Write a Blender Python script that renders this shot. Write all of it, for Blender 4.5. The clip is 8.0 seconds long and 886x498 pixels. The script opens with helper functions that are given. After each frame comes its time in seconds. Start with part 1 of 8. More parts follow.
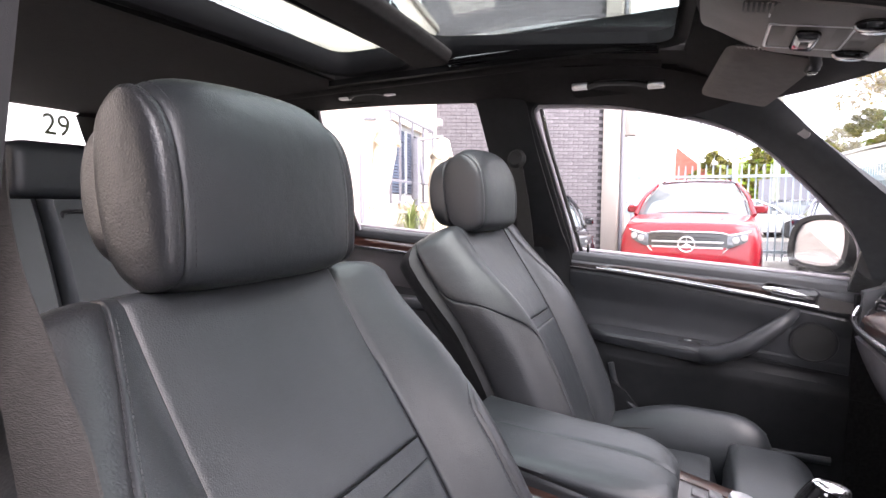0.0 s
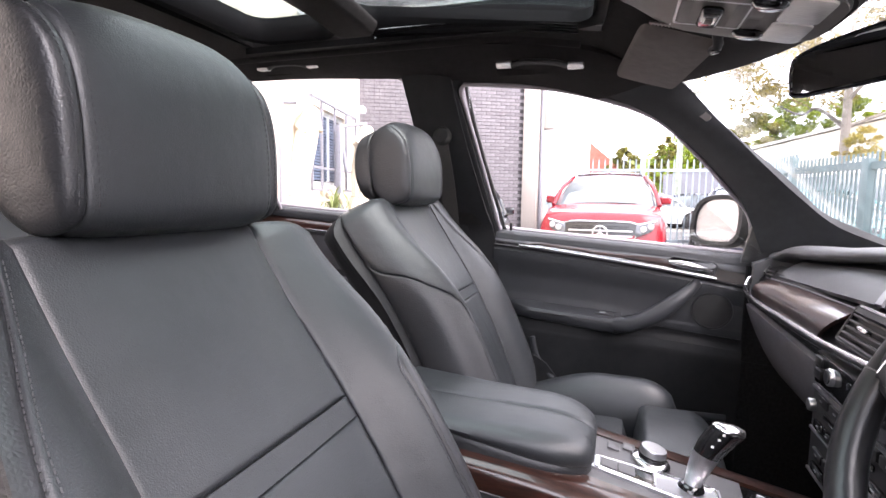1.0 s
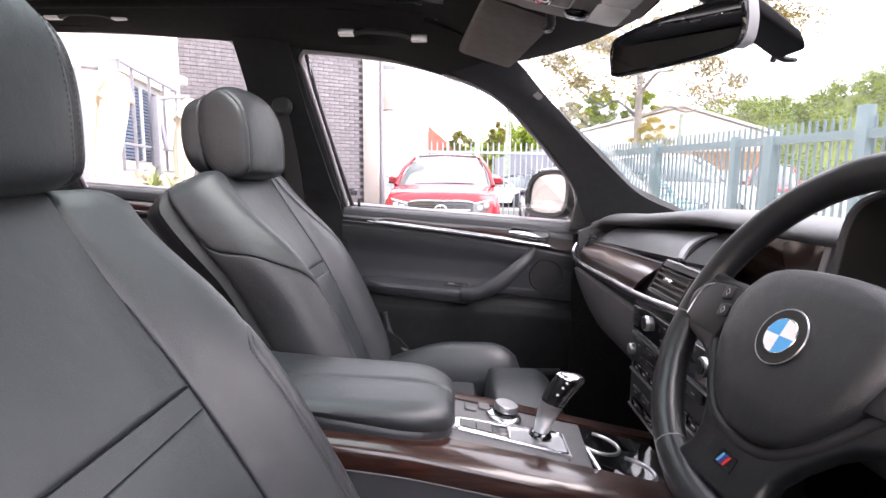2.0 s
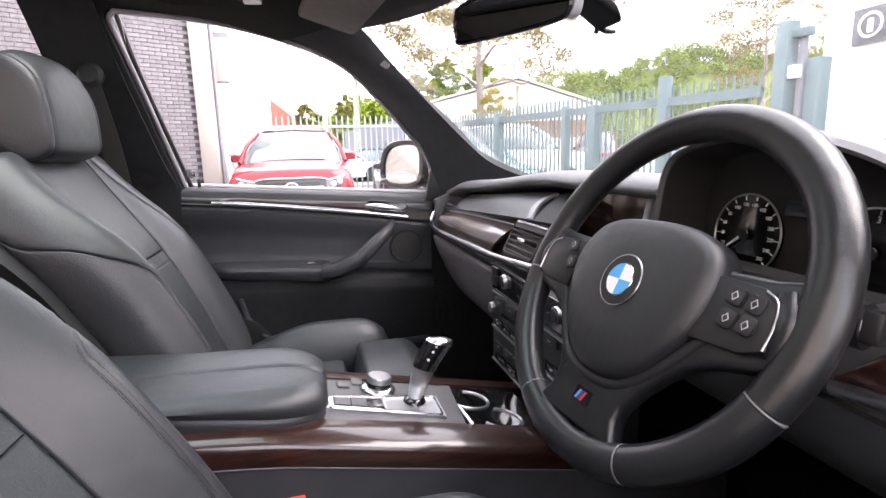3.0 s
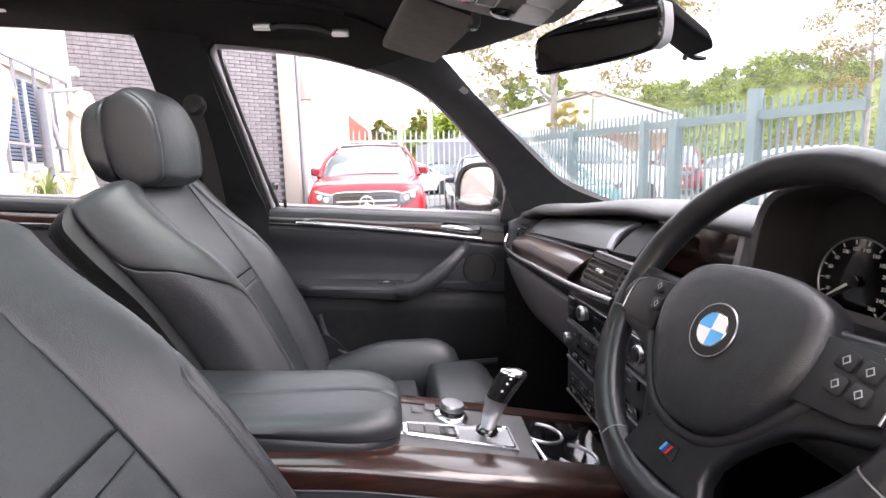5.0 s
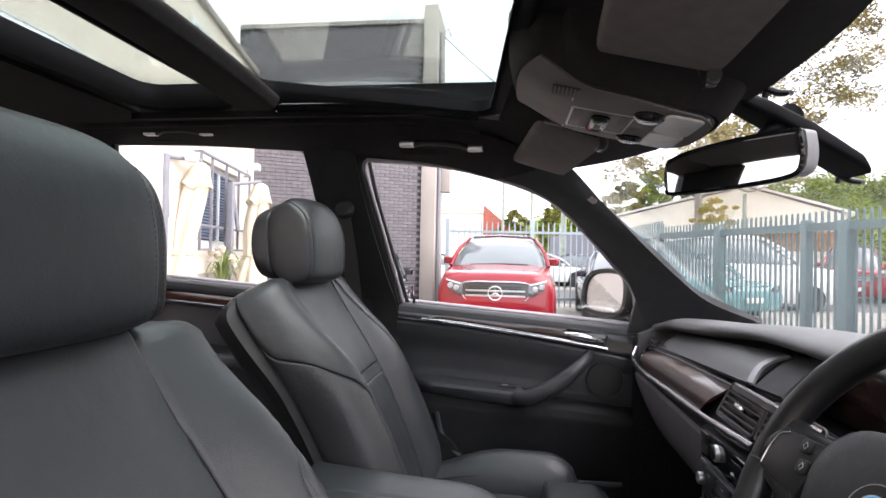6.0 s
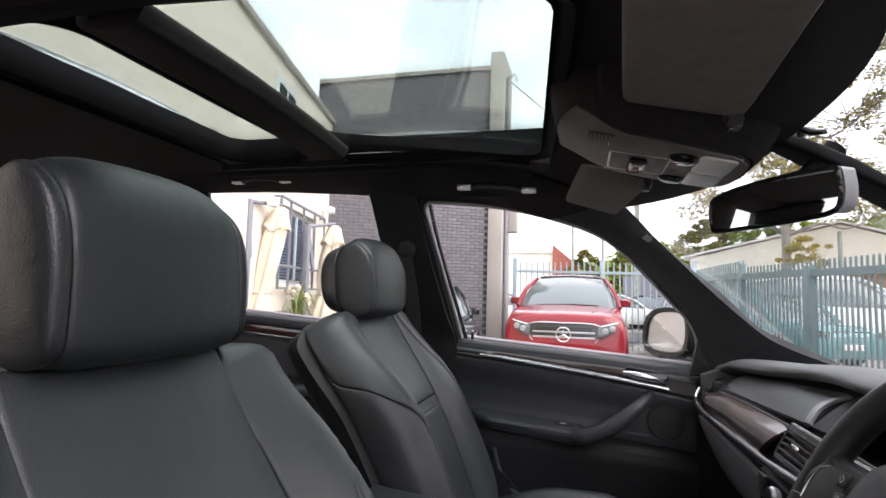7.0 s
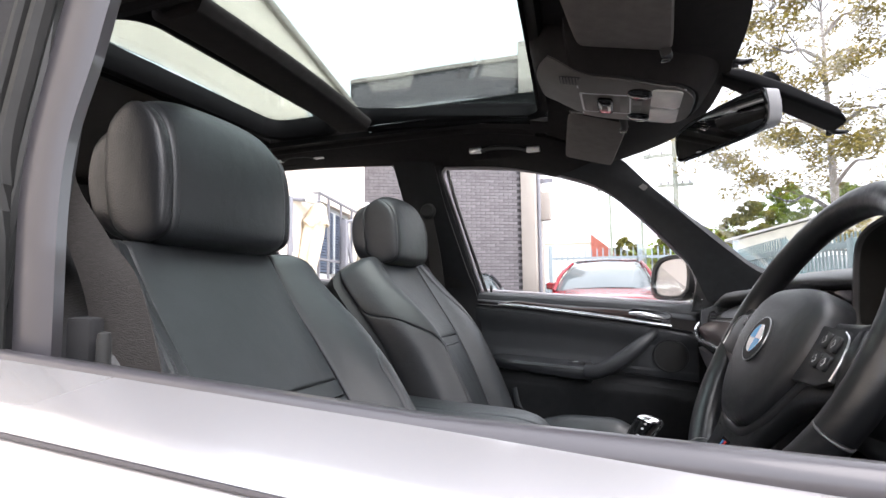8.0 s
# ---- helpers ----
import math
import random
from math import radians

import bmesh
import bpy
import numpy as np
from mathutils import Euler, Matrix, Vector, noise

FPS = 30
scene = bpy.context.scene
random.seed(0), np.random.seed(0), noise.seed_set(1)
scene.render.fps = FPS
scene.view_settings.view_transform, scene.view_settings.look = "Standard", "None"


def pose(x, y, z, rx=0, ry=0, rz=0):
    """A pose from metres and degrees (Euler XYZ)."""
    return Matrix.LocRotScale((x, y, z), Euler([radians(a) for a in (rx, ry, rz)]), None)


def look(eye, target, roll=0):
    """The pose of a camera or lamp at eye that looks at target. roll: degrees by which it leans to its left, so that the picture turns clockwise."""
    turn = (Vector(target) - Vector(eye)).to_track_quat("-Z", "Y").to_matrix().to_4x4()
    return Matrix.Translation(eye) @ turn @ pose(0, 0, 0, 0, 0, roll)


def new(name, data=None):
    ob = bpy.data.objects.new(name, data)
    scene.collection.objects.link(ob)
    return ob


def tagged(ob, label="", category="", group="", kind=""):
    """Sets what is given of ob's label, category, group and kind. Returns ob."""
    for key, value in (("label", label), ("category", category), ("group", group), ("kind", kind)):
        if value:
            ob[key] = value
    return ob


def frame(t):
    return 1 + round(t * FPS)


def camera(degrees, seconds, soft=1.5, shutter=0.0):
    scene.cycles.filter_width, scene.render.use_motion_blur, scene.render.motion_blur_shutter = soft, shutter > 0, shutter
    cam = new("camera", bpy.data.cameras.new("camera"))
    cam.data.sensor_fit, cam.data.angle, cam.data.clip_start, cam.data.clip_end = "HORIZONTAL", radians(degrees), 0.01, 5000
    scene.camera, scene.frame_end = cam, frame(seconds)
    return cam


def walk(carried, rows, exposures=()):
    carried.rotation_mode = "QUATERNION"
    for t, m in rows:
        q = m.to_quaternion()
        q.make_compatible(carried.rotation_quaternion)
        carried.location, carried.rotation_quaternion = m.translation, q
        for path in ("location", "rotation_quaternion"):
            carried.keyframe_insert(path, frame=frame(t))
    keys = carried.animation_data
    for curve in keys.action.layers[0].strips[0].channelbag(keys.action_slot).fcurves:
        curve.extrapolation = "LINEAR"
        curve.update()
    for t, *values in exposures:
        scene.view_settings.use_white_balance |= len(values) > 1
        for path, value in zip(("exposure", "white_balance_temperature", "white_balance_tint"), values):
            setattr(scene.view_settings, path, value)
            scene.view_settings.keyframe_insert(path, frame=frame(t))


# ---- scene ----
cam = camera(80.6, 8.0)
METRES, EYE, TILT, LEAN, TURN = 0.51, 1.27, -5.0, 0.0, 27.0
ROWS = [
    (0.0, 0.0160, -0.0027, -0.0111, -0.03, 0.13, -0.09),
    (0.5, 0.0162, -0.0009, -0.0563, -2.20, -0.21, -0.25),
    (1.0, 0.0053, 0.0078, -0.0909, -8.37, -0.81, -0.02),
    (1.5, -0.0093, 0.0364, -0.1170, -16.47, -1.66, 0.46),
    (2.0, -0.0150, 0.0604, -0.1262, -25.44, -3.00, 1.60),
    (2.2, -0.0145, 0.0684, -0.1299, -28.93, -3.52, 2.14),
    (3.3, -0.0108, 0.0884, -0.1385, -44.55, -7.87, 5.70),
    (3.5, -0.0063, 0.0914, -0.1416, -46.24, -8.52, 6.13),
    (4.0, -0.0010, 0.0985, -0.1439, -48.67, -9.88, 6.86),
    (4.5, -0.0149, 0.1005, -0.1282, -44.77, -9.17, 6.54),
    (5.0, -0.0306, 0.0937, -0.0791, -33.53, -4.70, 4.17),
    (5.2, -0.0214, 0.0890, -0.0494, -30.02, -2.96, 3.95),
    (6.3, -0.0125, 0.0102, 0.0021, -16.75, 7.75, -0.43),
    (6.5, -0.0033, -0.0142, 0.0007, -15.21, 8.63, -0.56),
    (7.0, 0.0063, -0.1016, -0.0288, -12.09, 9.90, -0.45),
    (7.5, 0.0224, -0.2524, -0.1345, -9.97, 10.32, 0.61),
    (8.0, 0.0642, -0.4224, -0.3190, -7.62, 9.54, 1.26),
]
walk(cam, [(t, pose(0, -0.83, EYE, 0, 0, TURN) @ pose(0, 0, 0, TILT, LEAN, 0) @ pose(METRES * x, METRES * y, METRES * z, 90 + pitch, roll, yaw)) for t, x, y, z, yaw, pitch, roll in ROWS],
     [(0.0, 2.36, 6500, 25), (1.0, 2.44, 6500, 25), (2.0, 2.33, 6550, 25), (3.5, 2.36, 6600, 24), (4.4, 2.58, 6600, 24), (5.2, 2.18, 6600, 23), (6.4, 1.40, 6500, 19), (7.0, 1.25, 6500, 18), (8.0, 1.72, 6400, 17)])

# ---------------------------------------------------------------- light
world = bpy.data.worlds.new("world")
scene.world = world
world.use_nodes = True
wn, wl = world.node_tree.nodes, world.node_tree.links
wn.clear()
sky = wn.new("ShaderNodeTexSky")
sky.sky_type = "NISHITA"
sky.sun_disc = False
sky.sun_elevation, sky.sun_rotation = radians(50), radians(107)
sky.air_density, sky.dust_density = 1.0, 3.0
w_co = wn.new("ShaderNodeTexCoord")
w_map = wn.new("ShaderNodeMapping")
w_map.inputs["Scale"].default_value = (1.0, 1.0, 2.4)
w_noise = wn.new("ShaderNodeTexNoise")
w_noise.inputs["Scale"].default_value = 2.6
w_noise.inputs["Detail"].default_value = 7
w_noise.inputs["Roughness"].default_value = 0.55
w_ramp = wn.new("ShaderNodeValToRGB")
w_ramp.color_ramp.elements[0].position, w_ramp.color_ramp.elements[0].color = 0.3, (5.8, 6.6, 7.1, 1)
w_ramp.color_ramp.elements[1].position, w_ramp.color_ramp.elements[1].color = 0.68, (9.8, 10.0, 10.0, 1)
w_mix = wn.new("ShaderNodeMix")
w_mix.data_type = "RGBA"
w_mix.inputs[0].default_value = 0.88
w_bg = wn.new("ShaderNodeBackground")
w_bg.inputs["Strength"].default_value = 0.15
w_out = wn.new("ShaderNodeOutputWorld")
wl.new(w_co.outputs["Generated"], w_map.inputs["Vector"])
wl.new(w_map.outputs["Vector"], w_noise.inputs["Vector"])
wl.new(w_noise.outputs["Fac"], w_ramp.inputs["Fac"])
wl.new(sky.outputs["Color"], w_mix.inputs[6])
wl.new(w_ramp.outputs["Color"], w_mix.inputs[7])
wl.new(w_mix.outputs[2], w_bg.inputs["Color"])
wl.new(w_bg.outputs["Background"], w_out.inputs["Surface"])

sun = new("sun", bpy.data.lights.new("sun", "SUN"))
sun.data.energy, sun.data.angle, sun.data.color = 1.5, radians(60), (1.0, 0.96, 0.9)
sun.matrix_world = look((16, -5, 17), (0, 0, 0))


# ---------------------------------------------------------------- materials
def material(name, col, rough=0.5, metal=0.0, var=0.0, scale=8.0, bump=0.0, bscale=200.0, spec=0.5, coat=0.0,
             col2=None, stretch=(1, 1, 1), coord="Object", rvar=0.0, bdist=0.002, detail=5.0, island=0.0):
    """A procedural surface: two scales of variation in colour, fine relief, uneven gloss."""
    m = bpy.data.materials.new(name)
    m.use_nodes = True
    n, l = m.node_tree.nodes, m.node_tree.links
    b = n["Principled BSDF"]
    b.inputs["Base Color"].default_value = (*col, 1)
    b.inputs["Roughness"].default_value = rough
    b.inputs["Metallic"].default_value = metal
    b.inputs["Specular IOR Level"].default_value = spec
    b.inputs["Coat Weight"].default_value = coat
    b.inputs["Coat Roughness"].default_value = 0.06
    co = n.new("ShaderNodeTexCoord")
    mp = n.new("ShaderNodeMapping")
    mp.inputs["Scale"].default_value = stretch
    l.new(co.outputs[coord], mp.inputs["Vector"])
    if var or col2:
        t = n.new("ShaderNodeTexNoise")
        t.inputs["Scale"].default_value = scale
        t.inputs["Detail"].default_value = detail
        t.inputs["Roughness"].default_value = 0.6
        l.new(mp.outputs["Vector"], t.inputs["Vector"])
        r = n.new("ShaderNodeValToRGB")
        a, c = r.color_ramp.elements
        a.position, c.position = 0.32, 0.7
        a.color = (*[x * (1 - var) for x in col], 1)
        c.color = (*(col2 or [min(1, x * (1 + var)) for x in col]), 1)
        l.new(t.outputs["Fac"], r.inputs["Fac"])
        out = r.outputs["Color"]
        if island:
            info = n.new("ShaderNodeObjectInfo")
            hs = n.new("ShaderNodeHueSaturation")
            mr = n.new("ShaderNodeMapRange")
            mr.inputs["To Min"].default_value, mr.inputs["To Max"].default_value = 1 - island, 1 + island
            l.new(info.outputs["Random"], mr.inputs["Value"])
            l.new(mr.outputs["Result"], hs.inputs["Value"])
            l.new(out, hs.inputs["Color"])
            out = hs.outputs["Color"]
        l.new(out, b.inputs["Base Color"])
        if rvar:
            mr = n.new("ShaderNodeMapRange")
            mr.inputs["To Min"].default_value, mr.inputs["To Max"].default_value = max(0.02, rough - rvar), min(1, rough + rvar)
            l.new(t.outputs["Fac"], mr.inputs["Value"])
            l.new(mr.outputs["Result"], b.inputs["Roughness"])
    if bump:
        t2 = n.new("ShaderNodeTexNoise")
        t2.inputs["Scale"].default_value = bscale
        t2.inputs["Detail"].default_value = 3
        l.new(mp.outputs["Vector"], t2.inputs["Vector"])
        bp = n.new("ShaderNodeBump")
        bp.inputs["Strength"].default_value = bump
        bp.inputs["Distance"].default_value = bdist
        l.new(t2.outputs["Fac"], bp.inputs["Height"])
        l.new(bp.outputs["Normal"], b.inputs["Normal"])
    return m


def leather_material(name, col, rough, cell=420.0, strength=0.35, spec=0.5):
    """Grained leather: cells for the pebble, a slow noise for creasing and rubbed gloss."""
    m = material(name, col, rough, var=0.18, scale=9, rvar=0.07, spec=spec)
    n, l = m.node_tree.nodes, m.node_tree.links
    b = n["Principled BSDF"]
    co = n.new("ShaderNodeTexCoord")
    v = n.new("ShaderNodeTexVoronoi")
    v.inputs["Scale"].default_value = cell
    v.feature = "DISTANCE_TO_EDGE"
    w = n.new("ShaderNodeTexNoise")
    w.inputs["Scale"].default_value = 34
    w.inputs["Detail"].default_value = 4
    l.new(co.outputs["Object"], v.inputs["Vector"])
    l.new(co.outputs["Object"], w.inputs["Vector"])
    b1, b2 = n.new("ShaderNodeBump"), n.new("ShaderNodeBump")
    b1.inputs["Strength"].default_value, b1.inputs["Distance"].default_value = strength, 0.0012
    b2.inputs["Strength"].default_value, b2.inputs["Distance"].default_value = 0.30, 0.004
    l.new(v.outputs["Distance"], b1.inputs["Height"])
    l.new(w.outputs["Fac"], b2.inputs["Height"])
    l.new(b2.outputs["Normal"], b1.inputs["Normal"])
    l.new(b1.outputs["Normal"], b.inputs["Normal"])
    return m


def glass_material(name, tint, gloss=0.08):
    m = bpy.data.materials.new(name)
    m.use_nodes = True
    n, l = m.node_tree.nodes, m.node_tree.links
    n.clear()
    tr, gl = n.new("ShaderNodeBsdfTransparent"), n.new("ShaderNodeBsdfGlossy")
    tr.inputs["Color"].default_value = (*tint, 1)
    gl.inputs["Roughness"].default_value = 0.02
    fr = n.new("ShaderNodeFresnel")
    fr.inputs["IOR"].default_value = 1.45
    mul = n.new("ShaderNodeMath")
    mul.operation = "MULTIPLY"
    mul.inputs[1].default_value = gloss * 10
    mx, out = n.new("ShaderNodeMixShader"), n.new("ShaderNodeOutputMaterial")
    l.new(fr.outputs["Fac"], mul.inputs[0])
    l.new(mul.outputs["Value"], mx.inputs["Fac"])
    l.new(tr.outputs["BSDF"], mx.inputs[1])
    l.new(gl.outputs["BSDF"], mx.inputs[2])
    l.new(mx.outputs["Shader"], out.inputs["Surface"])
    return m


def wood_material(name):
    """Dark lacquered walnut: streaks along the strip under a clear coat."""
    m = material(name, (0.016, 0.0065, 0.005), 0.28, var=0.5, scale=16, stretch=(1.2, 12, 12), coat=0.75, detail=8,
                 col2=(0.050, 0.019, 0.013))
    m.node_tree.nodes["Principled BSDF"].inputs["Coat Roughness"].default_value = 0.09
    return m


LEATHER = leather_material("black_leather", (0.021, 0.024, 0.027), 0.44, 420, 0.30, 0.66)
LEATHER_SIDE = leather_material("black_leather_side", (0.023, 0.024, 0.027), 0.40, 270, 0.42, 0.68)
WHEEL_LEATHER = leather_material("rim_leather", (0.011, 0.0115, 0.013), 0.31, 620, 0.12, 0.6)
PADGRAIN = leather_material("grained_cover", (0.017, 0.0175, 0.0195), 0.36, 650, 0.34, 0.6)
LIDGREY = material("lid_grain", (0.10, 0.102, 0.108), 0.42, var=0.1, scale=20, bump=0.3, bscale=1100, bdist=0.001)
CONSOLE_TOP = material("console_grey", (0.085, 0.083, 0.086), 0.42, var=0.1, scale=30, bump=0.1, bscale=900, bdist=0.001)
DASH = material("soft_dash", (0.098, 0.100, 0.107), 0.46, var=0.12, scale=20, bump=0.35, bscale=900, bdist=0.001)
LOWDASH = material("lower_dash", (0.165, 0.158, 0.172), 0.5, var=0.12, scale=20, bump=0.35, bscale=900, bdist=0.001)
CONSOLE_SIDE = material("console_side_grain", (0.052, 0.053, 0.058), 0.5, var=0.12, scale=18, bump=0.35, bscale=900, bdist=0.001)
DOORSKIN = material("door_skin", (0.034, 0.036, 0.040), 0.42, var=0.12, scale=16, bump=0.3, bscale=900, bdist=0.001)
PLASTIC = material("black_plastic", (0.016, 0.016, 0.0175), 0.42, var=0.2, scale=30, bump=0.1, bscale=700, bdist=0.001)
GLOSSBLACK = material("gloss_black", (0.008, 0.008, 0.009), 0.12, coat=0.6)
RUBBER = material("rubber", (0.018, 0.018, 0.018), 0.7, var=0.2, scale=40)
HEADLINER = material("headliner_cloth", (0.021, 0.019, 0.0195), 0.95, var=0.15, scale=60, bump=0.5, bscale=1500, bdist=0.001, spec=0.2)
TRIMGREY = material("pillar_trim", (0.036, 0.038, 0.041), 0.7, var=0.12, scale=40, bump=0.3, bscale=1200, bdist=0.001, spec=0.3)
PILLARDARK = material("dark_pillar_trim", (0.016, 0.016, 0.0175), 0.8, var=0.12, scale=40, bump=0.3, bscale=1200, bdist=0.001, spec=0.3)
ROOFBLACK = material("roof_frame_black", (0.005, 0.005, 0.006), 0.7, var=0.1, scale=40, spec=0.12)
VISOR = material("visor_cloth", (0.14, 0.125, 0.118), 0.85, var=0.1, scale=50, bump=0.3, bscale=1200, bdist=0.001, spec=0.25)
CONSOLE_GREY = material("overhead_plastic", (0.135, 0.125, 0.12), 0.5, var=0.08, scale=30, bump=0.1, bscale=900, bdist=0.001)
LOWPLASTIC = material("matt_black_plastic", (0.015, 0.0155, 0.017), 0.52, var=0.2, scale=30, bump=0.2, bscale=700, bdist=0.001, spec=0.3)
CARPET = material("carpet", (0.020, 0.020, 0.021), 1.0, var=0.4, scale=120, bump=1.0, bscale=900, spec=0.1)
CHROME = material("satin_chrome", (0.72, 0.72, 0.74), 0.22, metal=1.0, var=0.06, scale=40)
ALU = material("brushed_aluminium", (0.56, 0.56, 0.58), 0.34, metal=1.0, var=0.1, scale=50, stretch=(1, 20, 1))
WOOD = wood_material("dark_walnut")
SILVERPAINT = material("silver_paint", (0.43, 0.42, 0.43), 0.26, metal=0.6, var=0.03, scale=4, coat=0.8)
FRAMEPAINT = material("frame_paint", (0.062, 0.058, 0.066), 0.4, metal=0.2, var=0.05, scale=6, coat=0.4)
BELT = material("belt_webbing", (0.042, 0.038, 0.036), 0.7, var=0.25, scale=160, stretch=(1, 1, 4), bump=0.5, bscale=420)
CAPSILVER = material("satin_silver_plastic", (0.30, 0.30, 0.32), 0.38, metal=0.5, var=0.05, scale=40)
LIPGREY = material("lilac_grey_lip", (0.36, 0.335, 0.36), 0.38, metal=0.3, var=0.05, scale=30)
STITCH = material("grey_stitching", (0.042, 0.042, 0.046), 0.8)
WHITEMARK = material("white_marking", (0.8, 0.8, 0.8), 0.5)
REDMARK = material("red_marking", (0.6, 0.03, 0.02), 0.5)
BLUEMARK = material("blue_enamel", (0.10, 0.42, 0.80), 0.2, coat=0.8)
GLASS = glass_material("clear_glass", (0.98, 0.985, 0.98), 0.03)
SUNGLASS = glass_material("tinted_roof_glass", (0.83, 0.90, 0.87), 0.06)
MIRROR = material("mirror", (0.86, 0.87, 0.88), 0.02, metal=1.0)


# ---------------------------------------------------------------- mesh tools
def finish(bm, angle=38):
    bmesh.ops.recalc_face_normals(bm, faces=bm.faces[:])
    me = bpy.data.meshes.new("mesh")
    for f in bm.faces:
        f.smooth = True
    bm.to_mesh(me)
    bm.free()
    me.set_sharp_from_angle(angle=radians(angle))
    return me


def part(name, bm, mat, parent, label="", angle=38):
    me = finish(bm, angle)
    me.materials.append(mat)
    ob = new(name, me)
    ob.parent = parent
    if label:
        tagged(ob, label)
    return ob


def thing(name, label, category, at=(0, 0, 0), group="", kind=""):
    ob = new(name)
    ob.empty_display_size = 0.1
    ob.location = at
    return tagged(ob, label, category, group, kind)


def structure(name, bm, mat, label="", category="", angle=38):
    return tagged(part(name, bm, mat, None, label, angle), "", category, "", "structure")


def box(x0, x1, y0, y1, z0, z1, bevel=0.0, seg=2, bm=None, turn=None):
    b = bmesh.new()
    bmesh.ops.create_cube(b, size=1, matrix=Matrix.LocRotScale(((x0 + x1) / 2, (y0 + y1) / 2, (z0 + z1) / 2), None, (abs(x1 - x0), abs(y1 - y0), abs(z1 - z0))))
    if bevel:
        bmesh.ops.bevel(b, geom=b.edges[:], offset=bevel, segments=seg, profile=0.5, affect="EDGES")
    if turn:
        b.transform(turn)
    if bm is None:
        return b
    return join(bm, b)


def join(bm, other):
    me = bpy.data.meshes.new("tmp")
    other.to_mesh(me)
    other.free()
    bm.from_mesh(me)
    bpy.data.meshes.remove(me)
    return bm


def loft(rings, closed=True, caps=True, bm=None, loop=False):
    b = bm or bmesh.new()
    vs = [[b.verts.new(p) for p in r] for r in rings]
    n = len(rings[0])
    pairs = list(zip(vs, vs[1:])) + ([(vs[-1], vs[0])] if loop else [])
    for r0, r1 in pairs:
        for i in range(n if closed else n - 1):
            j = (i + 1) % n
            b.faces.new((r0[i], r0[j], r1[j], r1[i]))
    if caps and closed and not loop:
        b.faces.new(vs[0][::-1])
        b.faces.new(vs[-1])
    return b


def spline(pts, n=8, loop=False):
    """Catmull-Rom through the points."""
    ps = [Vector(p) for p in pts]
    out, m = [], len(ps)
    last = m if loop else m - 1
    for i in range(last):
        p1, p2 = ps[i], ps[(i + 1) % m]
        p0 = ps[i - 1] if (i > 0 or loop) else p1 + (p1 - p2)
        p3 = ps[(i + 2) % m] if (i + 2 < m or loop) else p2 + (p2 - p1)
        for k in range(n):
            t = k / n
            out.append(0.5 * ((2 * p1) + (p2 - p0) * t + (2 * p0 - 5 * p1 + 4 * p2 - p3) * t * t + (3 * p1 - p0 - 3 * p2 + p3) * t ** 3))
    if not loop:
        out.append(ps[-1])
    return out


def tube(path, r, seg=8, loop=False, up=(0, 0, 1), flat=1.0, bm=None):
    """Sweep a round (or flattened) section along a path; r a number or a function of 0..1."""
    path = [Vector(p) for p in path]
    n, rings, up = len(path), [], Vector(up)
    for i, p in enumerate(path):
        a = path[i - 1] if (i or loop) else p
        c = path[(i + 1) % n] if (i < n - 1 or loop) else p
        d = (c - a).normalized()
        s = d.cross(up)
        if s.length < 1e-4:
            s = d.cross(Vector((1, 0, 0)))
        s.normalize()
        u = s.cross(d)
        rr = r(i / max(1, n - 1)) if callable(r) else r
        rings.append([p + s * rr * math.cos(k * math.tau / seg) + u * rr * flat * math.sin(k * math.tau / seg) for k in range(seg)])
    return loft(rings, caps=not loop, loop=loop, bm=bm)


def sheet(fn, nu, nv, thick=0.0, bm=None):
    """A surface fn(u, v) over 0..1, made solid by a thickness."""
    b = bmesh.new()
    vs = [[b.verts.new(fn(i / nu, j / nv)) for j in range(nv + 1)] for i in range(nu + 1)]
    for i in range(nu):
        for j in range(nv):
            b.faces.new((vs[i][j], vs[i + 1][j], vs[i + 1][j + 1], vs[i][j + 1]))
    if thick:
        bmesh.ops.recalc_face_normals(b, faces=b.faces[:])
        bmesh.ops.solidify(b, geom=b.faces[:], thickness=thick)
    return join(bm, b) if bm else b


def between(curve_a, curve_b, steps=3, bulge=0.0, out=(0, 0, 0), thick=0.02):
    """A solid strip between two curves of the same number of points, bulged along out."""
    n, o = len(curve_a) - 1, Vector(out)

    def fn(u, v):
        i = min(int(u * n), n - 1) if u < 1 else n - 1
        f = u * n - i
        a = Vector(curve_a[i]).lerp(Vector(curve_a[i + 1]), f)
        c = Vector(curve_b[i]).lerp(Vector(curve_b[i + 1]), f)
        return a.lerp(c, v) + o * (bulge * 4 * v * (1 - v))
    return sheet(fn, n, steps, thick)


def prism(outline, depth, place=None, bevel=0.0, seg=2):
    """An outline (a, b) pulled up by depth along its third axis; place: a matrix."""
    b = bmesh.new()
    f = b.faces.new([b.verts.new((x, y, 0)) for x, y in outline])
    r = bmesh.ops.extrude_face_region(b, geom=[f])
    bmesh.ops.translate(b, vec=(0, 0, depth), verts=[v for v in r["geom"] if isinstance(v, bmesh.types.BMVert)])
    if bevel:
        bmesh.ops.recalc_face_normals(b, faces=b.faces[:])
        es = [e for e in b.edges if abs(e.verts[0].co.z - e.verts[1].co.z) < 1e-6]
        bmesh.ops.bevel(b, geom=es, offset=bevel, segments=seg, profile=0.5, affect="EDGES")
    if place:
        b.transform(place)
    return b


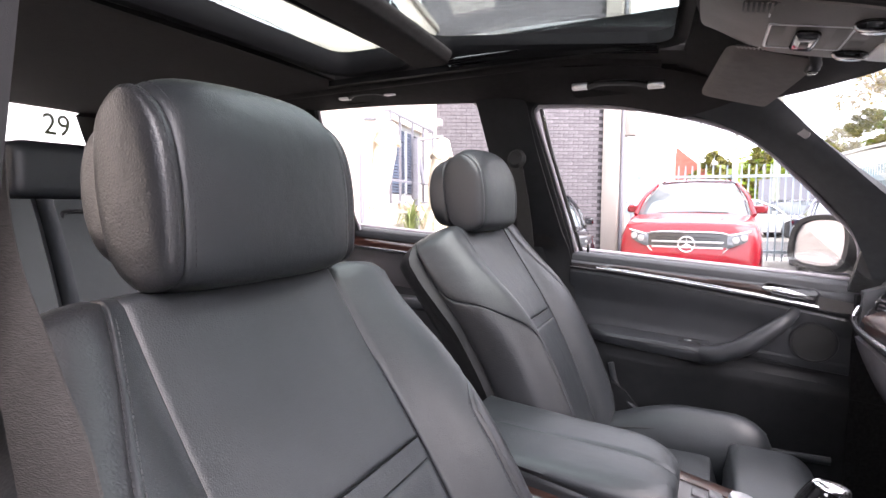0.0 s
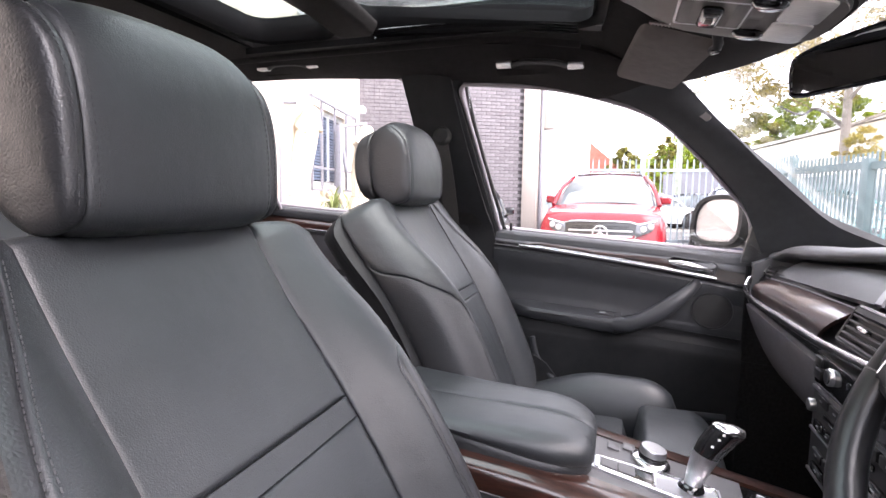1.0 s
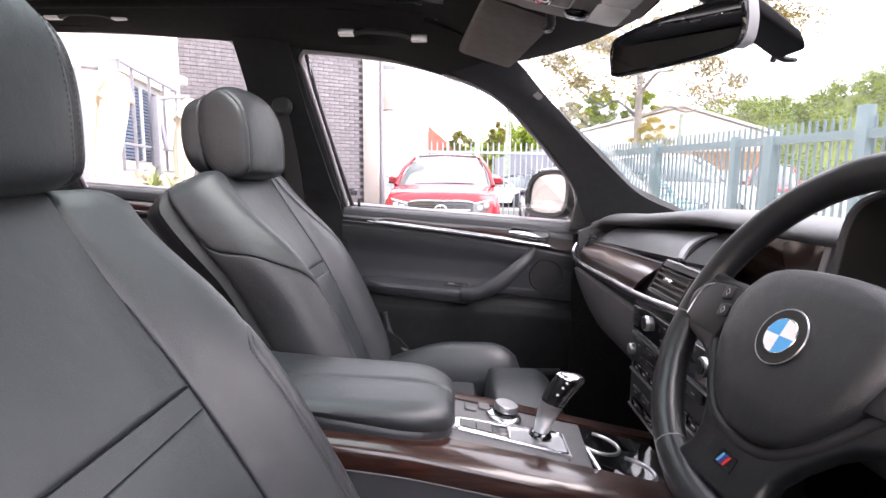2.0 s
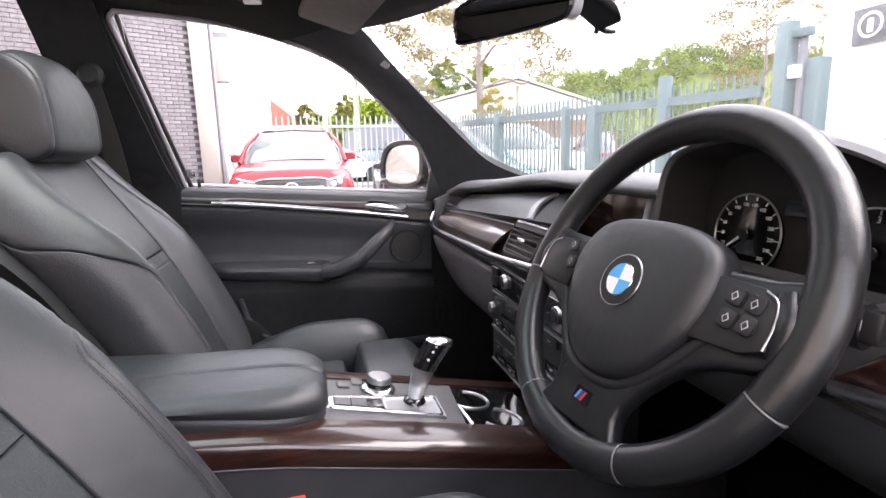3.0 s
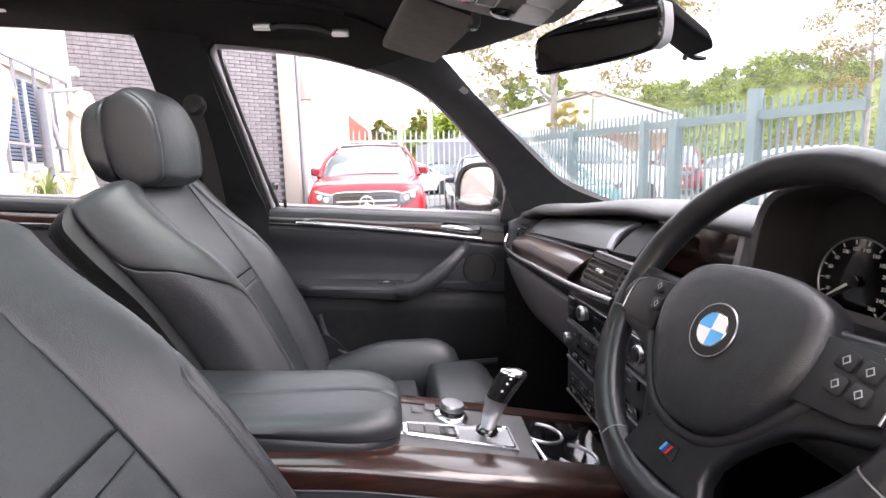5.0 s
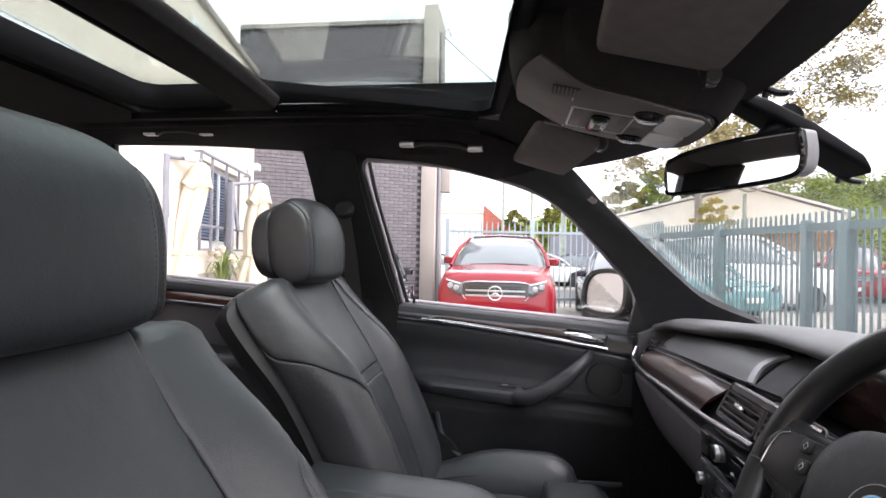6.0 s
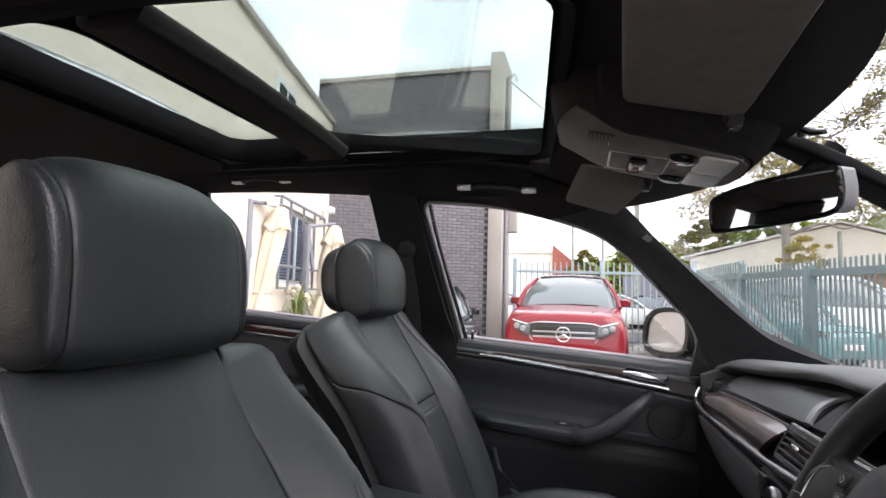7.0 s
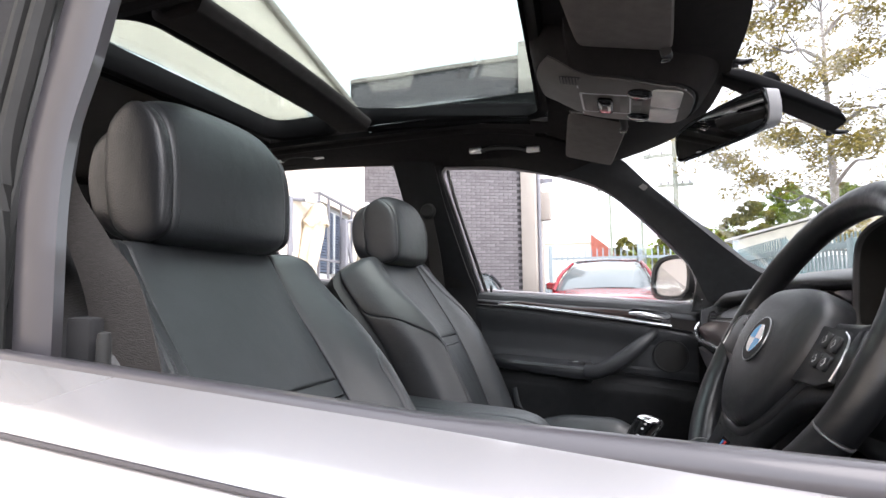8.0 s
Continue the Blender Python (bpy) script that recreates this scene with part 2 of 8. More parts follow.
def lathe(profile, seg=24, place=None, bm=None):
    """Turn (radius, height) pairs round z."""
    rings = [[Vector((r * math.cos(k * math.tau / seg), r * math.sin(k * math.tau / seg), h)) for k in range(seg)] for r, h in profile]
    b = loft(rings)
    if place:
        b.transform(place)
    return join(bm, b) if bm else b


def aim(at, normal, up=(0, 0, 1)):
    """A frame at a place whose z is the normal and whose y is as near as can be to up."""
    z = Vector(normal).normalized()
    x = Vector(up).cross(z).normalized()
    y = z.cross(x)
    m = Matrix((x, y, z)).transposed().to_4x4()
    m.translation = at
    return m


def rounded(w, h, r, n=4):
    """A rounded rectangle's outline, centred."""
    out = []
    for cx, cy, a in ((w / 2 - r, h / 2 - r, 0), (-w / 2 + r, h / 2 - r, 90), (-w / 2 + r, -h / 2 + r, 180), (w / 2 - r, -h / 2 + r, 270)):
        out += [(cx + r * math.cos(radians(a + 90 * k / n)), cy + r * math.sin(radians(a + 90 * k / n))) for k in range(n + 1)]
    return out


def smooth(x, a, b):
    t = max(0.0, min(1.0, (x - a) / (b - a)))
    return t * t * (3 - 2 * t)


def writing(name, text, size, place, mat, parent, depth=0.001):
    c = bpy.data.curves.new("text", "FONT")
    c.body, c.size, c.extrude, c.align_x, c.align_y = text, size, depth, "CENTER", "CENTER"
    tmp = bpy.data.objects.new("tmp", c)
    me = bpy.data.meshes.new_from_object(tmp)
    bpy.data.objects.remove(tmp)
    me.materials.append(mat)
    ob = new(name, me)
    ob.matrix_basis = place
    ob.parent = parent
    return ob


# ---------------------------------------------------------------- ground and the yard
ASPHALT = material("yard_concrete", (0.30, 0.28, 0.25), 0.9, var=0.25, scale=1.2, bump=0.5, bscale=60, bdist=0.01)
ROADMAT = material("asphalt", (0.10, 0.10, 0.10), 0.9, var=0.25, scale=2, bump=0.5, bscale=80, bdist=0.01)
CREAM = material("cream_render", (0.78, 0.70, 0.61), 0.85, var=0.06, scale=1.6, bump=0.4, bscale=90, bdist=0.004)
WHITEWALL = material("white_painted_wall", (0.82, 0.82, 0.81), 0.7, var=0.05, scale=1.2, bump=0.2, bscale=60, bdist=0.004)
BRICK = material("charcoal_painted_brick", (0.155, 0.143, 0.155), 0.75, var=0.2, scale=9, bump=0.5, bscale=60, bdist=0.004, island=0.12)
MORTAR = material("charcoal_joint", (0.055, 0.052, 0.056), 0.9, var=0.2, scale=20)
BEIGE = material("beige_render", (0.40, 0.36, 0.33), 0.85, var=0.08, scale=2, bump=0.3, bscale=80, bdist=0.004)
STEEL = material("blue_grey_powder_coat", (0.135, 0.20, 0.21), 0.45, var=0.08, scale=12, bump=0.05, bscale=200)
PALESTEEL = material("pale_blue_steel", (0.30, 0.36, 0.40), 0.5, var=0.08, scale=12)
WHITESTEEL = material("white_powder_coat", (0.70, 0.74, 0.76), 0.45, var=0.05, scale=12)
DARKGLASS = material("dark_window_glass", (0.02, 0.025, 0.03), 0.05, spec=0.8)
CANVAS = material("cream_canvas", (0.62, 0.54, 0.42), 0.9, var=0.12, scale=7, bump=0.4, bscale=120)
GREYPAINT = material("grey_painted_steel", (0.22, 0.22, 0.25), 0.5, var=0.1, scale=20)

structure("ground", box(-600, 600, -600, 600, -0.4, 0.0), ASPHALT, "pale concrete yard and land out to the horizon", "ground")

WALL_DIR = Vector((-0.22, 0.9755, 0)).normalized()      # along the cream wall, away from the car
WALL_OUT = Vector((WALL_DIR.y, -WALL_DIR.x, 0))         # its outward face, towards the car's front
CORNER = Vector((-5.0, 8.5, 0))


def wall_frame(s, z, off=0.0):
    """A place on the cream wall: s metres back from its far corner, z up, off proud of it."""
    p = CORNER - WALL_DIR * s + WALL_OUT * off
    return aim((p.x, p.y, z), WALL_OUT)


def slab_on_wall(s0, s1, z0, z1, d0, d1, bevel=0.0):
    b = box(-(s1 - s0) / 2, (s1 - s0) / 2, -(z1 - z0) / 2, (z1 - z0) / 2, d0, d1, bevel)
    b.transform(wall_frame((s0 + s1) / 2, (z0 + z1) / 2))
    return b


# ---------------------------------------------------------------- the car: shell
def belt(x):
    return 1.098 - 0.072 * x


def flip(bm, side):
    """The right-hand copy of a left-hand part: the driver's side lies a little further out."""
    if side < 0:
        for v in bm.verts:
            v.co.y = -v.co.y - 0.035
        bmesh.ops.reverse_faces(bm, faces=bm.faces[:])
    return bm


def moved(bm, x=0.0, y=0.0, z=0.0):
    bmesh.ops.translate(bm, vec=(x, y, z), verts=bm.verts[:])
    return bm


body = thing("silver_wagon", "silver off-road wagon with charcoal trim, parked in a yard", "car", (0, 0, 0))
TOP_EDGE = [(-2.05, 0.60, 1.57), (-1.6, 0.61, 1.597), (-1.1, 0.613, 1.602), (-0.7, 0.614, 1.586), (-0.42, 0.615, 1.564), (-0.30, 0.617, 1.552), (-0.18, 0.620, 1.532), (-0.06, 0.628, 1.497)]
LINER_EDGE = [(-2.05, 0.47, 1.60), (-1.6, 0.47, 1.632), (-1.1, 0.47, 1.640), (-0.7, 0.47, 1.632), (-0.42, 0.47, 1.622), (-0.30, 0.475, 1.612), (-0.12, 0.485, 1.594), (0.10, 0.55, 1.530)]
PILLAR_WIN = [(-0.06, 0.628, 1.497), (0.02, 0.638, 1.462), (0.085, 0.648, 1.427), (0.150, 0.664, 1.377), (0.210, 0.682, 1.322), (0.265, 0.700, 1.264), (0.310, 0.722, 1.207), (0.365, 0.752, 1.085)]
PILLAR_WS = [(0.10, 0.575, 1.532), (0.155, 0.598, 1.488), (0.208, 0.602, 1.428), (0.262, 0.604, 1.372), (0.335, 0.608, 1.297), (0.420, 0.635, 1.222), (0.500, 0.642, 1.160), (0.64, 0.66, 1.105)]


def window_y(z):
    """The side glass leans in towards the roof."""
    return 0.785 - 0.165 * (z - 1.10) / 0.445


FRONT_PANE = [(-0.354, 1.112), (-0.382, 1.24), (-0.408, 1.357), (-0.436, 1.475), (-0.446, 1.518), (-0.434, 1.538), (-0.405, 1.5415), (-0.205, 1.523), (-0.0315, 1.482), (0.093, 1.430), (0.195, 1.339), (0.267, 1.262), (0.334, 1.185), (0.352, 1.09)]
REAR_PANE = [(-1.150, 1.17), (-1.185, 1.35), (-1.205, 1.52), (-1.206, 1.578), (-1.19, 1.596), (-1.15, 1.598), (-0.91, 1.587), (-0.67, 1.577), (-0.622, 1.570), (-0.600, 1.545), (-0.588, 1.47), (-0.572, 1.30), (-0.560, 1.15)]


def window_frame(pane, parent, side):
    """Dark frame round a side window, with a bright lip at the glass."""
    ins = spline([(x, 0, z) for x, z in pane], 6)

    def off(d, dy):
        res = []
        for k, p in enumerate(ins):
            t = (ins[min(len(ins) - 1, k + 1)] - ins[max(0, k - 1)]).normalized()
            q = p + Vector((-t.z, 0, t.x)) * d
            res.append(Vector((q.x, window_y(p.z) + dy, q.z)))
        return res
    f = part("window_frame", flip(loft([off(0.0, 0.0), off(0.004, -0.012), off(0.016, -0.018), off(0.034, -0.020), off(0.036, 0.004), off(0.004, 0.010)], closed=False, caps=False), side), PILLARDARK, parent, "dark window surround")
    part("window_lip", flip(tube(off(-0.005, 0.002), 0.0058, 8), side), LIPGREY, f, "lilac-grey lip at the glass")
    return f


for side in (1, -1):
    dx, dz = (0, 0) if side > 0 else (0.10, 0.03)
    pil = flip(between(spline(PILLAR_WIN, 4), spline(PILLAR_WS, 4), 6, 0.014, (0, -0.8, 0.3), -0.02), side)
    apil = part("a_pillar", moved(pil, dx, -0.02 if side < 0 else 0, dz), TRIMGREY, body)
    if side > 0:
        tag = prism(rounded(0.042, 0.016, 0.007), 0.003, aim((0.190, 0.610, 1.4265), (-0.5, -0.8, 0.25), (0.75, 0, -0.62)) @ pose(0, 0, 0.006, 0, 0, 90))
        part("badge", tag, CONSOLE_GREY, apil, "small grey moulded badge")
    rail = flip(between(spline(TOP_EDGE, 4), spline(LINER_EDGE, 4), 5, 0.010, (0, -0.7, -0.5), 0.02), side)
    part("roof_rail", moved(rail, dx * 0.6, 0, dz), HEADLINER, body)
    f_edge = [(-0.470, 0.612, 1.58), (-0.442, 0.66, 1.42), (-0.395, 0.735, 1.22), (-0.365, 0.775, 1.10), (-0.33, 0.76, 0.80), (-0.32, 0.74, 0.45)]
    r_edge = [(-0.605, 0.610, 1.60), (-0.575, 0.66, 1.43), (-0.555, 0.735, 1.23), (-0.54, 0.775, 1.12), (-0.52, 0.76, 0.80), (-0.48, 0.74, 0.45)]
    if side < 0:
        f_edge = [(-0.415, 0.605, 1.56), (-0.378, 0.640, 1.42), (-0.330, 0.685, 1.24), (-0.300, 0.725, 1.10), (-0.30, 0.73, 0.80), (-0.29, 0.72, 0.45)]
    bp = part("b_pillar", flip(between(spline(f_edge, 4), spline(r_edge, 4), 5, 0.012, (0, -1, 0), 0.03), side), PILLARDARK, body)
    if side > 0:
        window_frame(FRONT_PANE, body, side)
        window_frame(REAR_PANE, body, side)
        bz_ = [Vector((x - 0.012, y - 0.012, z)) for x, y, z in f_edge]
        part("door_seal", tube(spline(bz_, 6), 0.008, 8), RUBBER, bp)
        part("belt_cover", between(spline([(-0.462, 0.640, 1.47), (-0.43, 0.70, 1.30), (-0.40, 0.745, 1.14)], 5), spline([(-0.535, 0.637, 1.47), (-0.515, 0.70, 1.30), (-0.50, 0.745, 1.14)], 5), 4, 0.010, (0, -1, 0), 0.012), HEADLINER, bp)
        part("lower_cover", between(spline([(-0.420, 0.752, 1.135), (-0.405, 0.756, 0.95), (-0.385, 0.752, 0.60)], 5), spline([(-0.52, 0.742, 1.135), (-0.50, 0.745, 0.95), (-0.47, 0.735, 0.60)], 5), 4, 0.010, (0, -1, 0), 0.012), PILLARDARK, bp)
        part("passenger_belt", between(spline([(-0.472, 0.610, 1.385), (-0.455, 0.66, 1.20), (-0.44, 0.70, 0.90)], 5), spline([(-0.512, 0.607, 1.385), (-0.50, 0.66, 1.20), (-0.485, 0.70, 0.90)], 5), 3, 0.0, (0, 0, 0), 0.002), BELT, bp, "black woven belt")
    # shut-line seals and bright channel at the front door's rear edge
    for k, (off, r, mat) in enumerate(((0.0, 0.009, RUBBER), (0.017, 0.007, LIPGREY if side > 0 else RUBBER), (0.031, 0.006, RUBBER))):
        path = [(x + off, y + (0.012 + off * 0.6), z) for x, y, z in f_edge[:4]]
        part("seal" if mat is RUBBER else "window_channel", flip(tube(spline(path, 6), r, 8), side), mat, bp)
    if side < 0:
        # painted door frame with its seals beside the open window
        f_in = spline([(-0.185, -0.768, 1.36), (-0.200, -0.774, 1.29), (-0.216, -0.781, 1.21), (-0.211, -0.786, 1.08)], 6)
        f_out = spline([(-0.221, -0.774, 1.365), (-0.237, -0.780, 1.285), (-0.248, -0.786, 1.20), (-0.241, -0.790, 1.08)], 6)
        fr_ = part("door_frame", between(f_in, f_out, 4, 0.004, (0, -1, 0), 0.012), FRAMEPAINT, bp, "lilac-grey satin door frame")
        for off, r in ((0.010, 0.007), (0.024, 0.005)):
            part("seal", tube([p + Vector((-off, -0.003 - off * 0.3, 0)) for p in f_out], r, 8), RUBBER, fr_)
        part("lower_cover", box(-0.214, -0.192, -0.776, -0.764, 1.06, 1.112, 0.003), PILLARDARK, bp)
        part("lock_pin", lathe([(0.0044, 0.0), (0.0044, 0.045), (0.0036, 0.050), (0.0010, 0.051)], 12, pose(-0.1835, -0.772, 1.052)), RUBBER, bp, "black lock pin")
    reel = flip(lathe([(0.012, 0.0), (0.026, 0.004), (0.028, 0.016), (0.020, 0.026), (0.004, 0.028)], 18, aim((-0.49, 0.628, 1.392), (0, -1, 0.2))), side)
    part("belt_anchor", reel, RUBBER, bp, "black seat belt height adjuster")
    part("c_pillar", flip(between(spline([(-1.23, 0.612, 1.60), (-1.22, 0.70, 1.35), (-1.20, 0.775, 1.16)], 4), spline([(-1.50, 0.612, 1.59), (-1.46, 0.70, 1.35), (-1.42, 0.775, 1.16)], 4), 4, 0.02, (0, -1, 0), 0.05), side), PILLARDARK, body)
    part("d_pillar", flip(between(spline([(-1.85, 0.60, 1.58), (-1.92, 0.69, 1.35), (-1.95, 0.76, 1.16)], 4), spline([(-2.14, 0.36, 1.62), (-2.25, 0.50, 1.35), (-2.42, 0.60, 1.16)], 4), 4, 0.02, (0, -1, 0), 0.05), side), PILLARDARK, body)
    part("quarter_trim", flip(sheet(lambda u, v: (-2.45 + 1.0 * u, 0.755, 1.18 - 0.75 * v), 4, 4, 0.03), side), TRIMGREY, body)

    def skin(u, v, side=side):
        x = -2.45 + 4.2 * u
        zb = belt(min(max(x, -1.4), 0.5)) - 0.012 - (0.02 if side < 0 else 0)
        k = v * 7
        # sill, door side, crease, shoulder, belt
        prof = [(0.86, 0.34), (0.945, 0.42), (0.955, 0.62), (0.945, 0.85), (0.912, zb - 0.065), (0.872, zb - 0.014), (0.862, zb - 0.006), (0.816, zb + 0.012)] if side < 0 else [(0.86, 0.34), (0.945, 0.42), (0.955, 0.62), (0.945, 0.85), (0.918, zb - 0.09), (0.868, zb - 0.026), (0.862, zb - 0.018), (0.822, zb - 0.010)]
        i = min(int(k), 6)
        y, z = (Vector((*prof[i], 0)).lerp(Vector((*prof[i + 1], 0)), k - i)).xy
        return (x, side * (y - 0.18 * smooth(x, 0.9, 1.75) - 0.16 * smooth(-x, 1.9, 2.5)), z)
    part("body_side", sheet(skin, 48, 21, 0.012), SILVERPAINT, body, angle=20)
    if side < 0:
        # thin dark tube that draws the shade of the shoulder crease
        part("crease_shade", tube([(x, -0.8655, belt(x) - 0.032 - 0.0075) for x in [-1.25 + 0.1 * k for k in range(18)]], 0.0012, 6), FRAMEPAINT, body)
    # outer belt weatherstrip; its grey stands in for the sky the rubber reflects
    part("weatherstrip", flip(tube([(x, 0.808 + (-0.030 if side < 0 else 0), belt(x) - (-0.001 if side > 0 else 0.0265 - 0.008 * smooth(x, 0.05, 0.25))) for x in [-1.25 + 0.1 * k for k in range(18)]], 0.0090 if side > 0 else 0.0085, 10), side), LIPGREY if side > 0 else FRAMEPAINT, body)

# nose, tail and underbody close the car
def bonnet(u, v):
    x, y = 0.86 + 0.95 * u, -0.82 + 1.64 * v
    return (x, y * (1 - 0.12 * u), 1.03 - 0.02 * u - 0.12 * smooth(u, 0.7, 1.0) - 0.05 * (y / 0.82) ** 4)
part("bonnet", sheet(bonnet, 12, 14, 0.02), SILVERPAINT, body)
part("tailgate", sheet(lambda u, v: (-2.44 - 0.04 * math.sin(v * 3.1), -0.72 + 1.44 * u, 0.42 + 0.76 * v), 8, 8, 0.04), SILVERPAINT, body)
part("nose", sheet(lambda u, v: (1.78 + 0.05 * math.sin(v * 3.1), -0.75 + 1.5 * u, 0.4 + 0.5 * v), 8, 6, 0.03), SILVERPAINT, body)
structure("floor", box(-2.4, 1.2, -0.78, 0.78, 0.32, 0.36), CARPET, "black carpeted car floor", "floor")
for sy in (1, -1):
    part("kick_panel", box(0.33, 0.99, sy * 0.735 - 0.01, sy * 0.735 + 0.01, 0.33, 1.05), CARPET, body)
part("firewall", box(0.95, 0.98, -0.75, 0.75, 0.33, 1.03), CARPET, body)
for sx in (1.05, -1.72):
    for sy in (0.84, -0.84):
        w = part("wheel", lathe([(0.20, -0.11), (0.33, -0.11), (0.36, -0.07), (0.36, 0.07), (0.33, 0.11), (0.20, 0.11)], 28, pose(sx, sy, 0.36, 90)), RUBBER, body, "black road tyre")
        part("rim", lathe([(0.03, 0.09), (0.20, 0.10), (0.205, -0.08), (0.03, -0.06)], 20, pose(sx, sy, 0.36, 90)), ALU, w)


# ---------------------------------------------------------------- roof: liner, glass roof, header
def headliner_z(x, y):
    return 1.640 - 0.05 * smooth(x, -0.35, 0.12) - 0.010 * smooth(-x, 1.2, 2.1) - 0.020 * (y / 0.5) ** 2


HOLE_Y, HOLE_F, BAR_F, BAR_R, HOLE_R = 0.350, -0.075, -0.612, -0.690, -0.915


def front_edge(y):
    return -0.030 - 0.10 * y - 0.08 * y * y


def liner(x0, x1, y0, y1, nu=8, nv=8):
    return sheet(lambda u, v: (x0 + (x1 - x0) * u, y0 + (y1 - y0) * v, headliner_z(x0 + (x1 - x0) * u, y0 + (y1 - y0) * v)), nu, nv, 0.012)


hl = liner(HOLE_R - 0.04, front_edge(0.4) + 0.035, HOLE_Y + 0.035, 0.478, 14, 4)
join(hl, liner(HOLE_R - 0.04, front_edge(-0.42) + 0.035, -0.50, -HOLE_Y - 0.035, 14, 4))
join(hl, liner(-2.15, HOLE_R - 0.04, -0.50, 0.478, 10, 12))


def header(u, v):
    y = -0.62 + 1.20 * v
    xf = 0.315 - 0.215 * (abs(y + 0.02) / 0.60) ** 3.2
    xs = front_edge(y) + 0.03
    x = xs + (xf - xs) * u
    z0 = headliner_z(HOLE_F, y)
    return (x, y, z0 + (1.512 - z0) * smooth(u, -0.05, 0.85) - 0.004 * math.sin(math.pi * u))


join(hl, sheet(header, 12, 24, 0.012))
ceiling = structure("ceiling", hl, HEADLINER, "charcoal cloth headliner round a glass roof", "headliner")
roofskin = bmesh.new()
for x0, x1, y0, y1 in ((-2.3, HOLE_R - 0.06, -0.60, 0.60), (HOLE_R - 0.06, HOLE_F + 0.06, 0.40, 0.60), (HOLE_R - 0.06, HOLE_F + 0.06, -0.62, -0.40), (HOLE_F + 0.14, 0.24, -0.58, 0.56)):
    join(roofskin, sheet(lambda u, v: (x0 + (x1 - x0) * u, y0 + (y1 - y0) * v, headliner_z(x0 + (x1 - x0) * u, 0) + 0.075 - 0.05 * smooth(x0 + (x1 - x0) * u, 0, 0.25) - 0.07 * abs((y0 + (y1 - y0) * v) / 0.6) ** 2.2), 8, 8, 0.01))
part("roof_skin", roofskin, SILVERPAINT, body)
for b_ in (box(HOLE_R - 0.062, HOLE_F + 0.05, 0.385, 0.398, 1.60, 1.672), box(HOLE_R - 0.062, HOLE_F + 0.05, -0.398, -0.385, 1.60, 1.672), box(HOLE_R - 0.062, HOLE_R - 0.046, -0.384, 0.384, 1.615, 1.690)):
    part("roof_well", b_, ROOFBLACK, body, "black lining of the roof opening")

sunroof = thing("panoramic_sunroof", "tinted two-pane glass roof in black frame, overhead", "sunroof")
def frame_ring(x0, x1, y0, y1, w, z_in, z_out):
    """A sloping black reveal round an opening."""
    b = bmesh.new()
    ins = [(x0, y0), (x1, y0), (x1, y1), (x0, y1)]
    def path(off, dz, r=0.05):
        pts = []
        for cx, cy, a in ((x1 - r, y1 - r, 0), (x0 + r, y1 - r, 90), (x0 + r, y0 + r, 180), (x1 - r, y0 + r, 270)):
            for k in range(6):
                t = radians(a + 18 * k)
                px, py = cx + (r + off) * math.cos(t), cy + (r + off) * math.sin(t)
                if x1 == HOLE_F and px > -0.3:
                    px += front_edge(py) - HOLE_F
                pts.append(Vector((px, py, headliner_z(px, py) + (dz - 0.03 * smooth(px, -0.6, -0.1) if dz > 0.015 else dz))))
        return pts
    rings = [path(w, -0.004), path(w * 0.72, -0.014), path(w * 0.35, -0.010), path(w * 0.18, 0.0), path(0.0, z_in), path(0.004, z_out), path(w * 0.9, z_out), path(w * 1.05, 0.01)]
    return loft(rings, caps=False, loop=True, bm=b)
part("frame", frame_ring(BAR_F, HOLE_F, -HOLE_Y, HOLE_Y, 0.036, 0.02, 0.045), ROOFBLACK, sunroof, "black moulded frame")
part("frame", frame_ring(HOLE_R, BAR_R, -HOLE_Y, HOLE_Y, 0.036, 0.02, 0.045), ROOFBLACK, sunroof, "black moulded frame")
bar_sec = spline([(-0.662, 1.642, 0), (-0.657, 1.624, 0), (-0.640, 1.613, 0), (-0.572, 1.612, 0), (-0.553, 1.621, 0), (-0.556, 1.650, 0), (-0.690, 1.662, 0)], 4, True)
part("cross_bar", loft([[Vector((p.x - 0.05 * y, y, p.y - 0.020 * (y / 0.5) ** 2)) for p in bar_sec] for y in [-HOLE_Y + (2 * HOLE_Y - 0.012) * k / 16 for k in range(17)]]), HEADLINER, sunroof, "broad cloth-covered cross bar", 60)
for y in (-0.31, 0.31):
    part("guide_clip", box(BAR_F - 0.005, BAR_F + 0.02, y, y + 0.012, 1.618, 1.645, 0.003), PLASTIC, sunroof)
fold = [(x, 0.470 + 0.006 * math.sin(x * 3), headliner_z(x, 0.47) - 0.006) for x in [-1.5 + 0.1 * k for k in range(15)]]
part("liner_roll", tube(fold, 0.017, 10), HEADLINER, body, "soft rolled edge of the headliner")
for k in range(4):
    part("rail", tube([(x, HOLE_Y + 0.006 + 0.010 * k, headliner_z(x, HOLE_Y) - 0.010 - 0.003 * k) for x in (BAR_F + 0.02, -0.45, -0.3, -0.1)], 0.0028, 6), GLOSSBLACK, sunroof)
for x0, x1 in ((BAR_F - 0.02, HOLE_F + 0.11), (HOLE_R - 0.03, BAR_R + 0.02)):
    p = part("glass_pane", sheet(lambda u, v: (x0 + (x1 - x0) * u, -0.38 + 0.76 * v, headliner_z(x0 + (x1 - x0) * u, 0) + 0.058 - 0.03 * ((v - 0.5) * 2) ** 2), 6, 6, 0.005), SUNGLASS, sunroof, "green-tinted roof glass")
    p.visible_shadow = False

